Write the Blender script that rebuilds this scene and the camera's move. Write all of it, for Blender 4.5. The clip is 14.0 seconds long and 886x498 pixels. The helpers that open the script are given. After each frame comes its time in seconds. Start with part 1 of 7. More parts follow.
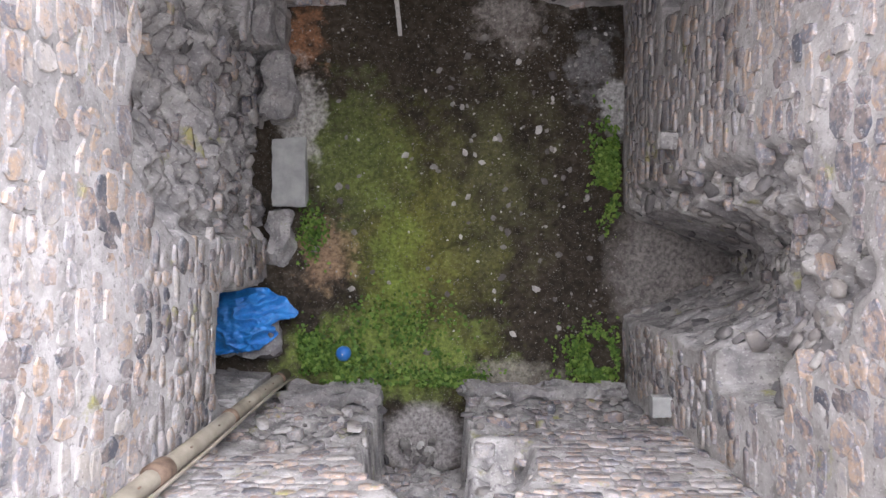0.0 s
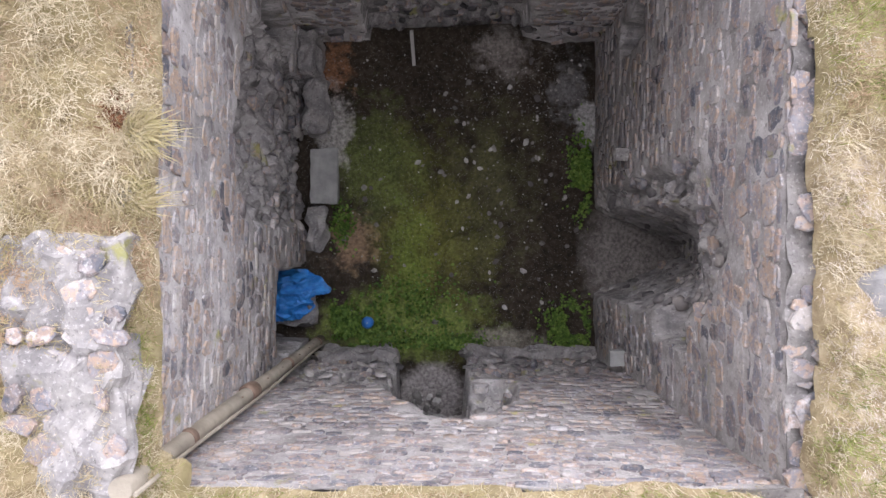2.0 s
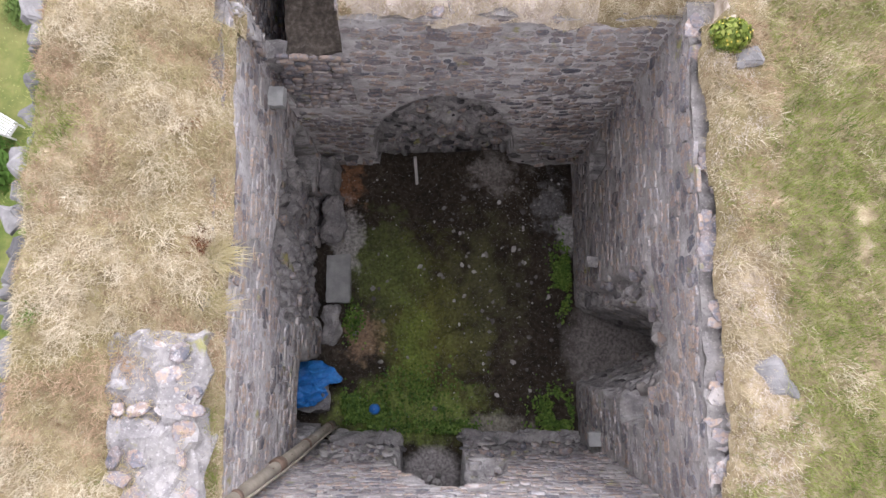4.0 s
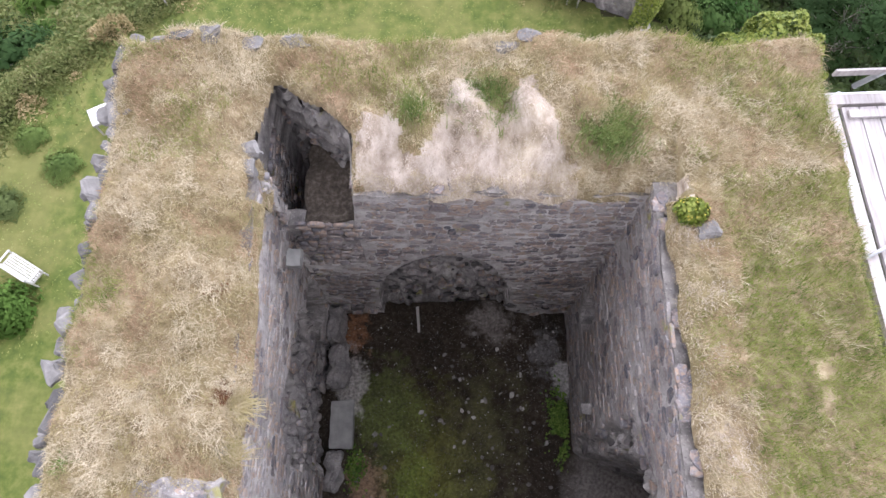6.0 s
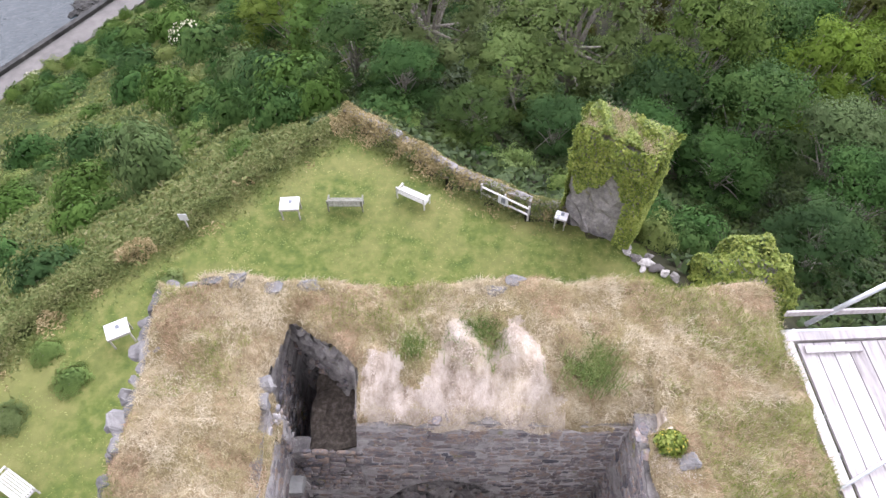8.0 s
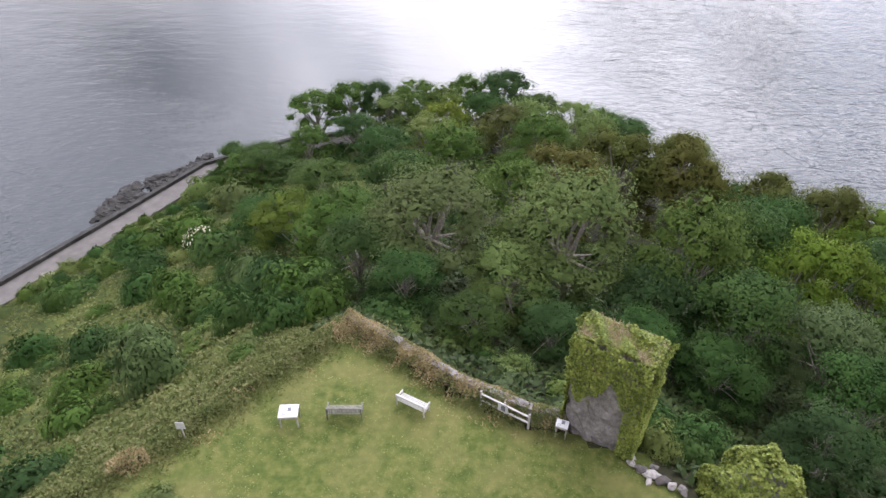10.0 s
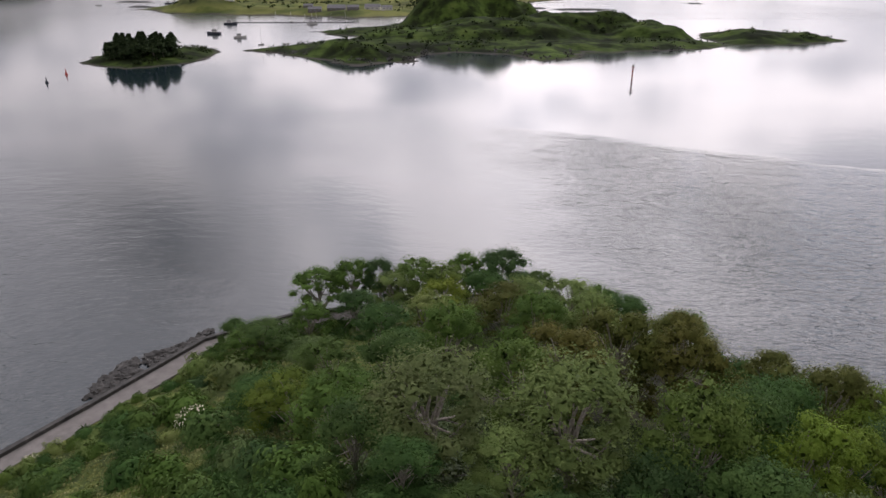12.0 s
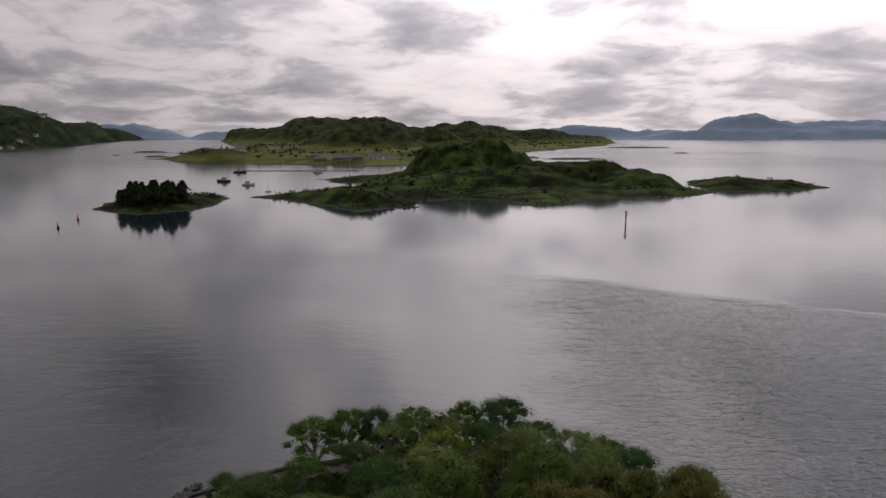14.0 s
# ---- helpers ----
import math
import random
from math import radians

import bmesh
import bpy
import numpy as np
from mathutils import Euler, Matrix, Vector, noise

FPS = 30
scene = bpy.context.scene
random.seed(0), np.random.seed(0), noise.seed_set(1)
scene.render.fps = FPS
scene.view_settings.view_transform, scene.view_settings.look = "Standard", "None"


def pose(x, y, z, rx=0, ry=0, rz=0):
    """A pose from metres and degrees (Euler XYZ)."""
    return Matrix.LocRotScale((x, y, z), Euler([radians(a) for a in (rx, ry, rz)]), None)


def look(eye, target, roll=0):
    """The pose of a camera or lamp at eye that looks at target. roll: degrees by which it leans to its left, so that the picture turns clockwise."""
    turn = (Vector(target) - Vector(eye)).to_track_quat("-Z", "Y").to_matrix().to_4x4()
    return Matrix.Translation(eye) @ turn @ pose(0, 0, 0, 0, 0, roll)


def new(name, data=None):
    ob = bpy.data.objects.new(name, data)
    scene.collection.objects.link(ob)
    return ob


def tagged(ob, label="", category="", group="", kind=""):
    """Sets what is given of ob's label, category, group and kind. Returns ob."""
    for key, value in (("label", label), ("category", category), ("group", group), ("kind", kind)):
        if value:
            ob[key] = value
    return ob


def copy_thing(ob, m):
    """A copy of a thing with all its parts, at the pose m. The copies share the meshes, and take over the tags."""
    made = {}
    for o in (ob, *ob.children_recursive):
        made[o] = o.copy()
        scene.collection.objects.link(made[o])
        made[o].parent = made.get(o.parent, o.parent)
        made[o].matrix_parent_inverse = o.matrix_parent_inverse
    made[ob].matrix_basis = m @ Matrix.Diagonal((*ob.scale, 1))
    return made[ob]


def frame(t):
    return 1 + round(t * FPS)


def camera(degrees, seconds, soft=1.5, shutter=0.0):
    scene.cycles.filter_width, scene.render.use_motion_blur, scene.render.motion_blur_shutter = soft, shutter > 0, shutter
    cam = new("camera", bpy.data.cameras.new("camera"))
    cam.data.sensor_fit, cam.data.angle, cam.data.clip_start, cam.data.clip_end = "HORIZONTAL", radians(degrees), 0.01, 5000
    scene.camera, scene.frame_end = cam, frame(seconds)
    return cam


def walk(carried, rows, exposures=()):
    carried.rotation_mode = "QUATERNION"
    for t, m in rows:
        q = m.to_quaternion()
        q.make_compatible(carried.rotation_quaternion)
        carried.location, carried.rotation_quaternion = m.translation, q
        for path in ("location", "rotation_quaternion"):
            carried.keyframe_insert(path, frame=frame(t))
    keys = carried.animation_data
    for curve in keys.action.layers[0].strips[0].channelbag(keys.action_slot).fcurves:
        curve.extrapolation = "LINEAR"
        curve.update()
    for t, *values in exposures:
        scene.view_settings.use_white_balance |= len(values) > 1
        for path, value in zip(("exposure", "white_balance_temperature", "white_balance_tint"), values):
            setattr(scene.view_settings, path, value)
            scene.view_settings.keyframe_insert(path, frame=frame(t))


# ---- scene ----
cam = camera(67.45, 14.0)
PATH = [
    (0, -0.001, 0.000, 11.730, 0.015, 0.172, 0.024),
    (0.5, -0.023, -0.069, 12.468, 0.060, 0.133, 0.045),
    (1, -0.055, -0.117, 13.186, -0.013, 0.110, 0.072),
    (1.5, -0.082, -0.152, 13.866, -0.147, 0.167, 0.148),
    (2, -0.128, -0.182, 14.489, -0.179, 0.083, 0.172),
    (2.2, -0.138, -0.185, 14.700, -0.187, 0.050, 0.133),
    (4.3, -0.115, -0.166, 16.729, 9.450, 0.008, 0.101),
    (4.5, -0.120, -0.154, 16.801, 10.390, -0.013, 0.048),
    (5, -0.130, -0.149, 16.960, 12.806, -0.018, 0.038),
    (5.5, -0.120, -0.146, 17.261, 15.506, 0.050, 0.086),
    (6, -0.102, -0.153, 17.591, 19.715, 0.098, 0.192),
    (6.5, -0.090, -0.162, 17.917, 24.039, 0.094, 0.158),
    (7, -0.085, -0.174, 18.245, 28.296, 0.076, 0.100),
    (7.5, -0.081, -0.175, 18.563, 32.535, 0.056, 0.072),
    (8, -0.078, -0.159, 18.853, 36.755, 0.050, 0.052),
    (8.5, -0.078, -0.155, 19.141, 40.963, 0.045, 0.037),
    (8.7, -0.084, -0.148, 19.245, 42.706, 0.015, 0.031),
    (10.8, -0.151, -0.113, 20.226, 59.219, -0.124, 0.023),
    (11, -0.142, -0.101, 20.319, 60.671, -0.140, 0.030),
    (11.5, -0.069, -0.050, 20.559, 64.287, -0.053, 0.025),
    (12, -0.012, 0.027, 20.825, 67.847, -0.042, 0.026),
    (12.5, 0.029, 0.087, 21.128, 71.434, -0.028, 0.027),
    (13, 0.045, 0.122, 21.454, 75.006, -0.010, 0.007),
    (13.5, 0.052, 0.129, 21.767, 78.558, -0.014, -0.007),
    (14, 0.067, 0.103, 22.028, 79.900, -0.003, -0.006),
]
walk(cam, [(t, pose(x, y, z, rx, ry, rz)) for t, x, y, z, rx, ry, rz in PATH],
     exposures=[(0, 1.25, 5950, 11), (0.5, 1.05, 5950, 11), (1, 0.8, 5950, 12), (2, 0.33, 5950, 13), (5, 0.24, 5900, 14), (7, 0.12, 5850, 15), (8.5, 0.36, 5850, 16), (11, -0.75, 6150, 16), (12.5, -1.2, 6400, 17), (13.5, -1.75, 6500, 17), (14, -2.05, 6500, 17)])

# ---------------------------------------------------------------- sky and sun
SUN_AZ, SUN_EL = 20.0, 34.0         # degrees right of +y, above the horizon
sun_dir = Vector((math.sin(radians(SUN_AZ)) * math.cos(radians(SUN_EL)),
                  math.cos(radians(SUN_AZ)) * math.cos(radians(SUN_EL)), math.sin(radians(SUN_EL))))


def ramp(nt, fac, stops):
    n = nt.nodes.new("ShaderNodeValToRGB")
    el = n.color_ramp.elements
    while len(el) < len(stops):
        el.new(0.5)
    for e, (p, c) in zip(el, stops):
        e.position, e.color = p, (*c, 1) if len(c) == 3 else c
    nt.links.new(fac, n.inputs[0])
    return n.outputs[0]


def math_node(nt, op, a, b=None, clamp=False):
    n = nt.nodes.new("ShaderNodeMath")
    n.operation, n.use_clamp = op, clamp
    for i, v in enumerate((a, b)):
        if v is None:
            continue
        if isinstance(v, (int, float)):
            n.inputs[i].default_value = v
        else:
            nt.links.new(v, n.inputs[i])
    return n.outputs[0]


def mix(nt, fac, a, b, blend="MIX"):
    n = nt.nodes.new("ShaderNodeMix")
    n.data_type, n.blend_type = "RGBA", blend
    for i, v in ((0, fac), (6, a), (7, b)):
        if isinstance(v, (int, float)):
            n.inputs[i].default_value = v
        elif isinstance(v, tuple):
            n.inputs[i].default_value = (*v, 1)
        else:
            nt.links.new(v, n.inputs[i])
    return n.outputs[2]


def noise_tex(nt, vec, scale, detail=4.0, rough=0.55, dist=0.0):
    n = nt.nodes.new("ShaderNodeTexNoise")
    n.inputs["Scale"].default_value, n.inputs["Detail"].default_value = scale, detail
    n.inputs["Roughness"].default_value, n.inputs["Distortion"].default_value = rough, dist
    if vec is not None:
        nt.links.new(vec, n.inputs["Vector"])
    return n.outputs["Fac"]


world = bpy.data.worlds.new("overcast_sky")
scene.world = world
world.use_nodes = True
nt = world.node_tree
nt.nodes.clear()
tc = nt.nodes.new("ShaderNodeTexCoord").outputs["Generated"]
sky = nt.nodes.new("ShaderNodeTexSky")
sky.sky_type, sky.sun_disc = "NISHITA", False
sky.sun_elevation, sky.sun_rotation = radians(SUN_EL), radians(SUN_AZ)
sep = nt.nodes.new("ShaderNodeSeparateXYZ")
nt.links.new(tc, sep.inputs[0])
up = math_node(nt, "MAXIMUM", sep.outputs[2], 0.0)
low = math_node(nt, "ADD", up, 0.2)
comb = nt.nodes.new("ShaderNodeCombineXYZ")
nt.links.new(math_node(nt, "DIVIDE", sep.outputs[0], low), comb.inputs[0])
nt.links.new(math_node(nt, "DIVIDE", sep.outputs[1], low), comb.inputs[1])
clouds = noise_tex(nt, comb.outputs[0], 1.9, 8.0, 0.58, 0.3)
big = noise_tex(nt, comb.outputs[0], 0.45, 3.0, 0.5)
both = math_node(nt, "ADD", math_node(nt, "MULTIPLY", clouds, 0.6), math_node(nt, "MULTIPLY", big, 0.4))
cloud_col = ramp(nt, both, [(0.38, (0.40, 0.395, 0.425)), (0.46, (0.60, 0.58, 0.595)), (0.51, (0.88, 0.83, 0.825)), (0.60, (1.05, 0.98, 0.955))])
dot = nt.nodes.new("ShaderNodeVectorMath")
dot.operation = "DOT_PRODUCT"
nt.links.new(tc, dot.inputs[0])
dot.inputs[1].default_value = sun_dir
facing = math_node(nt, "MAXIMUM", dot.outputs["Value"], 0.0)
glow = math_node(nt, "ADD", math_node(nt, "MULTIPLY", math_node(nt, "POWER", facing, 2.5), 3.2), math_node(nt, "MULTIPLY", math_node(nt, "POWER", facing, 14.0), 2.2))
gap = nt.nodes.new("ShaderNodeVectorMath")      # bright break in the cloud under the sun
gap.operation = "DOT_PRODUCT"
nt.links.new(tc, gap.inputs[0])
gap.inputs[1].default_value = (math.sin(radians(8)) * math.cos(radians(13)), math.cos(radians(8)) * math.cos(radians(13)), math.sin(radians(13)))
glow = math_node(nt, "ADD", glow, math_node(nt, "MULTIPLY", math_node(nt, "POWER", math_node(nt, "MAXIMUM", gap.outputs["Value"], 0.0), 260.0), 1.8))
gain = math_node(nt, "ADD", glow, math_node(nt, "ADD", math_node(nt, "MULTIPLY", math_node(nt, "MULTIPLY", math_node(nt, "MULTIPLY", up, up), math_node(nt, "SUBTRACT", 1.05, up)), math_node(nt, "ADD", math_node(nt, "MULTIPLY", math_node(nt, "MAXIMUM", sep.outputs[1], 0.0), 38.0), 4.0)), 1.5))
dark_lobe = nt.nodes.new("ShaderNodeVectorMath")     # unseen dark lobe added to the sky, high north-west, to darken the water's reflection
dark_lobe.operation = "DOT_PRODUCT"
nt.links.new(tc, dark_lobe.inputs[0])
dark_lobe.inputs[1].default_value = (math.sin(radians(-26)) * math.cos(radians(21)), math.cos(radians(-26)) * math.cos(radians(21)), math.sin(radians(21)))
lobe_dim = math_node(nt, "MULTIPLY", math_node(nt, "POWER", math_node(nt, "MAXIMUM", dark_lobe.outputs["Value"], 0.0), 65.0), 0.78)
gain = math_node(nt, "MULTIPLY", gain, math_node(nt, "SUBTRACT", 1.0, lobe_dim))
lit = nt.nodes.new("ShaderNodeVectorMath")
lit.operation = "SCALE"
nt.links.new(cloud_col, lit.inputs[0])
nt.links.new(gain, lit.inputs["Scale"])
clear = nt.nodes.new("ShaderNodeVectorMath")
clear.operation = "SCALE"
nt.links.new(sky.outputs[0], clear.inputs[0])
clear.inputs["Scale"].default_value = 0.10
sky_mix = mix(nt, 0.92, clear.outputs[0], lit.outputs[0])
bg = nt.nodes.new("ShaderNodeBackground")
nt.links.new(sky_mix, bg.inputs[0])
bg.inputs[1].default_value = 1.0
nt.links.new(bg.outputs[0], nt.nodes.new("ShaderNodeOutputWorld").inputs[0])

sun = new("sun", bpy.data.lights.new("sun", "SUN"))
sun.data.energy, sun.data.angle, sun.data.color = 0.3, radians(40), (1.0, 0.95, 0.88)
sun.matrix_world = look(sun_dir * 100, (0, 0, 0))


# ---------------------------------------------------------------- materials
def material(name, stops, scale, rough=0.9, bump=0.0, bump_scale=None, big_scale=None, big_amount=0.35, rand="", rand_amount=0.5,
             detail=6.0, spec=0.3, stretch=None, big_col=None, metal=0.0, translucent=0.0):
    """Noise-driven colour with a second, larger variation, an optional shift from piece to piece, and relief."""
    m = bpy.data.materials.new(name)
    m.use_nodes = True
    nt = m.node_tree
    bsdf = nt.nodes["Principled BSDF"]
    geo = nt.nodes.new("ShaderNodeNewGeometry")
    vec = geo.outputs["Position"]
    if stretch:
        mp = nt.nodes.new("ShaderNodeMapping")
        mp.inputs["Scale"].default_value = stretch
        nt.links.new(vec, mp.inputs[0])
        vec = mp.outputs[0]
    n = noise_tex(nt, vec, scale, detail, 0.62)
    if rand:
        r = geo.outputs["Random Per Island"] if rand == "island" else nt.nodes.new("ShaderNodeObjectInfo").outputs["Random"]
        shift = math_node(nt, "MULTIPLY", math_node(nt, "SUBTRACT", r, 0.5), rand_amount)
        n = math_node(nt, "ADD", n, shift, True)
    col = ramp(nt, n, stops)
    if big_scale:
        b = noise_tex(nt, geo.outputs["Position"], big_scale, 4.0, 0.55)
        if big_col:
            f = ramp(nt, b, [(0.44, (0, 0, 0)), (0.62, (1, 1, 1))])
            col = mix(nt, math_node(nt, "MULTIPLY", f, big_amount), col, big_col)
        else:
            g = ramp(nt, b, [(0.3, (1 - big_amount,) * 3), (0.7, (1 + big_amount * 0.3,) * 3)])
            col = mix(nt, 1.0, col, g, "MULTIPLY")
    nt.links.new(col, bsdf.inputs["Base Color"])
    bsdf.inputs["Roughness"].default_value = rough
    bsdf.inputs["Specular IOR Level"].default_value = spec
    bsdf.inputs["Metallic"].default_value = metal
    if bump:
        bn = nt.nodes.new("ShaderNodeBump")
        bn.inputs["Strength"].default_value, bn.inputs["Distance"].default_value = bump, 0.03
        nt.links.new(noise_tex(nt, vec, bump_scale or scale * 2, 5.0, 0.6), bn.inputs["Height"])
        nt.links.new(bn.outputs[0], bsdf.inputs["Normal"])
    if translucent:
        tr = nt.nodes.new("ShaderNodeBsdfTranslucent")
        nt.links.new(col, tr.inputs[0])
        ms = nt.nodes.new("ShaderNodeMixShader")
        ms.inputs[0].default_value = translucent
        nt.links.new(bsdf.outputs[0], ms.inputs[1])
        nt.links.new(tr.outputs[0], ms.inputs[2])
        nt.links.new(ms.outputs[0], nt.nodes["Material Output"].inputs[0])
    return m


def vary(m, low, high):
    """A lighter or darker, warmer or cooler cast from one plant to the next."""
    nt = m.node_tree
    b = nt.nodes["Principled BSDF"]
    col = b.inputs["Base Color"].links[0].from_socket
    r = nt.nodes.new("ShaderNodeObjectInfo").outputs["Random"]
    cast = ramp(nt, r, [(0.0, (low, low, low * 1.1)), (0.35, (high * 0.85, high * 0.95, high * 0.8)), (0.65, (low * 1.1, low * 1.25, low)), (1.0, (high * 1.1, high, high * 0.9))])
    out = mix(nt, 1.0, col, cast, "MULTIPLY")
    nt.links.new(out, b.inputs["Base Color"])


STONE = [(0.06, (0.075, 0.077, 0.09)), (0.20, (0.195, 0.158, 0.142)), (0.33, (0.120, 0.122, 0.142)), (0.45, (0.290, 0.210, 0.160)), (0.56, (0.180, 0.175, 0.188)), (0.68, (0.330, 0.240, 0.172)), (0.8, (0.230, 0.218, 0.220)), (0.93, (0.320, 0.288, 0.258))]
STONE_OLD = [(q, (r0 * 0.92, g0 * 0.92, b0 * 0.94)) for q, (r0, g0, b0) in STONE]
LIME = (0.56, 0.53, 0.525)
m_stone = material("rubble_stone", STONE, 7.0, 0.9, 0.5, 14, 1.1, 0.3, "island", 0.85, big_col=LIME)
m_stone_piece = material("rubble_stone_piece", STONE, 7.0, 0.9, 0.5, 14, 1.1, 0.3, "object", 0.85, big_col=LIME)
m_mortar = material("lime_mortar", [(0.25, (0.198, 0.184, 0.176)), (0.45, (0.351, 0.329, 0.317)), (0.7, (0.513, 0.486, 0.473))], 3.0, 0.95, 0.7, 18, 0.6, 0.35)
m_old_mortar = material("old_brown_mortar", [(0.25, (0.20, 0.185, 0.175)), (0.45, (0.41, 0.385, 0.37)), (0.7, (0.62, 0.59, 0.575))], 3.0, 0.95, 0.7, 18, 0.6, 0.35)
m_dull_mortar = material("dull_grey_mortar", [(0.25, (0.15, 0.136, 0.127)), (0.45, (0.28, 0.26, 0.247)), (0.7, (0.43, 0.405, 0.39))], 3.0, 0.95, 0.7, 18, 0.6, 0.35)
m_old_stone = material("bare_rubble_stone", STONE_OLD, 7.0, 0.9, 0.5, 14, 1.1, 0.12, "island", 0.85, big_col=LIME)
m_old_piece = material("bare_rubble_piece", STONE_OLD, 7.0, 0.9, 0.5, 14, 1.1, 0.12, "object", 0.85, big_col=LIME)


def weathered(m, lime=0.7):
    """Lime smeared over the faces, and small cushions of yellow-green moss."""
    nt = m.node_tree
    b = nt.nodes["Principled BSDF"]
    col = b.inputs["Base Color"].links[0].from_socket
    pos = nt.nodes.new("ShaderNodeNewGeometry").outputs["Position"]
    if lime:
        f = ramp(nt, noise_tex(nt, pos, 5.5, 5.0, 0.6, 0.6), [(0.52, (0, 0, 0)), (0.62, (1, 1, 1))])
        f2 = ramp(nt, noise_tex(nt, pos, 0.55, 3.0, 0.5), [(0.38, (0.1 * lime,) * 3), (0.62, (lime,) * 3)])
        shade = mix(nt, noise_tex(nt, pos, 16.0, 4.0, 0.6), (0.34, 0.32, 0.31), (0.62, 0.59, 0.575))
        col = mix(nt, math_node(nt, "MULTIPLY", f, f2), col, shade)
    fleck = ramp(nt, noise_tex(nt, pos, 26.0, 4.0, 0.6), [(0.58, (0, 0, 0)), (0.66, (1, 1, 1))])
    col = mix(nt, math_node(nt, "MULTIPLY", fleck, 0.3), col, (0.60, 0.575, 0.56))
    pit = ramp(nt, noise_tex(nt, pos, 17.0, 5.0, 0.65), [(0.33, (1, 1, 1)), (0.42, (0, 0, 0))])
    col = mix(nt, math_node(nt, "MULTIPLY", pit, 0.65), col, (0.075, 0.068, 0.065))
    moss = ramp(nt, noise_tex(nt, pos, 1.7, 5.0, 0.65), [(0.63, (0, 0, 0)), (0.70, (1, 1, 1))])
    tint = mix(nt, noise_tex(nt, pos, 9.0, 3.0, 0.6), (0.12, 0.13, 0.025), (0.32, 0.29, 0.09))
    col = mix(nt, math_node(nt, "MULTIPLY", moss, 0.75), col, tint)
    nt.links.new(col, b.inputs["Base Color"])


weathered(m_stone, 0.62)
weathered(m_stone_piece, 0.62)
weathered(m_mortar, 0)
weathered(m_old_mortar, 0)
weathered(m_dull_mortar, 0)
weathered(m_old_stone, 0.6)
weathered(m_old_piece, 0.6)
m_core = material("broken_wall_core", [(0.2, (0.10, 0.095, 0.095)), (0.45, (0.22, 0.205, 0.20)), (0.65, (0.33, 0.31, 0.29)), (0.85, (0.5, 0.47, 0.44))], 3.5, 0.95, 0.9, 9, 0.9, 0.35)
weathered(m_core, 0.35)
m_turf = material("dry_turf", [(0.28, (0.135, 0.10, 0.055)), (0.5, (0.275, 0.217, 0.13)), (0.72, (0.42, 0.35, 0.23))], 6.0, 0.95, 0.8, 40, 0.7, 0.55, big_col=(0.17, 0.15, 0.06))
m_thatch = material("bleached_thatch", [(0.30, (0.15, 0.115, 0.08)), (0.42, (0.31, 0.255, 0.20)), (0.53, (0.46, 0.395, 0.335)), (0.66, (0.60, 0.535, 0.47))], 3.6, 0.95, 0.8, 32, 0.9, 0.35, big_col=(0.42, 0.36, 0.21), detail=9.0, stretch=(1.0, 0.45, 1.0))
m_lawn = material("mown_lawn", [(0.32, (0.053, 0.081, 0.015)), (0.5, (0.090, 0.115, 0.023)), (0.70, (0.161, 0.161, 0.051))], 2.2, 0.95, 0.6, 40, 0.4, 0.5, big_col=(0.195, 0.18, 0.065), detail=10.0)
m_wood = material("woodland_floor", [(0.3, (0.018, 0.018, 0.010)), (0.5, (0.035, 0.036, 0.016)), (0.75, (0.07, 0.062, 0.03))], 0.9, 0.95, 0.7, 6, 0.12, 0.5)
m_slope = material("overgrown_slope", [(0.32, (0.025, 0.041, 0.007)), (0.5, (0.057, 0.080, 0.011)), (0.68, (0.123, 0.127, 0.026))], 0.9, 0.95, 0.7, 6, 0.12, 0.5)
m_bark = material("bark", [(0.3, (0.13, 0.115, 0.095)), (0.7, (0.34, 0.31, 0.27))], 4.0, 0.9, 0.6)
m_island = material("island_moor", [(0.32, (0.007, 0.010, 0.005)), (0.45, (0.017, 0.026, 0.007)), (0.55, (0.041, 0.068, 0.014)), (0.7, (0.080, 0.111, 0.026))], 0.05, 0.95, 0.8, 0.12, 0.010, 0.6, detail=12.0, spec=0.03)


def tide_rock(m, top):
    """Bare dark rock up to a height above the sea, where the shore is washed."""
    nt = m.node_tree
    b = nt.nodes["Principled BSDF"]
    col = b.inputs["Base Color"].links[0].from_socket
    pos = nt.nodes.new("ShaderNodeNewGeometry").outputs["Position"]
    sp = nt.nodes.new("ShaderNodeSeparateXYZ")
    nt.links.new(pos, sp.inputs[0])
    lift = math_node(nt, "SUBTRACT", math_node(nt, "ADD", sp.outputs[2], math_node(nt, "MULTIPLY", noise_tex(nt, pos, 0.08, 4.0, 0.6), -2.2 * top)), -35.8 - top * 0.9)
    f = math_node(nt, "MULTIPLY", lift, 1.0 / top, True)
    nt.links.new(mix(nt, f, (0.055, 0.05, 0.045), col), b.inputs["Base Color"])


tide_rock(m_island, 0.5)
# aerial haze painted into the base colour: paler and bluer than the near land
m_far_haze = material("far_hill_haze", [(0.3, (0.189, 0.257, 0.338)), (0.7, (0.243, 0.317, 0.405))], 0.004, 1.0)
m_rock = material("shore_rock", [(0.3, (0.016, 0.016, 0.015)), (0.6, (0.05, 0.048, 0.044)), (0.85, (0.16, 0.15, 0.14))], 0.9, 0.8, 0.7)
m_road = material("tarmac", [(0.3, (0.112, 0.105, 0.098)), (0.7, (0.173, 0.161, 0.150))], 0.8, 0.9)
m_white = material("white_paint", [(0.3, (0.44, 0.43, 0.41)), (0.7, (0.57, 0.56, 0.54))], 6.0, 0.6)

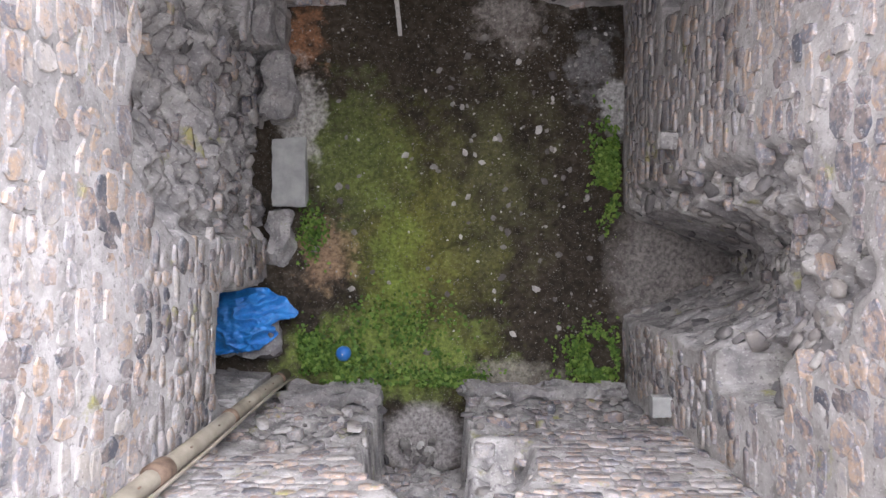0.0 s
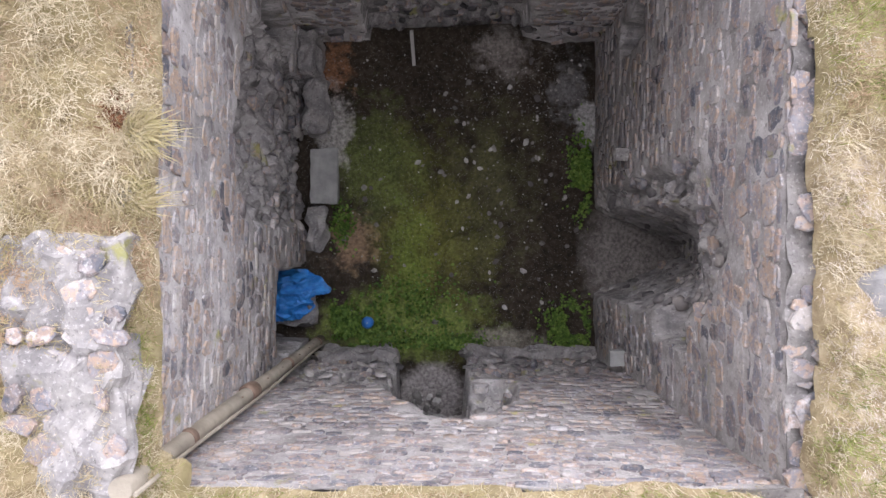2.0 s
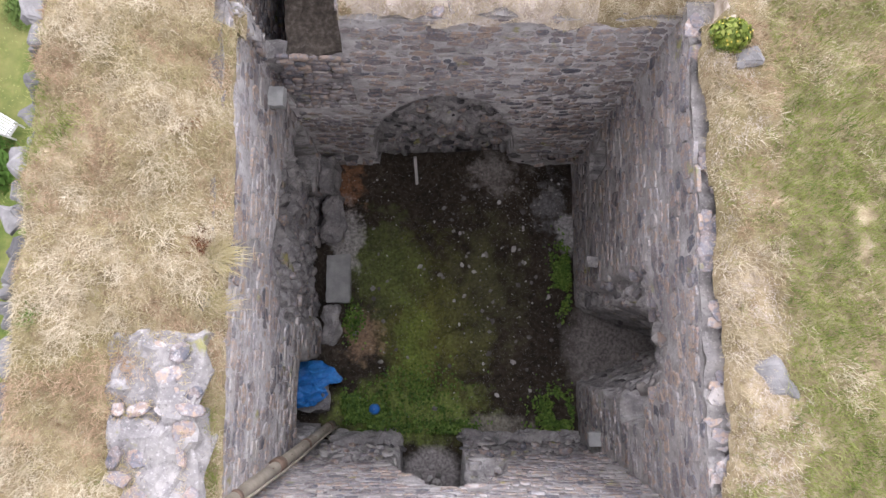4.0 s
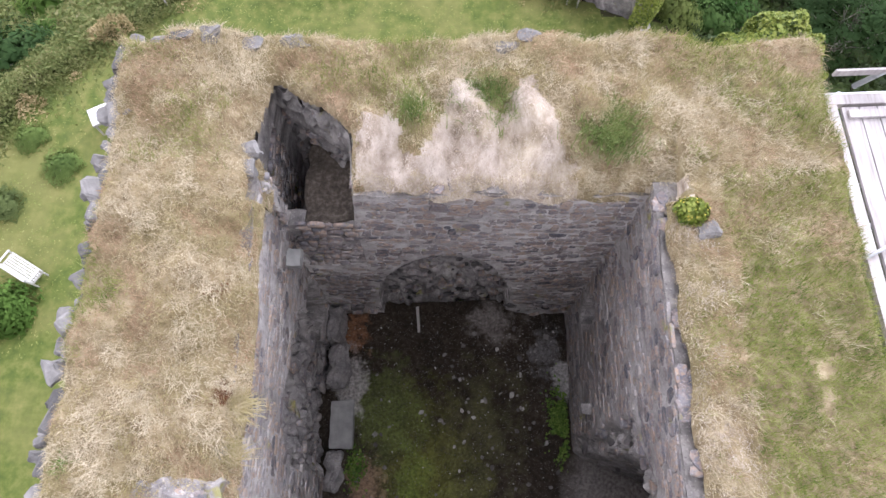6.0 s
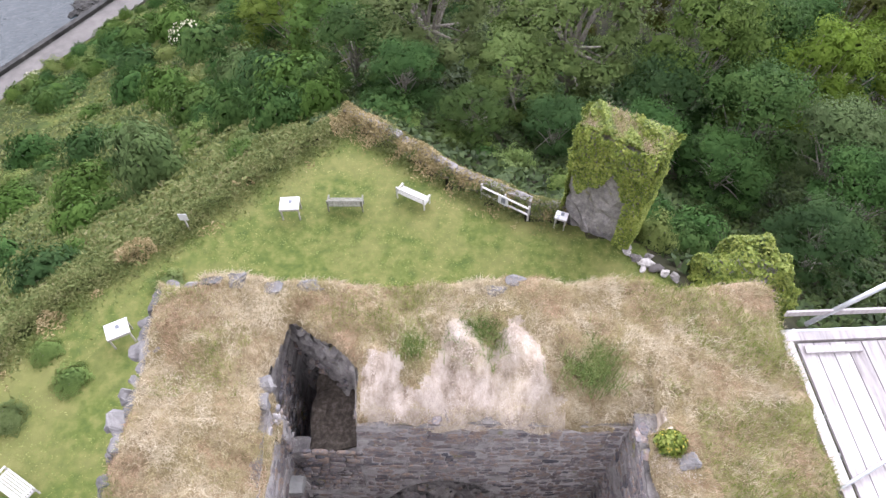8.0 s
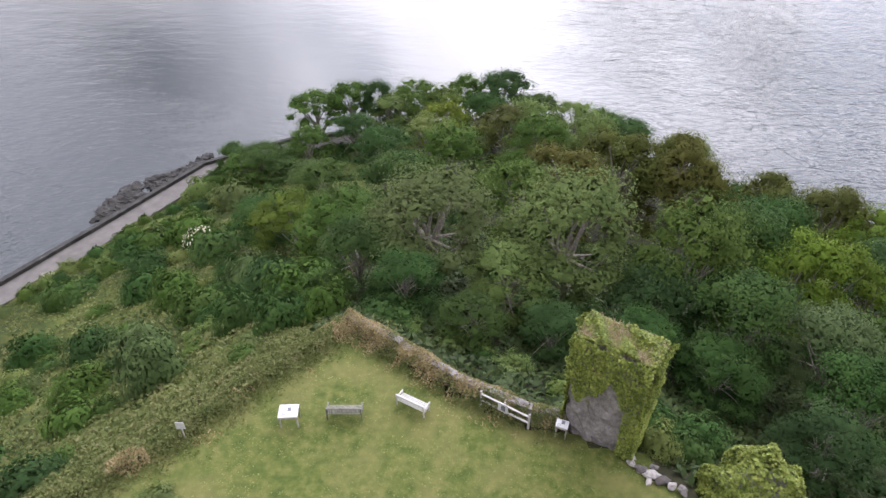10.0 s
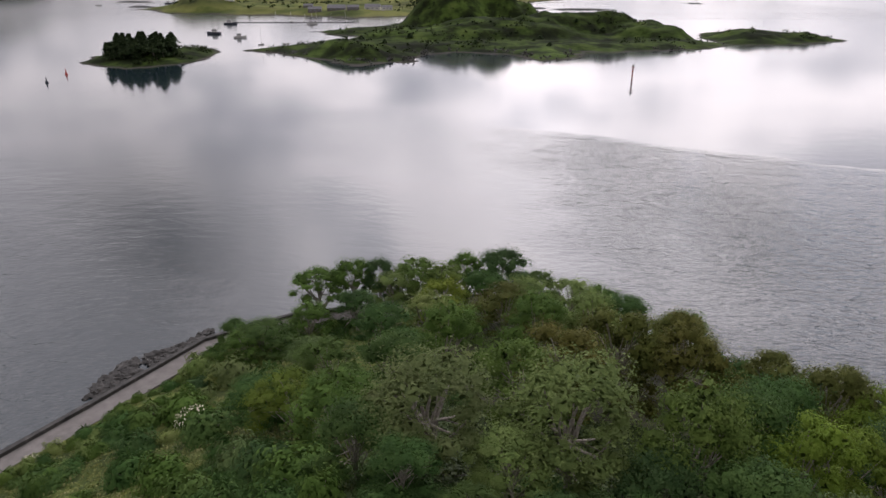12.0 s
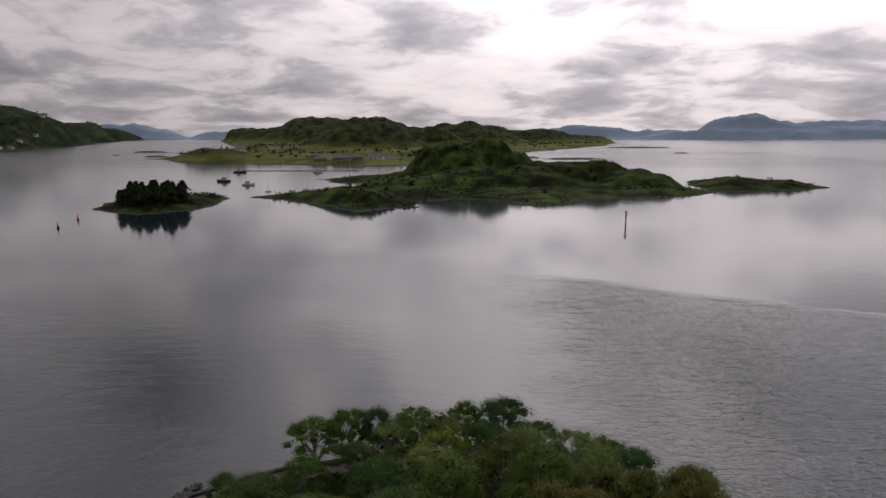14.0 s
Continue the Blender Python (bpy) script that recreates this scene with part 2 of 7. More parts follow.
m_water = bpy.data.materials.new("sea_water")
m_water.use_nodes = True
nt = m_water.node_tree
wb = nt.nodes["Principled BSDF"]
wb.inputs["Base Color"].default_value = (0.012, 0.022, 0.026, 1)
wb.inputs["Roughness"].default_value, wb.inputs["IOR"].default_value = 0.07, 1.48
wpos = nt.nodes.new("ShaderNodeNewGeometry").outputs["Position"]
wind = noise_tex(nt, wpos, 0.007, 3.0, 0.5)
away = nt.nodes.new("ShaderNodeVectorMath")
away.operation = "LENGTH"
nt.links.new(wpos, away.inputs[0])
fetch = ramp(nt, math_node(nt, "DIVIDE", away.outputs["Value"], 1000.0), [(0.17, (1, 1, 1)), (0.30, (0.36, 0.36, 0.36)), (0.5, (0.09, 0.09, 0.09))])
nt.links.new(ramp(nt, math_node(nt, "DIVIDE", away.outputs["Value"], 5000.0), [(0.04, (0.03, 0.03, 0.03)), (0.10, (0.07, 0.07, 0.07)), (0.30, (0.20, 0.20, 0.20))]), wb.inputs["Roughness"])
wsep = nt.nodes.new("ShaderNodeSeparateXYZ")
nt.links.new(wpos, wsep.inputs[0])
fray = math_node(nt, "MULTIPLY", math_node(nt, "SUBTRACT", noise_tex(nt, wpos, 0.03, 4.0, 0.55), 0.5), 60.0)
front = math_node(nt, "ADD", math_node(nt, "MULTIPLY", wsep.outputs[0], -0.52), math_node(nt, "MULTIPLY", wsep.outputs[1], -0.854))
gust = math_node(nt, "MULTIPLY", math_node(nt, "ADD", math_node(nt, "ADD", front, 249.0), math_node(nt, "MULTIPLY", fray, 0.25)), 0.10, True)
east = math_node(nt, "MULTIPLY", math_node(nt, "ADD", math_node(nt, "SUBTRACT", wsep.outputs[0], 12.0), fray), 0.018, True)
west = math_node(nt, "MULTIPLY", math_node(nt, "ADD", math_node(nt, "SUBTRACT", math_node(nt, "SUBTRACT", 78.0, wsep.outputs[1]), wsep.outputs[0]), fray), 0.009, True)
gust = math_node(nt, "ADD", math_node(nt, "MULTIPLY", gust, east), math_node(nt, "MULTIPLY", west, 0.85), True)
gust = math_node(nt, "ADD", math_node(nt, "MULTIPLY", gust, 0.8), math_node(nt, "MULTIPLY", ramp(nt, wind, [(0.46, (0.10, 0.10, 0.10)), (0.68, (0.45, 0.45, 0.45))]), 0.5))
calm = math_node(nt, "MULTIPLY", gust, fetch)
mp = nt.nodes.new("ShaderNodeMapping")
mp.inputs["Scale"].default_value = (0.55, 1.0, 1.0)
mp.inputs["Rotation"].default_value = (0, 0, 0.35)
nt.links.new(wpos, mp.inputs[0])
swell = math_node(nt, "ADD", noise_tex(nt, mp.outputs[0], 0.8, 4.0, 0.6), math_node(nt, "MULTIPLY", noise_tex(nt, mp.outputs[0], 0.22, 3.0, 0.5), 1.5))
ripple = math_node(nt, "MULTIPLY", swell, calm)
wbump = nt.nodes.new("ShaderNodeBump")
wbump.inputs["Strength"].default_value, wbump.inputs["Distance"].default_value = 1.0, 0.75
nt.links.new(ripple, wbump.inputs["Height"])
nt.links.new(wbump.outputs[0], wb.inputs["Normal"])


# ---------------------------------------------------------------- mesh helpers
def mesh_object(name, verts, faces, mat, parent=None, label="", smooth=False):
    me = bpy.data.meshes.new(name)
    me.from_pydata([tuple(map(float, v)) for v in verts], [], [tuple(map(int, f)) for f in faces])
    me.update()
    for m in mat if isinstance(mat, (list, tuple)) else [mat]:
        me.materials.append(m)
    if smooth:
        me.polygons.foreach_set("use_smooth", [True] * len(me.polygons))
    ob = new(name, me)
    if parent:
        ob.parent = parent
    if label:
        ob["label"] = label
    return ob


def fast_mesh(name, verts, faces, mat, parent=None, smooth=False, normals=None):
    """A mesh from arrays: verts (n, 3), faces (m, 3 or 4)."""
    verts, faces = np.asarray(verts, np.float32), np.asarray(faces, np.int32)
    me = bpy.data.meshes.new(name)
    k = faces.shape[1]
    me.vertices.add(len(verts))
    me.vertices.foreach_set("co", verts.ravel())
    me.loops.add(faces.size)
    me.loops.foreach_set("vertex_index", faces.ravel())
    me.polygons.add(len(faces))
    me.polygons.foreach_set("loop_start", np.arange(0, faces.size, k, dtype=np.int32))
    me.polygons.foreach_set("loop_total", np.full(len(faces), k, np.int32))
    if smooth:
        me.polygons.foreach_set("use_smooth", np.ones(len(faces), bool))
    me.update(calc_edges=True)
    if normals is not None:
        me.polygons.foreach_set("use_smooth", np.ones(len(faces), bool))
        me.normals_split_custom_set_from_vertices([tuple(q) for q in np.asarray(normals, float)])
    else:
        me.validate()
    for m in mat if isinstance(mat, (list, tuple)) else [mat]:
        me.materials.append(m)
    ob = new(name, me)
    if parent:
        ob.parent = parent
    return ob


def hash2(i, j, seed):
    v = np.sin(i * 127.1 + j * 311.7 + seed * 74.7) * 43758.5453
    return v - np.floor(v)


def vnoise(x, y, seed=0):
    """Smooth value noise in 0..1 on arrays."""
    i, j = np.floor(x), np.floor(y)
    u, v = x - i, y - j
    u, v = u * u * (3 - 2 * u), v * v * (3 - 2 * v)
    a, b, c, d = hash2(i, j, seed), hash2(i + 1, j, seed), hash2(i, j + 1, seed), hash2(i + 1, j + 1, seed)
    return (a * (1 - u) + b * u) * (1 - v) + (c * (1 - u) + d * u) * v


def fbm(x, y, seed=0, octaves=4):
    out, amp, tot = 0, 1.0, 0
    for k in range(octaves):
        out, tot = out + amp * vnoise(x * 2**k, y * 2**k, seed + k), tot + amp
        amp *= 0.5
    return out / tot


def grid_mesh(name, xs, ys, z, mat, keep=None, smooth=True):
    nx, ny = len(xs), len(ys)
    gx, gy = np.meshgrid(xs, ys)
    verts = np.stack([gx.ravel(), gy.ravel(), z.ravel()], 1)
    a = (np.arange(ny - 1)[:, None] * nx + np.arange(nx - 1)[None]).ravel()
    faces = np.stack([a, a + 1, a + nx + 1, a + nx], 1)
    if keep is not None:
        k = keep.ravel()
        faces = faces[k[faces].any(1)]
        used = np.unique(faces)
        remap = np.zeros(len(verts), int)
        remap[used] = np.arange(len(used))
        verts, faces = verts[used], remap[faces]
    return fast_mesh(name, verts, faces, mat, smooth=smooth)


def seg_dist(px, py, pts, closed=True):
    """Distance from arrays of points to a polyline."""
    best = np.full(px.shape, 1e9)
    n = len(pts)
    for k in range(n if closed else n - 1):
        (x0, y0), (x1, y1) = pts[k], pts[(k + 1) % n]
        dx, dy = x1 - x0, y1 - y0
        s = np.clip(((px - x0) * dx + (py - y0) * dy) / (dx * dx + dy * dy), 0, 1)
        best = np.minimum(best, np.hypot(px - x0 - s * dx, py - y0 - s * dy))
    return best


def inside(px, py, pts):
    r = np.zeros(px.shape, bool)
    n = len(pts)
    for k in range(n):
        (x0, y0), (x1, y1) = pts[k], pts[(k + 1) % n]
        with np.errstate(divide="ignore", invalid="ignore"):
            r ^= ((y0 > py) != (y1 > py)) & (px < (x1 - x0) * (py - y0) / (y1 - y0 + 1e-12) + x0)
    return r


# ---------------------------------------------------------------- ground, sea
SEA = -35.8
PLATEAU = [(-24, -20), (-21, 10), (-17.5, 15.7), (-13.3, 19.5), (-8.6, 24.9), (-5.4, 28), (-2.7, 25.8), (0.3, 23.4), (4.3, 21.3),
           (9.5, 19.5), (13, 15), (15, 5), (16, -20), (0, -30)]
SHORE = [(-110, -80), (-86, 10), (-70, 38), (-56, 62), (-49, 79), (-40, 94), (-27, 103), (-12, 108), (8, 113), (25, 106), (40, 92),
         (58, 79), (85, 66), (125, 50), (150, -80)]


def ground_height(x, y):
    x, y = np.asarray(x, float), np.asarray(y, float)
    dp, ds = seg_dist(x, y, PLATEAU), seg_dist(x, y, SHORE)
    ip, land = inside(x, y, PLATEAU), inside(x, y, SHORE)
    s = np.where(ip, 1.0, np.where(land, ds / (ds + dp + 1e-6), 0))
    h = -34.0 + (27.0 - 0.04 * np.clip(x, -15, 10)) * s**1.6
    h = h + np.where(ip, 0.12, np.minimum(1.6, 0.15 + 0.12 * dp)) * (fbm(x * 0.12, y * 0.12, 3) - 0.5)
    return np.where(land, h, -34.0 - np.minimum(ds * 0.7, 8))


xs, ys = np.arange(-112, 152, 1.0), np.arange(-82, 125, 1.0)
gx, gy = np.meshgrid(xs, ys)
gz = ground_height(gx, gy)
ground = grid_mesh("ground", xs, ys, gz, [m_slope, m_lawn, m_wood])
cx = np.empty(len(ground.data.polygons) * 3)
ground.data.polygons.foreach_get("center", cx)
cx = cx.reshape(-1, 3)
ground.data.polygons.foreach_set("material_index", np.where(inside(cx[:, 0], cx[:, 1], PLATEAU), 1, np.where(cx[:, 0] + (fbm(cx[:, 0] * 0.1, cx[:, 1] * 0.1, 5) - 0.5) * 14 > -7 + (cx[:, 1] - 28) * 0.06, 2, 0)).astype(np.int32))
tagged(ground, "grassy headland falling steeply to the shore", "ground", kind="structure")

R = 4950
v = [(R * math.cos(a), R * math.sin(a), SEA) for a in np.linspace(0, 2 * math.pi, 96, endpoint=False)]
sea = mesh_object("water", v, [tuple(range(96))], m_water)
tagged(sea, "calm grey sea sound reflecting the overcast sky", "sea", kind="structure")

# ---------------------------------------------------------------- islands
def land_poly(name, shore, hills, mat, seed, label, cell=7.0, base=4.0, ragged=0.0, category="island", steep=0.16):
    """An island from its shoreline: a low shelf inside it, with hills (x, y, radius across, radius deep, height)."""
    sx, sy = [p[0] for p in shore], [p[1] for p in shore]
    xs, ys = np.arange(min(sx) - 30, max(sx) + 30, cell), np.arange(min(sy) - 30, max(sy) + 30, cell * 1.2)
    gx, gy = np.meshgrid(xs, ys)
    rg_ = ragged or cell * 2.5
    wx = gx + (fbm(gx / rg_ / 2, gy / rg_ / 2, seed) - 0.5) * rg_ * 2
    wy = gy + (fbm(gx / rg_ / 2 + 9, gy / rg_ / 2, seed + 4) - 0.5) * rg_ * 2
    d = seg_dist(wx, wy, shore) * np.where(inside(wx, wy, shore), 1, -1)
    h = np.clip(d * steep, -4, base) + np.clip(d, 0, 60) / 60 * (fbm(gx / 40, gy / 40, seed + 2) - 0.4) * base
    for x, y, rx, ry, top in hills:
        k = np.exp(-np.abs(((gx - x) / rx) ** 2 + ((gy - y) / ry) ** 2) ** 2.0)
        crag = 1 + 0.8 * (fbm(gx / rx * 2.2 + seed, gy / ry * 2.2, seed + 8, 5) - 0.5)
        h = np.maximum(h, top * k * crag * np.clip(d / 25, 0, 1)) + 0.25 * np.minimum(h, top * k)
    h = h + (fbm(gx / cell / 2.2, gy / cell / 2.2, seed + 12, 3) - 0.5) * cell * 0.55 * np.clip(d / (cell * 3), 0, 1)
    z = SEA + h
    return tagged(grid_mesh(name, xs, ys, z, mat, keep=z > SEA - 2.5), label, category)


m_pasture = material("green_pasture", [(0.3, (0.034, 0.049, 0.015)), (0.45, (0.085, 0.106, 0.029)), (0.55, (0.145, 0.157, 0.047)), (0.72, (0.221, 0.221, 0.076))], 0.012, 0.95, 0.0, None, 0.004, 0.45, spec=0.03)
m_wooded = material("wooded_coast", [(0.3, (0.012, 0.020, 0.011)), (0.5, (0.024, 0.036, 0.017)), (0.7, (0.05, 0.062, 0.026))], 0.02, 0.95, 0.0, None, 0.005, 0.4, spec=0.03)
tide_rock(m_pasture, 1.4)


def upland(m, z0, z1):
    """Dark heather and scrub on the higher ground, above the fields."""
    nt = m.node_tree
    b = nt.nodes["Principled BSDF"]
    col = b.inputs["Base Color"].links[0].from_socket
    pos = nt.nodes.new("ShaderNodeNewGeometry").outputs["Position"]
    sp = nt.nodes.new("ShaderNodeSeparateXYZ")
    nt.links.new(pos, sp.inputs[0])
    lift = math_node(nt, "ADD", sp.outputs[2], math_node(nt, "MULTIPLY", math_node(nt, "SUBTRACT", noise_tex(nt, pos, 0.012, 7.0, 0.6), 0.5), 90.0))
    f = math_node(nt, "DIVIDE", math_node(nt, "SUBTRACT", lift, z0), z1 - z0, True)
    scrub = mix(nt, ramp(nt, noise_tex(nt, pos, 0.03, 8.0, 0.65), [(0.4, (0, 0, 0)), (0.6, (1, 1, 1))]), (0.012, 0.02, 0.010), (0.055, 0.065, 0.022))
    nt.links.new(mix(nt, f, col, scrub), b.inputs["Base Color"])


upland(m_pasture, -24.0, -8.0)
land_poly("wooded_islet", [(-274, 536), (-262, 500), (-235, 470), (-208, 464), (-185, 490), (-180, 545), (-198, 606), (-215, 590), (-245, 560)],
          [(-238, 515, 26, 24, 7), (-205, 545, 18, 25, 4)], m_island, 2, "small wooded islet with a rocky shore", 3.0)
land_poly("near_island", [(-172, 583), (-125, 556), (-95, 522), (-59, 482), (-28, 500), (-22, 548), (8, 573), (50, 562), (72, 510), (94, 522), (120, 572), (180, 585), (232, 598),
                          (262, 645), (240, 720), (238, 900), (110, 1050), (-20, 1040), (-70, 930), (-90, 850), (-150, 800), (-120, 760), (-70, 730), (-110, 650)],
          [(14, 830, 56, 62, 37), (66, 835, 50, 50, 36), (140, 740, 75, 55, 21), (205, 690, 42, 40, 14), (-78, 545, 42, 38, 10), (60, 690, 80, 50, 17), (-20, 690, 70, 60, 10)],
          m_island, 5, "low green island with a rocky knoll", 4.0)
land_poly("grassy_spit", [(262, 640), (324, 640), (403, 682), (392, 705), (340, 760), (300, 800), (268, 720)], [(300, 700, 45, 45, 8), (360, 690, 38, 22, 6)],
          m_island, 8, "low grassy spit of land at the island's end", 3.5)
land_poly("far_island", [(-613, 1385), (-540, 1330), (-474, 1236), (-400, 1200), (-281, 1173), (-200, 1120), (-150, 1090), (-60, 1130), (0, 1250), (60, 1450), (250, 1900), (620, 2600), (860, 3400),
                         (700, 3800), (-300, 3900), (-1240, 3850), (-1100, 3400), (-800, 2600), (-620, 2000), (-560, 1700), (-520, 1500)],
          [(-435, 1290, 75, 55, 24), (-505, 2900, 230, 260, 94), (-290, 2950, 190, 220, 92), (95, 2900, 230, 260, 84), (-1050, 3650, 170, 170, 62), (400, 3050, 240, 200, 58),
           (-235, 2050, 170, 130, 70), (-60, 2300, 150, 120, 60), (-760, 3000, 200, 200, 62), (640, 3250, 170, 150, 34)], m_pasture, 11, "large green island with rolling hills and pasture", 16.0, 8)
land_poly("west_coast", [(-1205, 1823), (-1500, 2700), (-1830, 3800), (-2100, 4850), (-4700, 4850), (-3900, 1600), (-1700, 1500)],
          [(-1750, 2500, 380, 420, 122), (-1980, 3500, 280, 420, 90), (-2500, 2600, 500, 500, 140), (-2250, 4400, 200, 300, 60)], m_wooded, 14, "dark wooded coast across the water", 34.0, 8, category="coast")
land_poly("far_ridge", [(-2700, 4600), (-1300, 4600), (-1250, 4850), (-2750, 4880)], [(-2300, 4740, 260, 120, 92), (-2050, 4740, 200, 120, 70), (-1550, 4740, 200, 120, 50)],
          m_far_haze, 17, "distant hills beyond the sound, blue-grey haze in their colour", 28.0, 8, category="backdrop")
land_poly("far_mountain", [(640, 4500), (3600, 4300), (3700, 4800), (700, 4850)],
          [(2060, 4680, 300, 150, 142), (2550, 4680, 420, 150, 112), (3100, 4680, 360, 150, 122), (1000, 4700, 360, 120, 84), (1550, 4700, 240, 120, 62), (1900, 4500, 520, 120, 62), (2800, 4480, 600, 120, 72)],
          m_far_haze, 19, "distant mountain across the sea, blue-grey haze in its colour", 28.0, 8, category="backdrop")
for x, y, w, dd in ((-793, 1823, 55, 18), (674, 2312, 120, 22), (270, 1386, 70, 10), (190, 1444, 28, 9), (-640, 1500, 35, 10), (620, 1750, 22, 7), (-560, 1640, 30, 9)):
    tagged(land_poly("skerry", [(x - w, y), (x - w * 0.3, y - dd), (x + w * 0.6, y - dd * 0.7), (x + w, y), (x + w * 0.3, y + dd), (x - w * 0.5, y + dd)], [(x, y, w * 0.5, dd, 5)], m_rock, int(w), "low rocky skerry in the sound", 4.0, 2.5,
                   ragged=6.0, steep=0.4), category="skerry", group="skerries")


# ---------------------------------------------------------------- tower
IX0, IX1, IY0, IY1 = -3.08, 3.12, -2.45, 4.2
OX0, OX1, OY0, OY1 = -5.4, 5.92, -5.3, 6.75
FOOT = -7.6


def band(x, a, b, soft=0.06):
    """1 between a and b, falling to 0 over soft on both sides."""
    return np.clip((x - a) / soft + 0.5, 0, 1) * np.clip((b - x) / soft + 0.5, 0, 1)


def rag(a, z, seed, amount, scale=2.2):
    return (fbm(a * scale, z * scale, seed) - 0.5) * 2 * amount


def cells(a, z, seed):
    """Uneven cells: a chance value for the nearest, and the distance to its middle."""
    i, j = np.floor(a), np.floor(z)
    best, val = np.full(np.shape(a), 9.0), np.zeros(np.shape(a))
    for e in (-1, 0, 1):
        for f in (-1, 0, 1):
            px, pz = i + e + hash2(i + e, j + f, seed), j + f + hash2(i + e, j + f, seed + 1)
            dist = np.hypot(a - px, z - pz)
            near = dist < best
            best, val = np.where(near, dist, best), np.where(near, hash2(i + e, j + f, seed + 2), val)
    return val, best


def broken(a, z, seed):
    """Relief of broken wall core: lumps of stone at two sizes, standing out or fallen out."""
    wa, wz = a + rag(a, z, seed, 0.05, 4), z + rag(a, z, seed + 1, 0.05, 4)
    v1, f1 = cells(wa * 3.6, wz * 5.6, seed)
    v2, f2 = cells(wa * 9.0, wz * 12.0, seed + 5)
    return (v1 - 0.5) * 0.24 + (f1 - 0.4) * 0.14 + (v2 - 0.5) * 0.09 + (f2 - 0.4) * 0.06


def depth_west(a, z):
    a, z = a + rag(a, z, 21, 0.12), z + rag(a, z, 22, 0.2)
    core = band(a, 0.2, 3.35, 0.12) * band(z, -1, 5.25 - 1.2 * np.clip(0.8 - a, 0, 1) - 0.35 * np.clip(a - 1.6, 0, 2), 0.12)
    hollow = band(a, 1.35, 2.5, 0.3) * band(z, 3.0, 5.1, 0.5)
    d = core * (0.24 + rag(a, z, 23, 0.14, 3.5)) + 0.28 * hollow
    d = np.maximum(d, band(a, -2.15, -0.62, 0.1) * band(z, -1, 2.75, 0.1) * 1.05)
    d = np.maximum(d, band(a, 3.45, 4.02, 0.08) * band(z, 1.6, 3.95 - 2.5 * np.clip(a - 3.75, 0, 1) ** 2, 0.1) * 0.85)
    return np.maximum(d, band(a, 1.1, 1.75, 0.06) * band(z, -1, 0.75, 0.06) * 0.6)


def depth_east(a, z):
    a, z = a + rag(a, z, 31, 0.12), z + rag(a, z, 32, 0.2)
    u = np.abs(a + 0.27) / 0.93
    v = np.clip((1 - u ** (1.0 + 0.3 * np.clip(z, 0, 6))) * 1.12, 0, 1)
    back = np.clip(1.95 - 0.17 * z - 0.022 * z * z, 0.3, 3)
    d = v * back * band(z, -1, 6.75 - 0.8 * np.abs(a + 0.2), 0.3)
    d = np.maximum(d, band(a, -1.55, -1.0, 0.1) * band(z, 4.1, 5.5, 0.12) * 0.75)
    d = np.maximum(d, band(a, 0.5, 0.95, 0.2) * band(z, 0.6, 5.9, 0.4) * (0.25 + rag(a, z, 34, 0.15, 4)))
    return np.maximum(d, band(a, 3.3, 3.85, 0.08) * band(z, 2.2, 3.6, 0.15) * 0.8)


def depth_north(a, z):
    x, z = a + rag(a, z, 41, 0.08), z + rag(a, z, 42, 0.12)
    arch = (np.abs((x + 0.12) / 1.62) ** 2.2 + np.clip((z - 1.0) / 4.0, 0, 9) ** 2.0) < 1
    d = arch * (0.48 + rag(a, z, 43, 0.10, 3.5))
    d = np.maximum(d, band(x, -3.3, 3.3) * band(z, -1, 1.3, 0.2) * (0.1 + rag(a, z, 44, 0.06, 3)))
    return np.maximum(d, band(a, -3.16, -1.62 - 0.1 * np.clip(8.0 - z, 0, 1.5), 0.1) * band(z, 4.6, 20, 0.06) * (1.96 - 0.75 * (a + 2.83)))


def depth_south(a, z):
    x, z = a + rag(a, z, 51, 0.12), z + rag(a, z, 52, 0.25)
    d = band(z, -1, 3.2 - 0.25 * x, 0.12) * (0.14 + rag(a, z, 53, 0.09, 3.5))
    d = np.maximum(d, band(x, -1.05, 0.32, 0.06) * band(z, -1, 5.6 - 1.3 * ((x - 0.1) / 0.95) ** 2, 0.2) * np.clip(1.5 - 0.21 * z, 0.3, 1.5))
    return np.maximum(d, band(x, 0.2, 0.95, 0.2) * band(z, 3.3, 5.5 - 1.2 * ((x - 0.1) / 0.95) ** 2, 0.3) * 0.34)


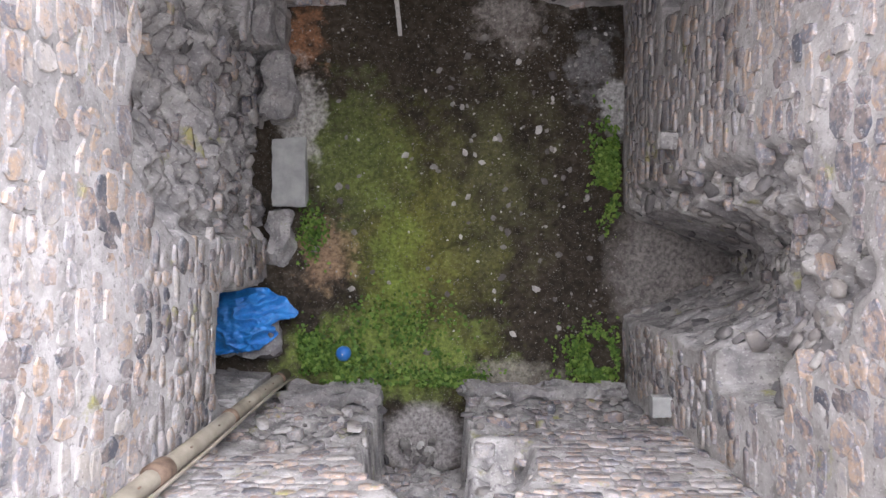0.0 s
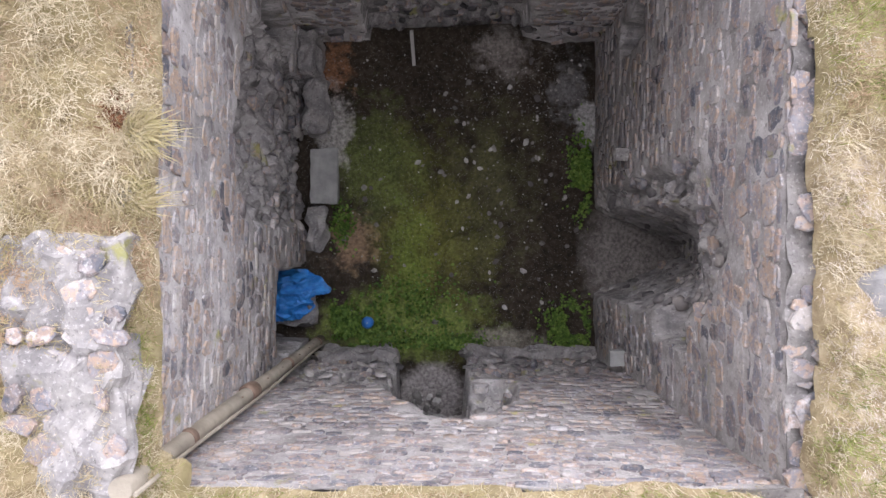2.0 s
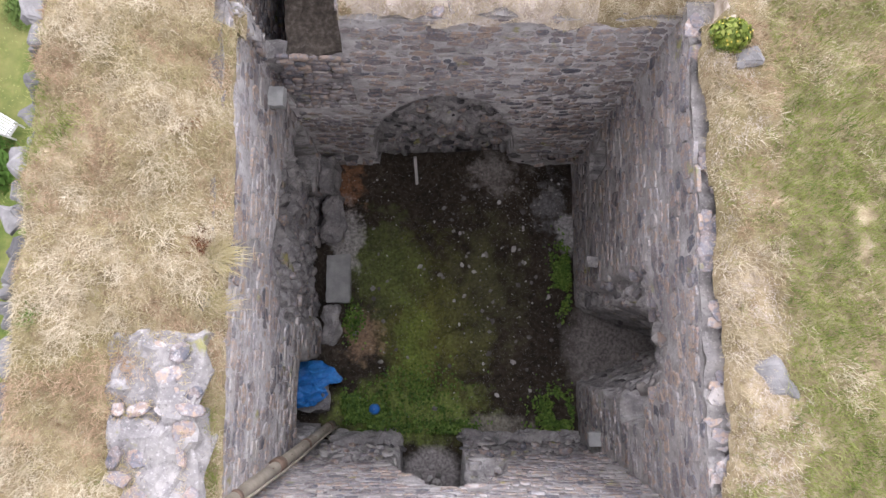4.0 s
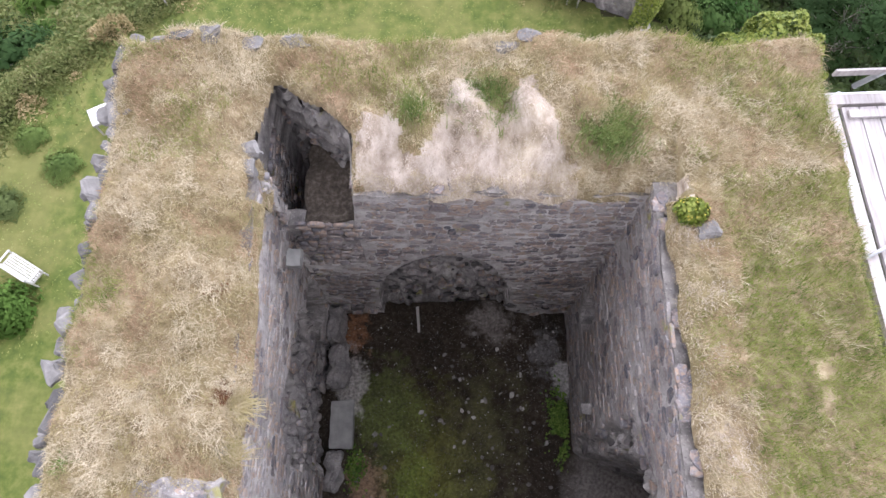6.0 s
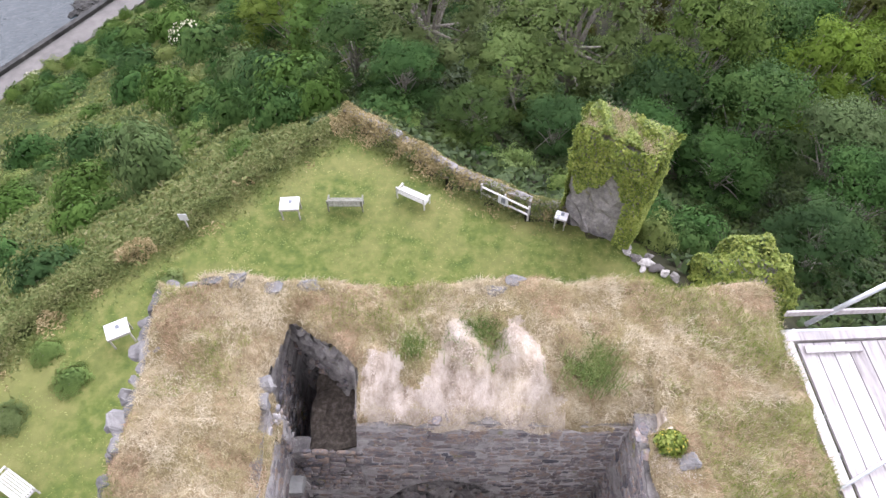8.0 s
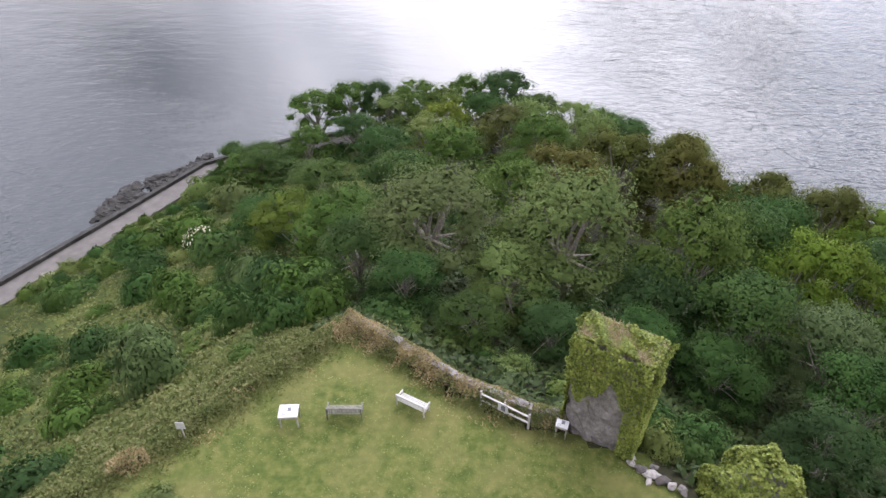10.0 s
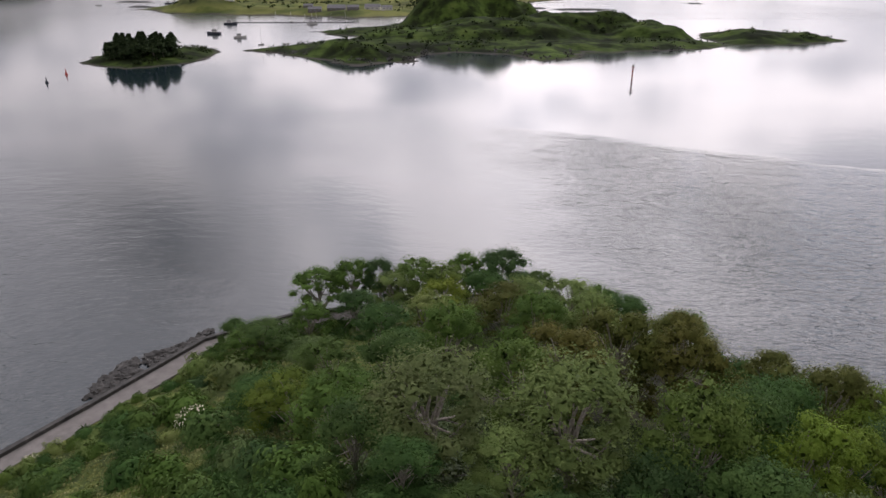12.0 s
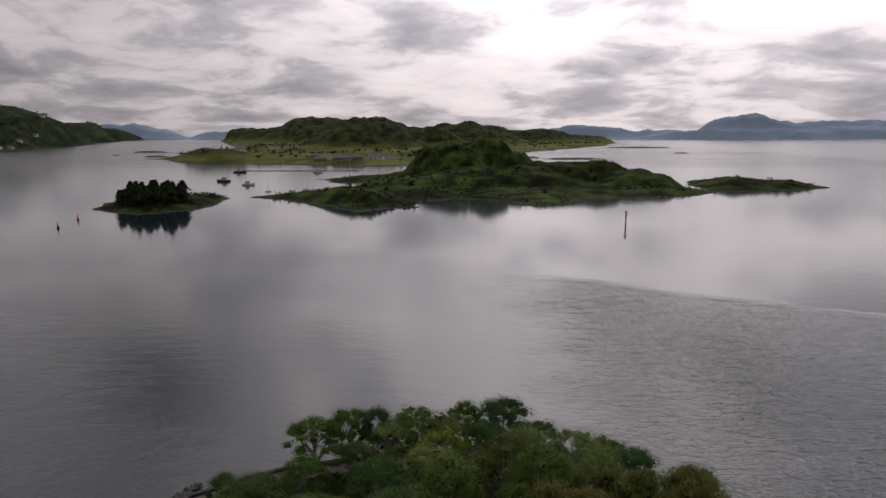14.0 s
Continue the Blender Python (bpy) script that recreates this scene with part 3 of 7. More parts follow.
def wall_shell(name, plane, along, depth, a0, a1, oa0, oa1, outer, ztop, seed, lean=0.0):
    """A wall with a worn inner face whose breaches and recesses go into its thickness. plane: the inner face's place on its axis."""
    na, nz = int((a1 - a0) / 0.046), int((ztop + 0.3) / 0.046)
    sa, sz = np.meshgrid(np.linspace(0, 1, na), np.linspace(0, 1, nz))
    a0, a1 = a0 - 0.12, a1 + 0.12
    a, z = a0 + (a1 - a0) * sa, -0.3 + (ztop + 0.3) * sz
    out = 1 if outer > plane else -1
    d = depth(a, z)
    d = d + np.clip((d - 0.1) / 0.12, 0, 1) * broken(a, z, seed)
    d = np.where((sa > 0) & (sa < 1), d, 0)
    face = plane + out * (d - lean * np.clip(z, 0, 20) + 0.006 + (fbm(a * 5, z * 5, seed) - 0.5) * 0.03 + (fbm(a * 0.7, z * 0.7, seed + 3) - 0.5) * 0.12)
    ztops = z + np.where(sz == 1, (fbm(a * 2.5, a * 0, seed + 5) - 0.5) * 0.25 * np.clip(np.minimum(sa, 1 - sa) * 12, 0, 1), 0)
    oa, oz = oa0 + (oa1 - oa0) * sa, FOOT + (8.15 - FOOT) * sz
    oface = outer + out * (fbm(oa * 1.1, oz * 1.1, seed + 6) - 0.5) * 0.16
    order = (lambda f, g, h: (f, g, h)) if along == "y" else (lambda f, g, h: (g, f, h))
    vi = np.stack([c.ravel() for c in order(face, a, ztops)], 1)
    vo = np.stack([c.ravel() for c in order(oface, oa, oz)], 1)
    q = (np.arange(nz - 1)[:, None] * na + np.arange(na - 1)[None]).ravel()
    inner = np.stack([q, q + 1, q + na + 1, q + na], 1)
    n = na * nz
    ring = np.concatenate([np.arange(na), np.arange(1, nz) * na + na - 1, (nz - 1) * na + np.arange(na - 2, -1, -1), np.arange(nz - 2, 0, -1) * na])
    nxt = np.roll(ring, -1)
    head = (ring >= n - na) & (nxt >= n - na)
    rim = np.stack([ring, nxt, nxt + n, ring + n], 1)[~head]
    # the wall head runs straight back before it meets the outer face
    vm = np.stack([c.ravel() for c in order(np.full(na, plane + out * 1.95), a[-1], np.full(na, ztop - 0.02))], 1)
    top = np.arange(na - 1)
    back0, back1 = 2 * n + top, 2 * n + top + 1
    lid = np.concatenate([np.stack([n - na + top + 1, n - na + top, back0, back1], 1), np.stack([back1, back0, 2 * n - na + top, 2 * n - na + top + 1], 1)])
    faces = np.concatenate([inner, inner[:, ::-1] + n, rim, lid])
    ob = fast_mesh(name, np.concatenate([vi, vo, vm]), faces, {"wall_west": m_mortar, "wall_north": m_old_mortar}.get(name, m_dull_mortar))
    return tagged(ob, "thick roofless tower wall of lime-mortared rubble stone", "wall", kind="structure")


WALLS = {
    "west": (IX0, "y", depth_west, IY0, IY1, OY0, OY1, OX0, 8.42, 61, 0.015),
    "east": (IX1, "y", depth_east, IY0, IY1, OY0, OY1, OX1, 8.22, 62, 0.0),
    "north": (IY1, "x", depth_north, IX0, IX1, OX0, OX1, OY1, 8.0, 63, 0.0),
    "south": (IY0, "x", depth_south, IX0, IX1, OX0, OX1, OY0, 8.3, 64, 0.0),
}
walls = {k: wall_shell("wall_" + k, *v) for k, v in WALLS.items()}

# one unit stone in eight worn shapes: an uneven rounded outline, face outwards along +z
stone_shapes = []
rs = random.Random(5)
for k in range(8):
    j = lambda s=0.09: rs.uniform(-s, s)
    ring0 = []
    for t in range(8):
        a = (t + 0.5) * math.pi / 4 + j(0.22)
        c, q = math.cos(a), math.sin(a)
        grow = 0.5 / (abs(c) ** 6 + abs(q) ** 6) ** (1 / 6) * (1 + j(0.10))
        ring0.append((c * grow, q * grow, 0))
    ring1 = [(x * 0.98 + j(0.02), y * 0.96 + j(0.03), 0.80 + j(0.06)) for x, y, _ in ring0]
    ring2 = [(x * 0.88 + j(0.04), y * 0.86 + j(0.05), 1.0 + j(0.08)) for x, y, _ in ring0]
    vv = ring0 + ring1 + ring2 + [(j(0.15), j(0.15), 1.0 + j(0.1))]
    ff = [(b + t, b + (t + 1) % 8, b + 8 + (t + 1) % 8, b + 8 + t) for b in (0, 8) for t in range(8)]
    ff += [(16 + t, 16 + t + 1, 16 + (t + 2) % 8, 24) for t in (0, 2, 4, 6)]
    stone_shapes.append((np.array(vv), np.array(ff)))


def course_stones(plane, along, out, depth, a0, a1, z0, z1, seed, long=(0.12, 0.34), tall=(0.09, 0.22), loose=0.25, lean=0.0):
    """Matrices of stones laid in wavering courses on a face; fewer and tilted where the facing is broken away."""
    r = random.Random(seed)
    mats = []
    z = z0
    while z < z1:
        h = min(r.uniform(*tall), z1 - z)
        if h < 0.07:
            break
        a = a0 + r.uniform(0, 0.2)
        while a < a1:
            w = (long[0] + (long[1] - long[0]) * r.random() ** 1.5) * (0.6 + h / tall[1] * 0.6)
            w = min(w, a1 - a + 0.02)
            ac = a + w / 2
            zc = z + h / 2 + 0.06 * math.sin(ac * 1.3 + seed) + 0.03 * math.sin(ac * 3.7 + z * 2 + seed) + r.uniform(-0.035, 0.035)
            a += w + r.uniform(0.004, 0.018)
            if r.random() < 0.04:
                continue
            hs = h * r.uniform(0.55, 1.3 if z + h < z1 - 0.1 else 1.0)
            d = float(depth(np.array(ac), np.array(zc))) if depth else 0.0
            if depth:
                dn = max(abs(float(depth(np.array(ac + e), np.array(zc + f))) - d) for e, f in ((w * 0.6, 0), (-w * 0.6, 0), (0, h), (0, -h)))
                if dn > 0.22:
                    continue
            base = (fbm(np.array(ac * 0.7), np.array(zc * 0.7), seed + 3) - 0.5) * 0.12 if depth else 0.0
            spin, push = r.uniform(-0.13, 0.13), r.uniform(0.038, 0.070)
            tilt = 0.0
            if d > 0.07:
                if r.random() > loose:
                    continue
                spin, tilt, push = r.uniform(-0.6, 0.6), r.uniform(-0.4, 0.4), r.uniform(0.06, 0.16)
            off = plane + out * (d + 0.045 + float(base) - lean * zc)
            # local frame: X along, Y up, Z out of the wall into view
            nrm = Vector((-out, 0, 0)) if along == "y" else Vector((0, -out, 0))
            upv = Vector((0, 0, 1))
            ax = upv.cross(nrm)
            c = Vector((off, ac, zc)) if along == "y" else Vector((ac, off, zc))
            m = Matrix((ax, upv, nrm)).transposed().to_4x4()
            m = Matrix.Translation(c) @ m @ Matrix.Rotation(spin, 4, "Z") @ Matrix.Rotation(tilt, 4, "X") @ Matrix.Diagonal((w, hs, push, 1))
            mats.append((m, r.randrange(8)))
        z += h + r.uniform(0.002, 0.014)
    return mats


def joined_stones(name, mats, mat, parent, shapes=stone_shapes):
    vs, fs, n = [], [], 0
    for m, k in mats:
        v, f = shapes[k % len(shapes)]
        mm = np.array(m)
        vs.append(v @ mm[:3, :3].T + mm[:3, 3])
        fs.append(f + n)
        n += len(v)
    if vs:
        return tagged(fast_mesh(name, np.concatenate(vs), np.concatenate(fs), mat, parent), kind="stuff")


piece_meshes = []
for k, (v, f) in enumerate(stone_shapes):
    me = bpy.data.meshes.new("stone")
    me.from_pydata([tuple(map(float, p)) for p in v], [], [tuple(map(int, p)) for p in f])
    me.materials.append(m_stone_piece)
    piece_meshes.append(me)
old_pieces = []
for me in piece_meshes:
    old = me.copy()
    old.materials.clear()
    old.materials.append(m_old_piece)
    old_pieces.append(old)



def core_rubble(plane, along, out, depth, a0, a1, z1, n, seed):
    """Stones of the exposed core, bedded at the broken surface."""
    rr = random.Random(seed)
    mats = []
    for k in range(n):
        a, z = rr.uniform(a0, a1), rr.uniform(0.0, z1)
        e = 0.05
        d, da, dz = (float(depth(np.array(a + i), np.array(z + j))) for i, j in ((0, 0), (e, 0), (0, e)))
        if d < 0.1 or (d > 0.9 and rr.random() < 0.15):
            continue
        ga, gz = max(-4, min(4, (da - d) / e)), max(-4, min(4, (dz - d) / e))
        nv = Vector((-out, ga, gz)) if along == "y" else Vector((ga, -out, gz))
        off = plane + out * (d + float(broken(np.array(a), np.array(z), seed - 9)) + 0.03)
        c = Vector((off, a, z)) if along == "y" else Vector((a, off, z))
        s = 0.06 + 0.15 * rr.random() ** 2
        q = nv.normalized().to_track_quat("Z", "Y").to_matrix().to_4x4()
        mats.append((Matrix.Translation(c) @ q @ Matrix.Rotation(rr.uniform(0, 6), 4, "Z") @ Matrix.Diagonal((s * rr.uniform(1, 1.8), s, s * rr.uniform(0.15, 0.4), 1)), k))
    return mats


later_pieces, later_core = [], []
for k, (plane, along, depth, a0, a1, oa0, oa1, outer, ztop, seed, lean) in WALLS.items():
    out = 1 if outer > plane else -1
    laid = course_stones(plane, along, out, depth, a0, a1, 0.0, ztop - 0.05, seed, *(((0.16, 0.46), (0.12, 0.30)) if k in ("east", "west") else ((0.12, 0.38), (0.09, 0.23))), lean=lean)
    laid.sort(key=lambda s: -s[0].translation.z)
    later_pieces.append((walls[k], laid[:300]))
    ctr = np.empty(len(walls[k].data.polygons) * 3)
    walls[k].data.polygons.foreach_get("center", ctr)
    ctr = ctr.reshape(-1, 3)
    ca, cp = (ctr[:, 1], ctr[:, 0]) if along == "y" else (ctr[:, 0], ctr[:, 1])
    sunk = (depth(ca, ctr[:, 2]) > 0.12) & (np.abs(cp - plane) < 2.5) & (ctr[:, 2] > -0.3)
    walls[k].data.materials.append(m_core)
    sunk |= (ctr[:, 2] > 7.9) & (np.abs(cp - plane) > 0.3) & (np.abs(cp - outer) > 0.4)
    walls[k].data.polygons.foreach_set("material_index", sunk.astype(np.int32))
    joined_stones("facing_stones", laid[300:], m_stone if k == "west" else m_old_stone, walls[k])
    later_core.append((walls[k], core_rubble(plane, along, out, depth, a0 + 0.1, a1 - 0.1, 6.8, 1300 if k == "east" else 520, seed + 9)))
    skin = course_stones(outer, along, -out, None, oa0, oa1, -7.0, 8.2, seed + 50, (0.3, 0.8), (0.16, 0.36))
    joined_stones("outer_stones", skin, m_old_stone, walls[k])


# ---- stair shaft in the wall head
def block(name, x0, y0, z0, x1, y1, z1, mat, parent=None, wobble=0.03, step=0.09, seed=1):
    """A worn block: a box of small cells whose surface wavers."""
    bm = bmesh.new()
    bmesh.ops.create_cube(bm, size=1)
    n = max(1, min(14, int(max(x1 - x0, y1 - y0, z1 - z0) / step / 2)))
    bmesh.ops.subdivide_edges(bm, edges=bm.edges, cuts=n, use_grid_fill=True)
    for v in bm.verts:
        p = Vector((x0 + (v.co.x + 0.5) * (x1 - x0), y0 + (v.co.y + 0.5) * (y1 - y0), z0 + (v.co.z + 0.5) * (z1 - z0)))
        e = sum(abs(abs(c) - 0.5) < 1e-4 for c in v.co)
        off = noise.noise_vector(p * 3.1 + Vector((seed, 0, 0))) * wobble + noise.noise_vector(p * 9 + Vector((seed, 3, 0))) * wobble * 0.4
        c = Vector(((x0 + x1) / 2, (y0 + y1) / 2, (z0 + z1) / 2))
        p = p + off
        if e >= 2:
            p = p + (c - p).normalized() * wobble * (0.35 if e == 2 else 0.7)
        v.co = p
    me = bpy.data.meshes.new(name)
    bm.to_mesh(me)
    bm.free()
    me.materials.append(mat)
    ob = new(name, me)
    if parent:
        ob.parent = parent
    return ob


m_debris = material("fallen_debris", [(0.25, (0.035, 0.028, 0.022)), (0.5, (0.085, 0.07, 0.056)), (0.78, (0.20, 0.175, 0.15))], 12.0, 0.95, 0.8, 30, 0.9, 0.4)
block("sill", -2.95, 4.24, 4.4, -1.42, 4.55, 6.6, m_core, walls["north"], 0.05)
joined_stones("sill_stones", course_stones(4.2, "x", 1, None, -2.92, -1.45, 4.4, 6.68, 99), m_old_stone, walls["north"])
jambs = course_stones(-1.62, "y", 1, None, 4.25, 5.0, 6.5, 7.9, 97) + course_stones(-3.1, "y", -1, None, 4.8, 5.8, 4.8, 7.5, 98)
block("quoin", -3.18, 4.23, 4.4, -2.9, 4.52, 8.1, m_old_mortar, walls["north"], 0.09, seed=23)
joined_stones("quoin_stones", course_stones(-2.9, "y", -1, None, 4.22, 4.5, 5.0, 8.1, 96) + course_stones(4.23, "x", 1, None, -3.16, -2.92, 5.0, 8.1, 95), m_stone, walls["north"])
joined_stones("jamb_stones", jambs, m_old_stone, walls["north"])
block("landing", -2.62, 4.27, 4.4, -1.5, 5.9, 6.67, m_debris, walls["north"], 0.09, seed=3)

# ---- floor of the tower
gx, gy = np.meshgrid(np.linspace(IX0 - 1.2, IX1 + 2.3, 150), np.linspace(IY0 - 1.7, IY1 + 0.4, 150))
gz = 0.02 + (fbm(gx * 1.1, gy * 1.1, 71) - 0.5) * 0.16 + (fbm(gx * 6, gy * 6, 72) - 0.5) * 0.05
gz += 0.35 * np.exp(-(((gx - 1.15) / 0.75) ** 2 + ((gy - 4.3) / 0.55) ** 2)) + 0.22 * np.exp(-(((gx - 2.75) / 0.4) ** 2 + ((gy - 3.5) / 0.5) ** 2))
gz += 0.25 * np.exp(-(((gx + 3.0) / 0.35) ** 2 + ((gy + 0.3) / 0.5) ** 2))
nx = 150
q = (np.arange(149)[:, None] * nx + np.arange(149)[None]).ravel()
floor = fast_mesh("floor", np.stack([gx.ravel(), gy.ravel(), gz.ravel()], 1), np.stack([q, q + 1, q + nx + 1, q + nx], 1), None, smooth=True)
floor.data.materials.clear()
tagged(floor, "earth floor of the ruin with moss, gravel and stones", "floor", kind="structure")

# soil, with moss, grit, dead bracken and sand lying in patches of their own shape
m_floor = material("ruin_floor", [(0.3, (0.016, 0.012, 0.009)), (0.5, (0.038, 0.029, 0.020)), (0.72, (0.078, 0.062, 0.046))], 9.0, 0.95, 0.3, 40, 0.9, 0.5)
nt = m_floor.node_tree
bsdf = nt.nodes["Principled BSDF"]
col = bsdf.inputs["Base Color"].links[0].from_socket
fpos = nt.nodes.new("ShaderNodeNewGeometry").outputs["Position"]
fsep = nt.nodes.new("ShaderNodeSeparateXYZ")
nt.links.new(fpos, fsep.inputs[0])


def patch(col, cx0, cy0, rx, ry, paint, ragged=0.55, scale=2.2, strength=1.0, sharp=3.0):
    dx = math_node(nt, "DIVIDE", math_node(nt, "SUBTRACT", fsep.outputs[0], cx0), rx)
    dy = math_node(nt, "DIVIDE", math_node(nt, "SUBTRACT", fsep.outputs[1], cy0), ry)
    r2 = math_node(nt, "SQRT", math_node(nt, "ADD", math_node(nt, "MULTIPLY", dx, dx), math_node(nt, "MULTIPLY", dy, dy)))
    nz = math_node(nt, "MULTIPLY", math_node(nt, "SUBTRACT", noise_tex(nt, fpos, scale, 6.0, 0.65), 0.5), ragged * 4)
    f = math_node(nt, "MULTIPLY", math_node(nt, "SUBTRACT", math_node(nt, "ADD", 1.0, nz), r2), sharp, True)
    shade = mix(nt, ramp(nt, noise_tex(nt, fpos, 14.0, 6.0, 0.65), [(0.32, (0, 0, 0)), (0.68, (1, 1, 1))]), tuple(c * 0.55 for c in paint), tuple(min(1, c * 2.0) for c in paint))
    return mix(nt, math_node(nt, "MULTIPLY", f, strength), col, shade)


for args in ((-0.5, -0.2, 1.6, 2.8, (0.125, 0.13, 0.028), 0.7, 1.5, 0.8, 1.0), (-0.85, -0.7, 0.62, 2.1, (0.115, 0.148, 0.028), 0.6, 2.0, 0.8, 1.2), (0.9, 1.2, 1.2, 2.0, (0.085, 0.085, 0.035), 0.9, 1.8, 0.6, 1.0), (-1.0, -1.9, 2.2, 0.9, (0.14, 0.175, 0.04), 0.5, 2.0, 0.8, 2.0),
             (-1.6, 1.6, 1.2, 1.6, (0.09, 0.11, 0.03), 0.6, 2.0, 0.7, 1.5), (1.2, 4.0, 0.8, 0.6, (0.19, 0.17, 0.155), 0.9, 3.0, 0.7, 1.4),
             (2.6, 3.2, 0.5, 0.8, (0.15, 0.145, 0.145), 0.9, 3.0, 0.6, 1.5), (-2.55, 3.7, 0.45, 0.8, (0.17, 0.085, 0.045), 1.0, 3.0, 0.8, 1.6),
             (-2.5, 2.3, 0.4, 1.1, (0.32, 0.30, 0.28), 0.7, 3.0, 0.7, 2.0), (-2.1, -0.1, 0.6, 0.7, (0.24, 0.16, 0.10), 0.6, 3.0, 0.7, 2.0),
             (4.2, -0.4, 1.5, 1.5, (0.135, 0.122, 0.112), 0.15, 3.0, 0.95, 3.0), (-0.4, -3.4, 0.9, 0.75, (0.22, 0.20, 0.19), 0.2, 3.0, 0.95, 3.0),
             (3.0, 2.5, 0.35, 0.6, (0.25, 0.24, 0.23), 0.4, 3.0, 0.9, 3.0), (1.1, -2.2, 1.0, 0.3, (0.24, 0.22, 0.18), 0.5, 3.0, 0.6, 2.0)):
    col = patch(col, *args)
grit = ramp(nt, noise_tex(nt, fpos, 42.0, 2.0, 0.5), [(0.66, (0, 0, 0)), (0.70, (1, 1, 1))])
col = mix(nt, math_node(nt, "MULTIPLY", grit, 0.5), col, (0.42, 0.40, 0.37))
nt.links.new(col, bsdf.inputs["Base Color"])
floor.data.materials.append(m_floor)

# pebble shapes
m_rubble = material("core_rubble", [(0.2, (0.085, 0.08, 0.08)), (0.45, (0.17, 0.155, 0.15)), (0.65, (0.25, 0.225, 0.205)), (0.85, (0.40, 0.38, 0.36))], 4.0, 0.92, 0.6, 12, rand="island", rand_amount=0.6)
pebbles, boulders = [], []
for k, sub in [(k, s) for s in (1, 2) for k in range(6)]:
    bm = bmesh.new()
    bmesh.ops.create_icosphere(bm, subdivisions=sub, radius=0.5)
    for v in bm.verts:
        q0 = v.co * 2.3 + Vector((k * 5.1, 0, 0))
        v.co *= 0.8 + 0.45 * noise.noise(q0) + (0.22 * noise.noise(q0 * 3.1) if sub > 1 else 0)
        v.co.z *= 0.6
    (pebbles if sub == 1 else boulders).append((np.array([v.co[:] for v in bm.verts]), np.array([[v.index for v in f.verts] for f in bm.faces])))
    bm.free()


# core rubble at about half the brightness, for the north wall only
m_dark_rubble = material("dark_rubble", [(0.2, (0.045, 0.043, 0.045)), (0.5, (0.10, 0.095, 0.093)), (0.8, (0.20, 0.185, 0.175))], 4.0, 0.92, 0.6, 12, rand="island", rand_amount=0.6)
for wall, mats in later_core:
    joined_stones("core_rubble", mats, m_dark_rubble if wall is walls["north"] else m_rubble, wall)


def floor_z(x, y):
    x, y = np.asarray(x, float), np.asarray(y, float)
    z = 0.02 + (fbm(x * 1.1, y * 1.1, 71) - 0.5) * 0.16 + (fbm(x * 6, y * 6, 72) - 0.5) * 0.05
    z = z + 0.35 * np.exp(-(((x - 1.15) / 0.75) ** 2 + ((y - 4.3) / 0.55) ** 2)) + 0.22 * np.exp(-(((x - 2.75) / 0.4) ** 2 + ((y - 3.5) / 0.5) ** 2))
    return float(z + 0.25 * np.exp(-(((x + 3.0) / 0.35) ** 2 + ((y + 0.3) / 0.5) ** 2)))


m_pebble = material("pale_pebble", [(0.2, (0.09, 0.083, 0.076)), (0.5, (0.20, 0.187, 0.172)), (0.8, (0.42, 0.40, 0.37))], 9.0, 0.85, 0.3, rand="island", rand_amount=0.9)
r = random.Random(8)
mats = []
for k in range(1900):
    x, y = r.uniform(-2.9, 3.0), r.uniform(-2.4, 4.1)
    if r.random() < 0.35:
        x, y = r.gauss(1.6, 0.8), r.gauss(3.3, 0.6)
    if not (-2.9 < x < 3.0 and -2.4 < y < 4.1) or (x < 0.1 and y < -1.0 and r.random() < 0.7):
        continue
    s = 0.009 + 0.038 * r.random() ** 4
    mats.append((Matrix.Translation((x, y, floor_z(x, y) + s * 0.12)) @ Matrix.Rotation(r.uniform(0, 6), 4, "Z") @ Matrix.Diagonal((s * 1.3, s, s, 1)), k))
tagged(joined_stones("gravel", mats, m_pebble, None, pebbles), "scattered pale gravel on the earth floor", "gravel")

loose_mesh = []
for k, (v, f) in enumerate(boulders):
    me = bpy.data.meshes.new("loose_stone")
    me.from_pydata([tuple(map(float, p)) for p in v], [], [tuple(map(int, p)) for p in f])
    me.materials.append(material("loose_stone_%d" % k, [(0.2, (0.10, 0.09, 0.085)), (0.55, (0.22, 0.205, 0.19)), (0.85, (0.45, 0.425, 0.40))], 7.0, 0.9, 0.4, rand="object", rand_amount=0.8))
    loose_mesh.append(me)


def loose_stone(x, y, sx, sy, sz, z=None, turn=None, label="loose grey rubble stone lying on the earth floor", group="loose stones in the tower"):
    ob = new("loose_stone", loose_mesh[r.randrange(6)])
    z0 = floor_z(x, y) if z is None else z
    ob.matrix_world = Matrix.Translation((x, y, z0 + sz * 0.16)) @ Matrix.Rotation(r.uniform(0, 6) if turn is None else turn, 4, "Z") @ Matrix.Diagonal((sx, sy, sz, 1))
    return tagged(ob, label, "stone", group)


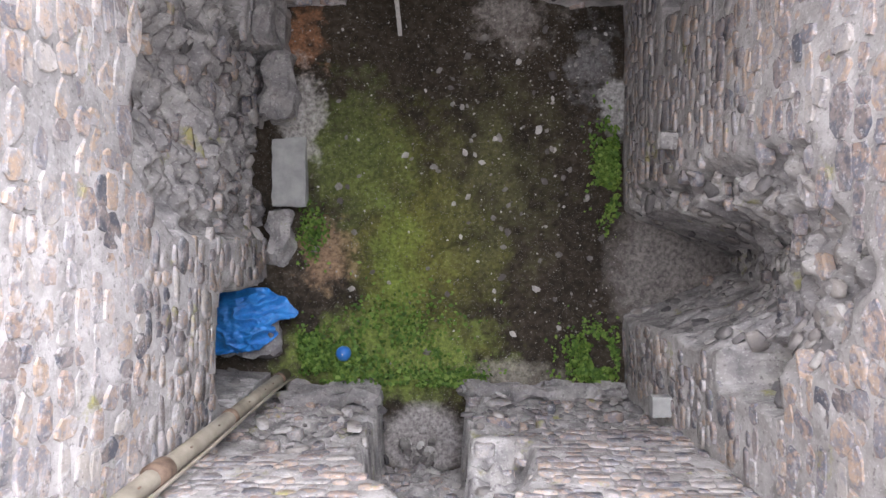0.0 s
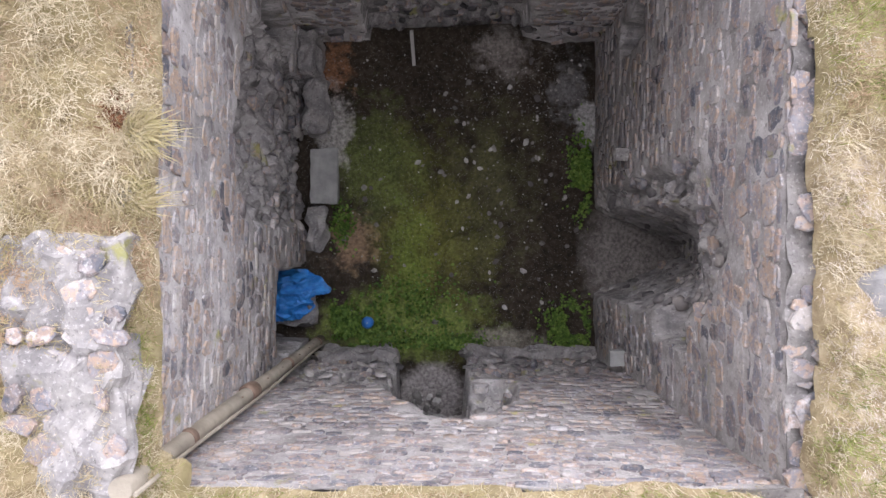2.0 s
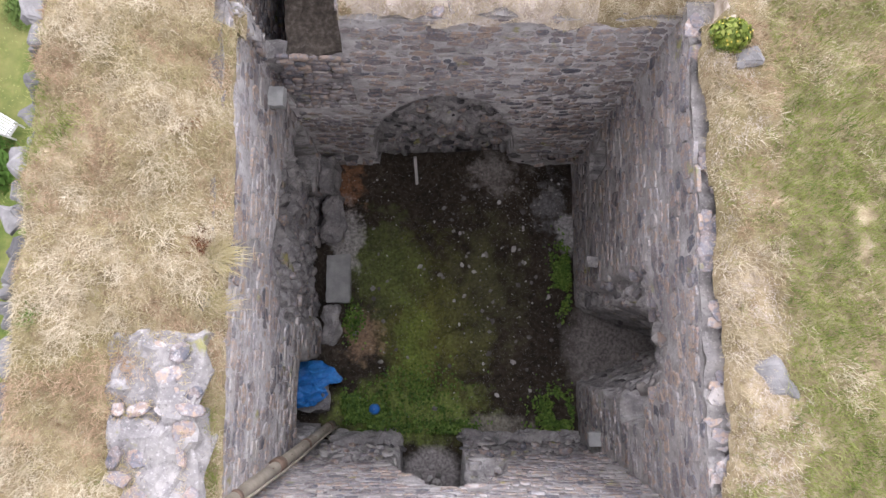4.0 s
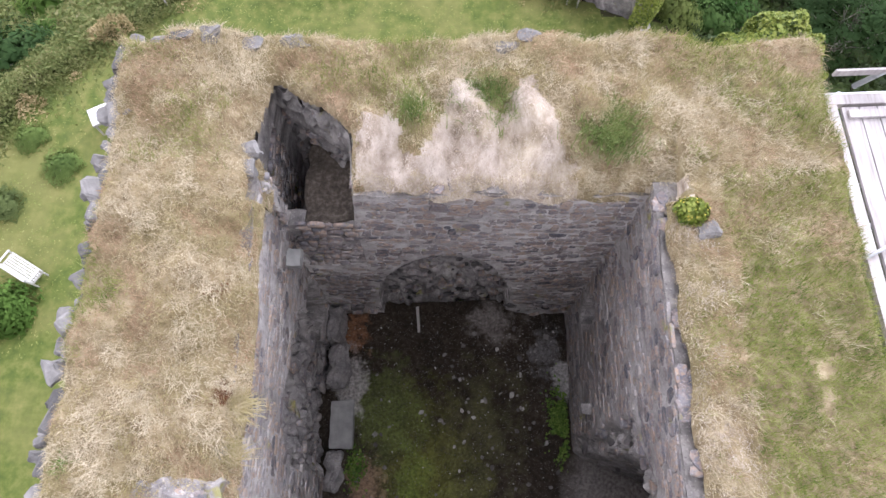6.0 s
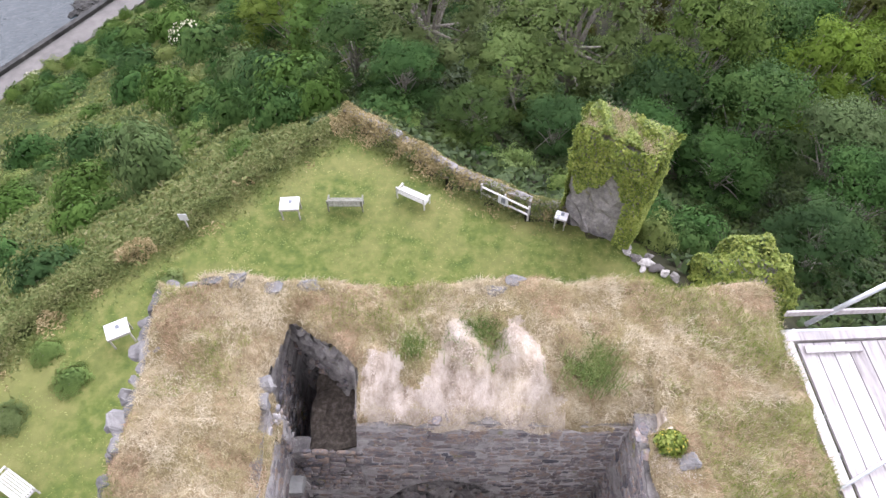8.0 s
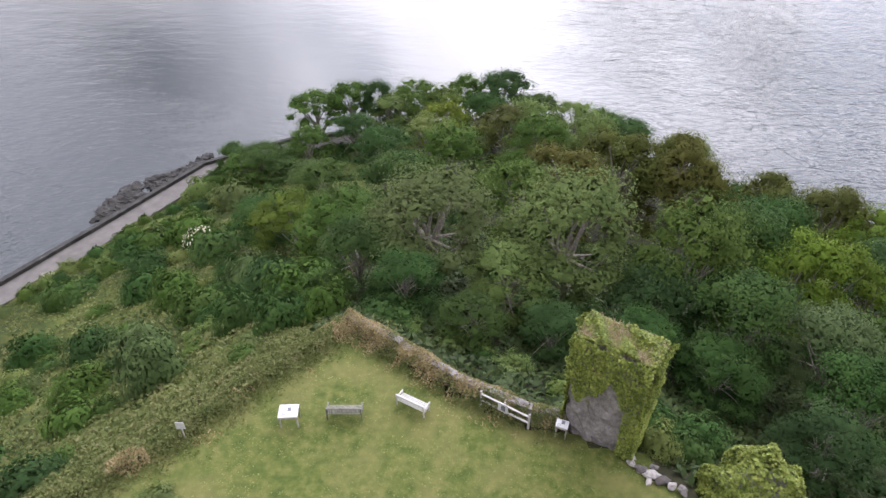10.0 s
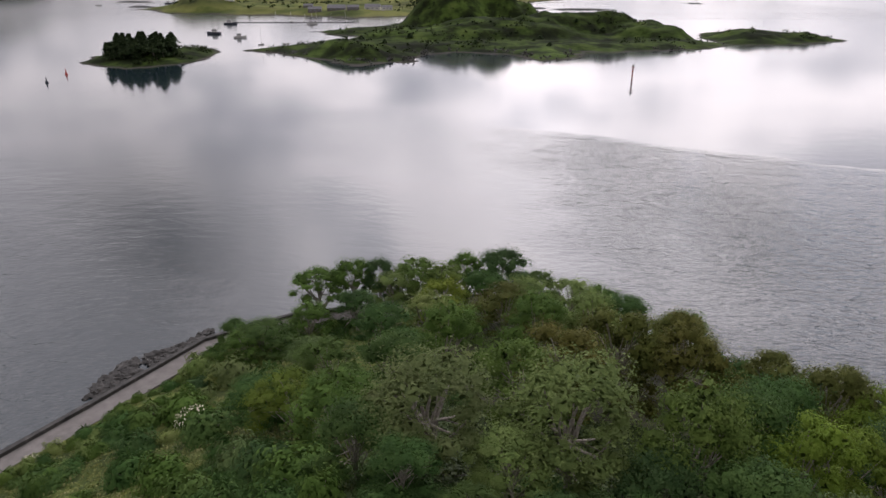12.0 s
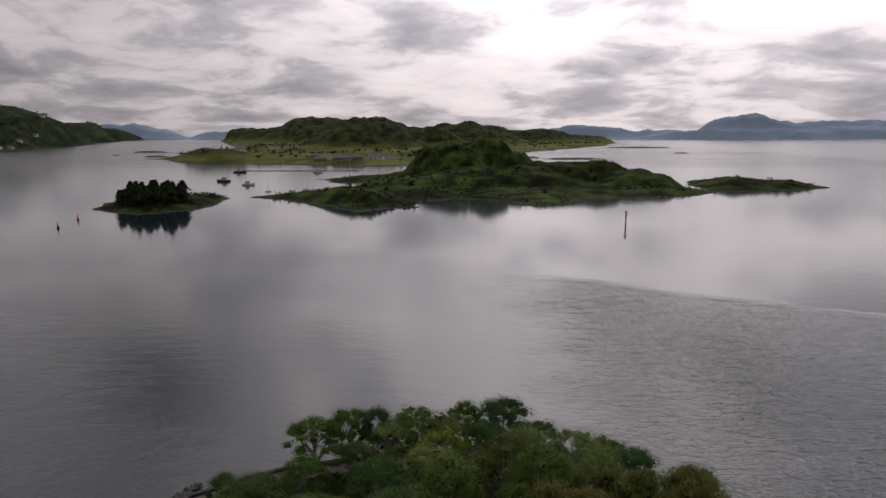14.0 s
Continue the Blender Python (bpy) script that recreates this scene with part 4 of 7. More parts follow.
for x, y, s in ((1.9, 3.06, 0.17), (-1.87, 1.1, 0.15), (-1.85, 0.85, 0.14), (2.3, 3.25, 0.1), (1.75, 3.85, 0.13), (1.65, 2.1, 0.16), (0.95, 1.95, 0.13), (-0.7, 1.65, 0.14),
                (0.85, 0.55, 0.12), (1.1, 0.3, 0.13), (-0.1, 3.15, 0.11), (0.1, 2.85, 0.1), (2.5, 0.9, 0.12), (2.75, 0.2, 0.12), (1.0, -0.5, 0.14), (1.6, -0.7, 0.13),
                (-1.6, 0.3, 0.12), (-2.3, 0.0, 0.15), (-0.3, -1.8, 0.16), (0.35, 1.7, 0.12), (1.2, -1.5, 0.12), (0.3, 2.5, 0.1), (2.2, 1.4, 0.11), (1.75, 1.2, 0.14),
                (-0.2, 1.45, 0.12), (0.15, 0.8, 0.11), (2.0, -0.1, 0.12), (-1.65, -0.7, 0.13), (0.4, 3.4, 0.16), (0.7, 3.7, 0.14), (1.3, 3.3, 0.12), (2.6, 3.6, 0.2), (2.75, 3.3, 0.16)):
    loose_stone(x, y, s * r.uniform(0.9, 1.4), s, s * 0.8)
for k in range(110):
    s = 0.04 + 0.07 * r.random() ** 2
    loose_stone(r.uniform(-2.3, 2.8) if k % 2 else r.uniform(0.2, 2.9), r.uniform(-1.6, 4.0), s * 1.3, s, s * 0.7)
for k in range(16):     # rubble in the doorway
    s = r.uniform(0.10, 0.2)
    loose_stone(r.uniform(-0.75, -0.2), r.uniform(-3.75, -3.35), s * 1.2, s, s * 0.9, z=0.04 + 0.06 * (k % 3), label="reddish broken stone heaped in the doorway", group="rubble in the doorway")

m_slab = material("smooth_slab", [(0.3, (0.22, 0.22, 0.215)), (0.7, (0.38, 0.37, 0.35))], 3.0, 0.85, 0.3, 20)
tagged(block("stone_slab", -3.02, 0.75, -0.05, -2.42, 1.95, 0.2, m_slab, None, 0.03, seed=4), "pale flat stone slab beside the wall foot", "slab")
tagged(block("stone_ledge", -3.06, 2.15, -0.1, -2.62, 3.35, 0.7, m_core, None, 0.16, seed=6), "broken masonry ledge at the wall foot", "ledge")
tagged(block("stone_ledge", -3.06, -0.25, -0.1, -2.66, 0.7, 0.45, m_core, None, 0.16, seed=7), "broken masonry ledge at the wall foot", "ledge")
tagged(block("stone_ledge", -3.06, 3.35, -0.1, -2.72, 4.18, 1.3, m_core, None, 0.12, seed=9), "dark masonry ledge in the corner", "ledge")
tagged(block("stone_ledge", 0.32, -2.6, -0.1, 3.1, -2.36, 0.45, m_core, None, 0.17, seed=10), "broken whitish masonry ledge at the wall foot", "ledge")
tagged(block("stone_pier", -2.7, -2.6, -0.1, -1.1, -2.34, 0.85, m_core, None, 0.16, seed=11), "broken masonry pier beside the doorway", "pier")
tagged(block("corbel", -3.2, 3.6, 5.95, -2.72, 3.95, 6.2, m_slab, None, 0.03, seed=12), "pale corbel stone set in the wall", "corbel")
tagged(block("corbel", 2.86, -2.33, 2.4, 3.2, -2.03, 2.6, m_slab, None, 0.03, seed=13), "pale corbel stone set in the wall", "corbel")
tagged(block("corbel", 2.86, 1.34, 2.7, 3.2, 1.58, 2.9, m_core, None, 0.05, seed=14), "mossy corbel stone set in the wall", "corbel")


# ---- things in the tower
def tube(name, pts, radius, mat, parent=None, sides=14, hollow=False):
    """A round bar along a line of points."""
    bm = bmesh.new()
    rings = []
    for k, p in enumerate(pts):
        p = Vector(p)
        d = (Vector(pts[min(k + 1, len(pts) - 1)]) - Vector(pts[max(k - 1, 0)])).normalized()
        a = d.orthogonal().normalized()
        b = d.cross(a)
        rr = radius[k] if isinstance(radius, (list, tuple)) else radius
        rings.append([bm.verts.new(p + (a * math.cos(t) + b * math.sin(t)) * rr) for t in np.linspace(0, 2 * math.pi, sides, endpoint=False)])
    for r0, r1 in zip(rings, rings[1:]):
        for k in range(sides):
            bm.faces.new((r0[k], r0[(k + 1) % sides], r1[(k + 1) % sides], r1[k]))
    bm.faces.new(rings[0][::-1])
    bm.faces.new(rings[-1])
    bmesh.ops.recalc_face_normals(bm, faces=bm.faces)
    for f in bm.faces:
        f.smooth = len(f.verts) == 4
    me = bpy.data.meshes.new(name)
    bm.to_mesh(me)
    bm.free()
    me.materials.append(mat)
    ob = new(name, me)
    if parent:
        ob.parent = parent
    return ob


def empty(name, label, category, group="", kind=""):
    return tagged(new(name), label, category, group, kind)


m_pipe = material("weathered_pipe", [(0.25, (0.20, 0.17, 0.13)), (0.55, (0.33, 0.29, 0.23)), (0.8, (0.42, 0.38, 0.31))], 2.5, 0.7, 0.25, 30, 0.8, 0.4)
m_rust = material("rusty_metal", [(0.3, (0.09, 0.06, 0.045)), (0.7, (0.2, 0.14, 0.10))], 8.0, 0.8, 0.3)
B, Tp = Vector((-2.80, -2.20, 0.12)), Vector((-2.93, -2.30, 8.75))
pipe = empty("drain_pipe", "long weathered beige drain pipe standing in the corner", "pipe")
along = lambda s: B + (Tp - B) * s
pipe_body = tube("pipe", [along(s) for s in np.linspace(0, 1, 12)], 0.105, m_pipe, pipe, 20)
for s in (0.05, 0.33, 0.575, 0.83):
    tube("collar", [along(s - 0.008), along(s - 0.004), along(s + 0.004), along(s + 0.008)], [0.108, 0.122, 0.122, 0.108], m_rust, pipe, 20)
tube("socket", [along(0.555), along(0.56), along(0.59), along(0.595)], [0.108, 0.138, 0.142, 0.11], m_rust, pipe, 20)
for s in (0.12, 0.17, 0.26, 0.4, 0.5, 0.64):
    c = along(s) + Vector((0.075, 0.07, 0))
    tube("drain_hole", [c - Vector((0.004, 0.004, 0.03)), c + Vector((0.004, 0.004, 0.03))], 0.012, m_rust, pipe_body, 8)
wire = [along(s) + Vector((0.18, -0.01 + 0.02 * math.sin(9 * s), 0.1)) for s in np.linspace(0, 1, 16)]
tagged(tube("cable", wire, 0.022, m_pipe, None, 10), "pale flexible conduit running up beside the pipe", "cable")

m_post = material("bleached_timber", [(0.3, (0.34, 0.32, 0.30)), (0.7, (0.56, 0.54, 0.51))], 5.0, 0.85, 0.3, stretch=(8, 8, 1))
post = block("leaning_post", -0.035, -0.03, 0, 0.035, 0.03, 1.1, m_post, None, 0.004)
post.matrix_world = look((-0.79, 3.76, 0.02), (-0.80, 4.17, 1.0)) @ pose(0, 0, 0, 180)
tagged(post, "bleached timber post leaning against the dark wall", "post")

m_ball = material("blue_plastic", [(0.3, (0.02, 0.12, 0.42)), (0.7, (0.035, 0.17, 0.5))], 3.0, 0.35, 0.05, spec=0.5)
bm = bmesh.new()
bmesh.ops.create_uvsphere(bm, u_segments=32, v_segments=18, radius=0.135)
for v in bm.verts:
    v.co *= 1 - 0.015 * abs(math.sin(3 * math.atan2(v.co.y, v.co.x))) ** 8
for f in bm.faces:
    f.smooth = True
me = bpy.data.meshes.new("ball")
bm.to_mesh(me)
bm.free()
me.materials.append(m_ball)
ball = new("ball", me)
ball.location = (-1.77, -1.82, floor_z(-1.77, -1.82) + 0.13)
tagged(ball, "blue plastic ball lying on the mossy floor", "ball")
tube("valve", [(0.0, 0.0, 0.133), (0.0, 0.0, 0.137)], 0.012, m_white, ball, 8)

# tarpaulin: a creased sheet over a heap in the wall recess
xs, ys = np.linspace(-4.0, -2.45, 100), np.linspace(-2.0, -0.55, 92)
gx, gy = np.meshgrid(xs, ys)
TARP = [(-4.1, -0.62), (-3.5, -0.66), (-3.05, -0.68), (-2.76, -0.86), (-2.55, -1.10), (-2.60, -1.18), (-2.86, -1.22), (-3.0, -1.30), (-2.92, -1.36), (-2.88, -1.46), (-3.18, -1.72), (-4.1, -1.82)]
edge = 1.0 - np.where(inside(gx, gy, TARP), 1, -1) * seg_dist(gx, gy, TARP) * 2 + (fbm(gx * 6, gy * 6, 81) - 0.5) * 0.08
crease = np.abs(fbm(gx * 2.2 + gy * 1.5, gy * 4.0 - gx, 82) - 0.5) * 2
gz = 0.12 + 0.42 * np.exp(-(((gx + 3.6) / 0.75) ** 2 + ((gy + 1.2) / 0.7) ** 2)) + 0.13 * (1 - crease) ** 3 + (fbm(gx * 7, gy * 7, 83) - 0.5) * 0.07 + 0.05 * np.abs(fbm(gx * 4 - gy * 2, gy * 5, 84) - 0.5)
m_tarp = material("blue_tarpaulin", [(0.3, (0.015, 0.12, 0.40)), (0.7, (0.04, 0.24, 0.60))], 6.0, 0.4, 0.25, 30, spec=0.5)
tarp = grid_mesh("tarpaulin", xs, ys, gz, m_tarp, keep=edge < 1.0)
tm = tarp.modifiers.new("cloth", "SOLIDIFY")
tm.thickness = 0.008
tagged(tarp, "crumpled blue tarpaulin thrown over a heap in the recess", "tarpaulin")
tagged(block("mound", -3.95, -1.9, -0.1, -2.9, -0.75, 0.3, m_core, None, 0.14, seed=17), "rubble heap half covered by the tarpaulin", "rubble")


# ---- leaves, grass
def leaf_cards(centers, normals, size, seed, stretch=1.6, jitter=0.9):
    """Four-cornered bent leaves at given places, about facing given normals."""
    rg = np.random.default_rng(seed)
    n = len(centers)
    nn = normals + rg.normal(0, jitter, (n, 3))
    nn /= np.linalg.norm(nn, axis=1, keepdims=True) + 1e-9
    t = np.cross(nn, rg.normal(0, 1, (n, 3)))
    t /= np.linalg.norm(t, axis=1, keepdims=True) + 1e-9
    b = np.cross(nn, t)
    s = (size * rg.uniform(0.6, 1.4, n))[:, None]
    p0, p1, p2, p3 = centers - t * s * stretch / 2, centers + b * s / 2 + nn * s * 0.12, centers + t * s * stretch / 2, centers - b * s / 2 + nn * s * 0.12
    verts = np.stack([p0, p3, p2, p1], 1).reshape(-1, 3)
    return verts, np.arange(4 * n).reshape(n, 4)


m_weed = material("weed_leaves", [(0.2, (0.05, 0.10, 0.015)), (0.5, (0.10, 0.18, 0.025)), (0.8, (0.18, 0.26, 0.05))], 3.0, 0.6, rand="island", rand_amount=0.7, translucent=0.2)
rg = np.random.default_rng(3)
pts = []
for cx0, cy0, rx, ry, n in ((2.85, 1.35, 0.28, 0.8, 1500), (2.6, -1.95, 0.5, 0.55, 1900), (-1.9, -2.0, 0.75, 0.4, 1300), (-2.35, -1.75, 0.3, 0.35, 600), (-0.4, -2.3, 1.0, 0.3, 700),
                            (-0.9, -1.4, 1.3, 0.7, 700), (-2.35, 0.3, 0.3, 0.5, 350), (0.3, -2.3, 0.5, 0.25, 350), (-0.15, -1.8, 0.09, 0.09, 60), (-0.95, -1.25, 0.1, 0.08, 40)):
    p = np.stack([rg.normal(cx0, rx * 0.5, n), rg.normal(cy0, ry * 0.5, n)], 1)
    p = p[(fbm(p[:, 0] * 3, p[:, 1] * 3, 91) > 0.42) & (p[:, 0] < 3.05) & (p[:, 0] > -2.6) & (p[:, 1] > -2.4)]
    pts.append(np.c_[p, rg.uniform(0.03, 0.2, len(p))])
pts = np.concatenate(pts)
v, f = leaf_cards(pts, np.tile([0, 0, 1.0], (len(pts), 1)), 0.055, 4, 1.4, 0.45)
tagged(fast_mesh("weeds", v, f, m_weed), "low green weeds growing on the damp floor", "weeds", kind="stuff")


# ---- wall heads: turf, dry grass
STAIR = [(-2.88, 6.08), (-2.06, 5.6), (-1.62, 5.12), (-1.6, 3.6), (-2.84, 3.6), (-2.86, 4.30), (-2.98, 4.60), (-3.18, 4.98)]     # ragged mouth of the stair shaft


def turf_mask(x, y):
    """How far inside the turfed wall head a place lies, in metres (negative: off it)."""
    n1, n2 = (fbm(x * 1.3, y * 1.3, 101) - 0.5) * 0.5, (fbm(x * 0.9, y * 0.9, 102) - 0.5) * 0.5
    ox = np.minimum(x - OX0, OX1 - x)
    oy = np.minimum(y - OY0, OY1 - y)
    over = np.where(x < OX0 + 0.8, -0.10, 0.16)
    outer = np.minimum(ox, oy) + n2 * 0.8 + over
    corner = (OX1 - x) + (OY1 - y) + 0.1
    outer = np.minimum(outer, corner)
    inner = np.maximum(np.maximum(IX0 - x, x - IX1), np.maximum(IY0 - y, y - IY1)) + n1 * 0.4 - np.where(x < IX0 + 0.5, -0.25, np.where((x > IX1 - 0.3) & (y < IY1), 0.16, -0.02))
    strip = np.where((x > IX1) & (y < 3.9), -0.10 + 0.2 * vnoise(y * 1.5, y * 0, 7), 0)
    notch = np.where(inside(x, y, STAIR), -1, 1) * seg_dist(x, y, STAIR) + n1 * 0.25
    return np.minimum(np.minimum(outer, inner - strip), notch)


def thatch(x, y):
    """Where bleached thatch lies flattened on the turf: behind the north rim and along the east one."""
    lobes = 5.45 + 0.42 * np.sin(x * 2.1) + 0.35 * np.sin(x * 5.3 + 1)
    north = band(x + 0.5 * (fbm(x * 1.5, y * 1.5, 118) - 0.5), -1.45, 2.05, 0.3) * band(y, 3.9, lobes + 0.7 * (fbm(x * 2.5, y * 2.5, 119) - 0.5), 0.3)
    east = 0.75 * band(x, 2.9, 4.0 + 0.9 * (fbm(y * 0.9, y * 0, 120) - 0.5), 0.4) * (y < 4.3) * (0.25 + 0.75 * np.clip((fbm(x * 2.4, y * 2.4, 113) - 0.38) * 6, 0, 1))
    return np.maximum(north, east) + 0.9 * (fbm(x * 7, y * 7, 121, 3) - 0.5)


def turf_height(x, y):
    z = 8.5 + (fbm(x * 0.8, y * 0.8, 104) - 0.5) * 0.35 + (fbm(x * 4, y * 4, 105) - 0.5) * 0.12
    z = z + np.where(x < IX0, 0.22, 0.0) * np.clip((IX0 - x) / 0.8, 0, 1)
    z = z - 0.42 * np.clip((IY1 + 1.15 - y) / 1.15, 0, 1) * (y > IY1 - 0.3) * (x > IX0) * (x < IX1 + 0.4)
    m = turf_mask(x, y)
    pad = band(x, -1.5, 2.3, 0.4) * band(y, 4.0, 5.8, 0.5)
    z = z + pad * (0.13 * np.sin(x * 6.8 + 1.8 * np.sin(y * 2.2)) + 0.12 * (fbm(x * 2.6, y * 1.6, 107) - 0.5))
    z = z + 0.16 * (fbm(x * 2.1, y * 2.1, 106) - 0.45) * np.clip(m / 0.4, 0, 1)
    return z - 0.17 * np.clip(1 - m / 0.22, 0, 1.25) ** 2


xs, ys = np.arange(OX0 - 0.3, OX1 + 0.3, 0.06), np.arange(OY0 - 0.3, OY1 + 0.3, 0.06)
gx, gy = np.meshgrid(xs, ys)
m = turf_mask(gx, gy)
# the rim of the sheet follows the edge of the turf instead of the grid
ex, ey = (turf_mask(gx + 0.02, gy) - m) / 0.02, (turf_mask(gx, gy + 0.02) - m) / 0.02
pull = np.where(m < 0, np.clip(m, -0.09, 0), 0) / np.maximum(np.hypot(ex, ey), 0.6)
turf = grid_mesh("turf", xs, ys, turf_height(gx, gy), [m_turf, m_thatch], keep=m > 0.0)
co = np.empty(len(turf.data.vertices) * 3, np.float32)
turf.data.vertices.foreach_get("co", co)
co = co.reshape(-1, 3)
ci, cj = np.rint((co[:, 0] - xs[0]) / 0.06).astype(int), np.rint((co[:, 1] - ys[0]) / 0.06).astype(int)
co[:, 0] -= (pull * ex / np.maximum(np.hypot(ex, ey), 0.3))[cj, ci]
co[:, 1] -= (pull * ey / np.maximum(np.hypot(ex, ey), 0.3))[cj, ci]
turf.data.vertices.foreach_set("co", co.ravel())
cen = np.empty(len(turf.data.polygons) * 3)
turf.data.polygons.foreach_get("center", cen)
cen = cen.reshape(-1, 3)
turf.data.polygons.foreach_set("material_index", ((thatch(cen[:, 0], cen[:, 1]) > 0.55) & (cen[:, 1] > 3.9)).astype(np.int32))
tagged(turf, "thick mat of dry turf on the wall heads", "turf", kind="structure")

GRASS = [(0.25, (0.172, 0.127, 0.071)), (0.36, (0.380, 0.310, 0.196)), (0.43, (0.253, 0.213, 0.098)), (0.50, (0.483, 0.397, 0.270)), (0.56, (0.310, 0.236, 0.144)), (0.63, (0.540, 0.466, 0.339)), (0.70, (0.345, 0.299, 0.138)), (0.82, (0.632, 0.552, 0.414))]
m_grass = material("dry_grass", GRASS, 2.2, 0.85, rand="island", rand_amount=0.22, big_scale=0.8, big_amount=0.5, big_col=(0.30, 0.27, 0.10), translucent=0.25, detail=8.0)
m_grass_green = material("green_grass", [(0.28, (0.077, 0.109, 0.017)), (0.42, (0.149, 0.188, 0.034)), (0.56, (0.221, 0.243, 0.064)), (0.72, (0.325, 0.324, 0.131))], 2.2, 0.8, rand="island", rand_amount=0.25, translucent=0.25)
m_straw = material("bleached_straw", [(0.28, (0.26, 0.21, 0.16)), (0.42, (0.40, 0.34, 0.285)), (0.56, (0.50, 0.435, 0.375)), (0.72, (0.60, 0.535, 0.475))], 5.0, 0.85, rand="island", rand_amount=0.2, translucent=0.15)


def blades(name, x, y, z, length, width, lean, mat, seed, bias=(0, 0)):
    """Grass blades of two bent pieces, standing or lying at the given places."""
    g = np.random.default_rng(seed)
    n = len(x)
    ang = g.uniform(0, 2 * math.pi, n)
    d = np.stack([np.cos(ang) + bias[0], np.sin(ang) + bias[1]], 1)
    L, W, le = length * g.uniform(0.5, 1.3, n), width * g.uniform(0.7, 1.3, n), lean * g.uniform(0.5, 1.4, n)
    p = np.stack([x, y, z], 1)
    side = np.stack([-np.sin(ang), np.cos(ang), 0 * ang], 1) * (W / 2)[:, None]
    mid = p + np.c_[d * (L * 0.5 * np.sin(le * 0.6))[:, None], L * 0.5 * np.cos(le * 0.6)]
    tip = mid + np.c_[d * (L * 0.5 * np.sin(np.minimum(le * 1.5, 1.9)))[:, None], L * 0.5 * np.cos(np.minimum(le * 1.5, 1.9))]
    verts = np.stack([p - side, p + side, mid + side * 0.8, mid - side * 0.8, tip], 1).reshape(-1, 3)
    b = np.arange(n)[:, None] * 5
    tris = np.concatenate([b + [0, 1, 2], b + [0, 2, 3], b + [3, 2, 4]])
    return fast_mesh(name, verts, tris, mat)


rg = np.random.default_rng(12)
x, y = rg.uniform(OX0, OX1 + 0.15, 270000), rg.uniform(OY0 + 1.2, OY1 + 0.2, 270000)
m = turf_mask(x, y)
ok = (m > 0.02) & (fbm(x * 2.2, y * 2.2, 111) > 0.22)
x, y = x[ok], y[ok]
greenish = fbm(x * 0.55 + 3, y * 0.55, 112) + 0.55 * (fbm(x * 1.7, y * 1.7, 114) - 0.5) + 0.27 * (x > 4.15 + 0.5 * (fbm(y * 1.1, y * 0, 123) - 0.5)) * (y < 4.4) - 0.16 * (x < -3) - 0.02 + rg.uniform(-0.14, 0.14, len(x)) > 0.57
pale = thatch(x, y) + rg.uniform(-0.25, 0.25, len(x)) > 0.5
z = turf_height(x, y) - 0.02
tone = fbm(x * 1.1, y * 1.1, 116) + 0.7 * (fbm(x * 3.3, y * 3.3, 117) - 0.5) + 0.4 * (fbm(x * 7.5, y * 7.5, 122) - 0.5) + rg.uniform(-0.07, 0.07, len(x))
rusty, blond = (tone < 0.40) & ~greenish & ~pale, (tone > 0.60) & ~greenish & ~pale
dry = ~greenish & ~pale & ~rusty & ~blond
m_rusty = material("rusty_grass", [(0.28, (0.161, 0.103, 0.057)), (0.45, (0.310, 0.213, 0.132)), (0.6, (0.425, 0.305, 0.201)), (0.8, (0.529, 0.414, 0.299))], 2.5, 0.85, rand="island", rand_amount=0.25, translucent=0.25)
m_blond = material("blond_grass", [(0.28, (0.308, 0.253, 0.154)), (0.45, (0.462, 0.396, 0.275)), (0.6, (0.561, 0.490, 0.358)), (0.8, (0.682, 0.605, 0.473))], 2.5, 0.85, rand="island", rand_amount=0.25, translucent=0.25)
tagged(blades("rusty_grass", x[rusty], y[rusty], z[rusty], 0.06 + 0.16 * fbm(x[rusty] * 1.8, y[rusty] * 1.8, 115) , 0.0072, 0.9, m_rusty, 24, (0.3, -0.3)), "short rust-brown dead grass on the wall heads", "grass", kind="stuff")
tagged(blades("blond_grass", x[blond], y[blond], z[blond], 0.08 + 0.2 * fbm(x[blond] * 1.8, y[blond] * 1.8, 115) , 0.0072, 0.9, m_blond, 25, (0.3, -0.3)), "pale blond grass clumps on the wall heads", "grass", kind="stuff")
tagged(blades("dry_grass", x[dry], y[dry], z[dry], 0.07 + 0.2 * fbm(x[dry] * 1.8, y[dry] * 1.8, 115) , 0.0072, 0.9, m_grass, 21, (0.3, -0.3)), "long dry straw-coloured grass on the wall heads", "grass", kind="stuff")
gr = greenish & ~pale
tagged(blades("green_grass", x[gr], y[gr], z[gr], 0.16, 0.0072, 0.75, m_grass_green, 22), "green grass among dry grass on the wall heads", "grass", kind="stuff")
tagged(blades("straw", x[pale], y[pale], z[pale], 0.10, 0.006, 1.1, m_straw, 23, (0.0, -0.5)), "bleached flattened straw along the wall edge", "grass", kind="stuff")

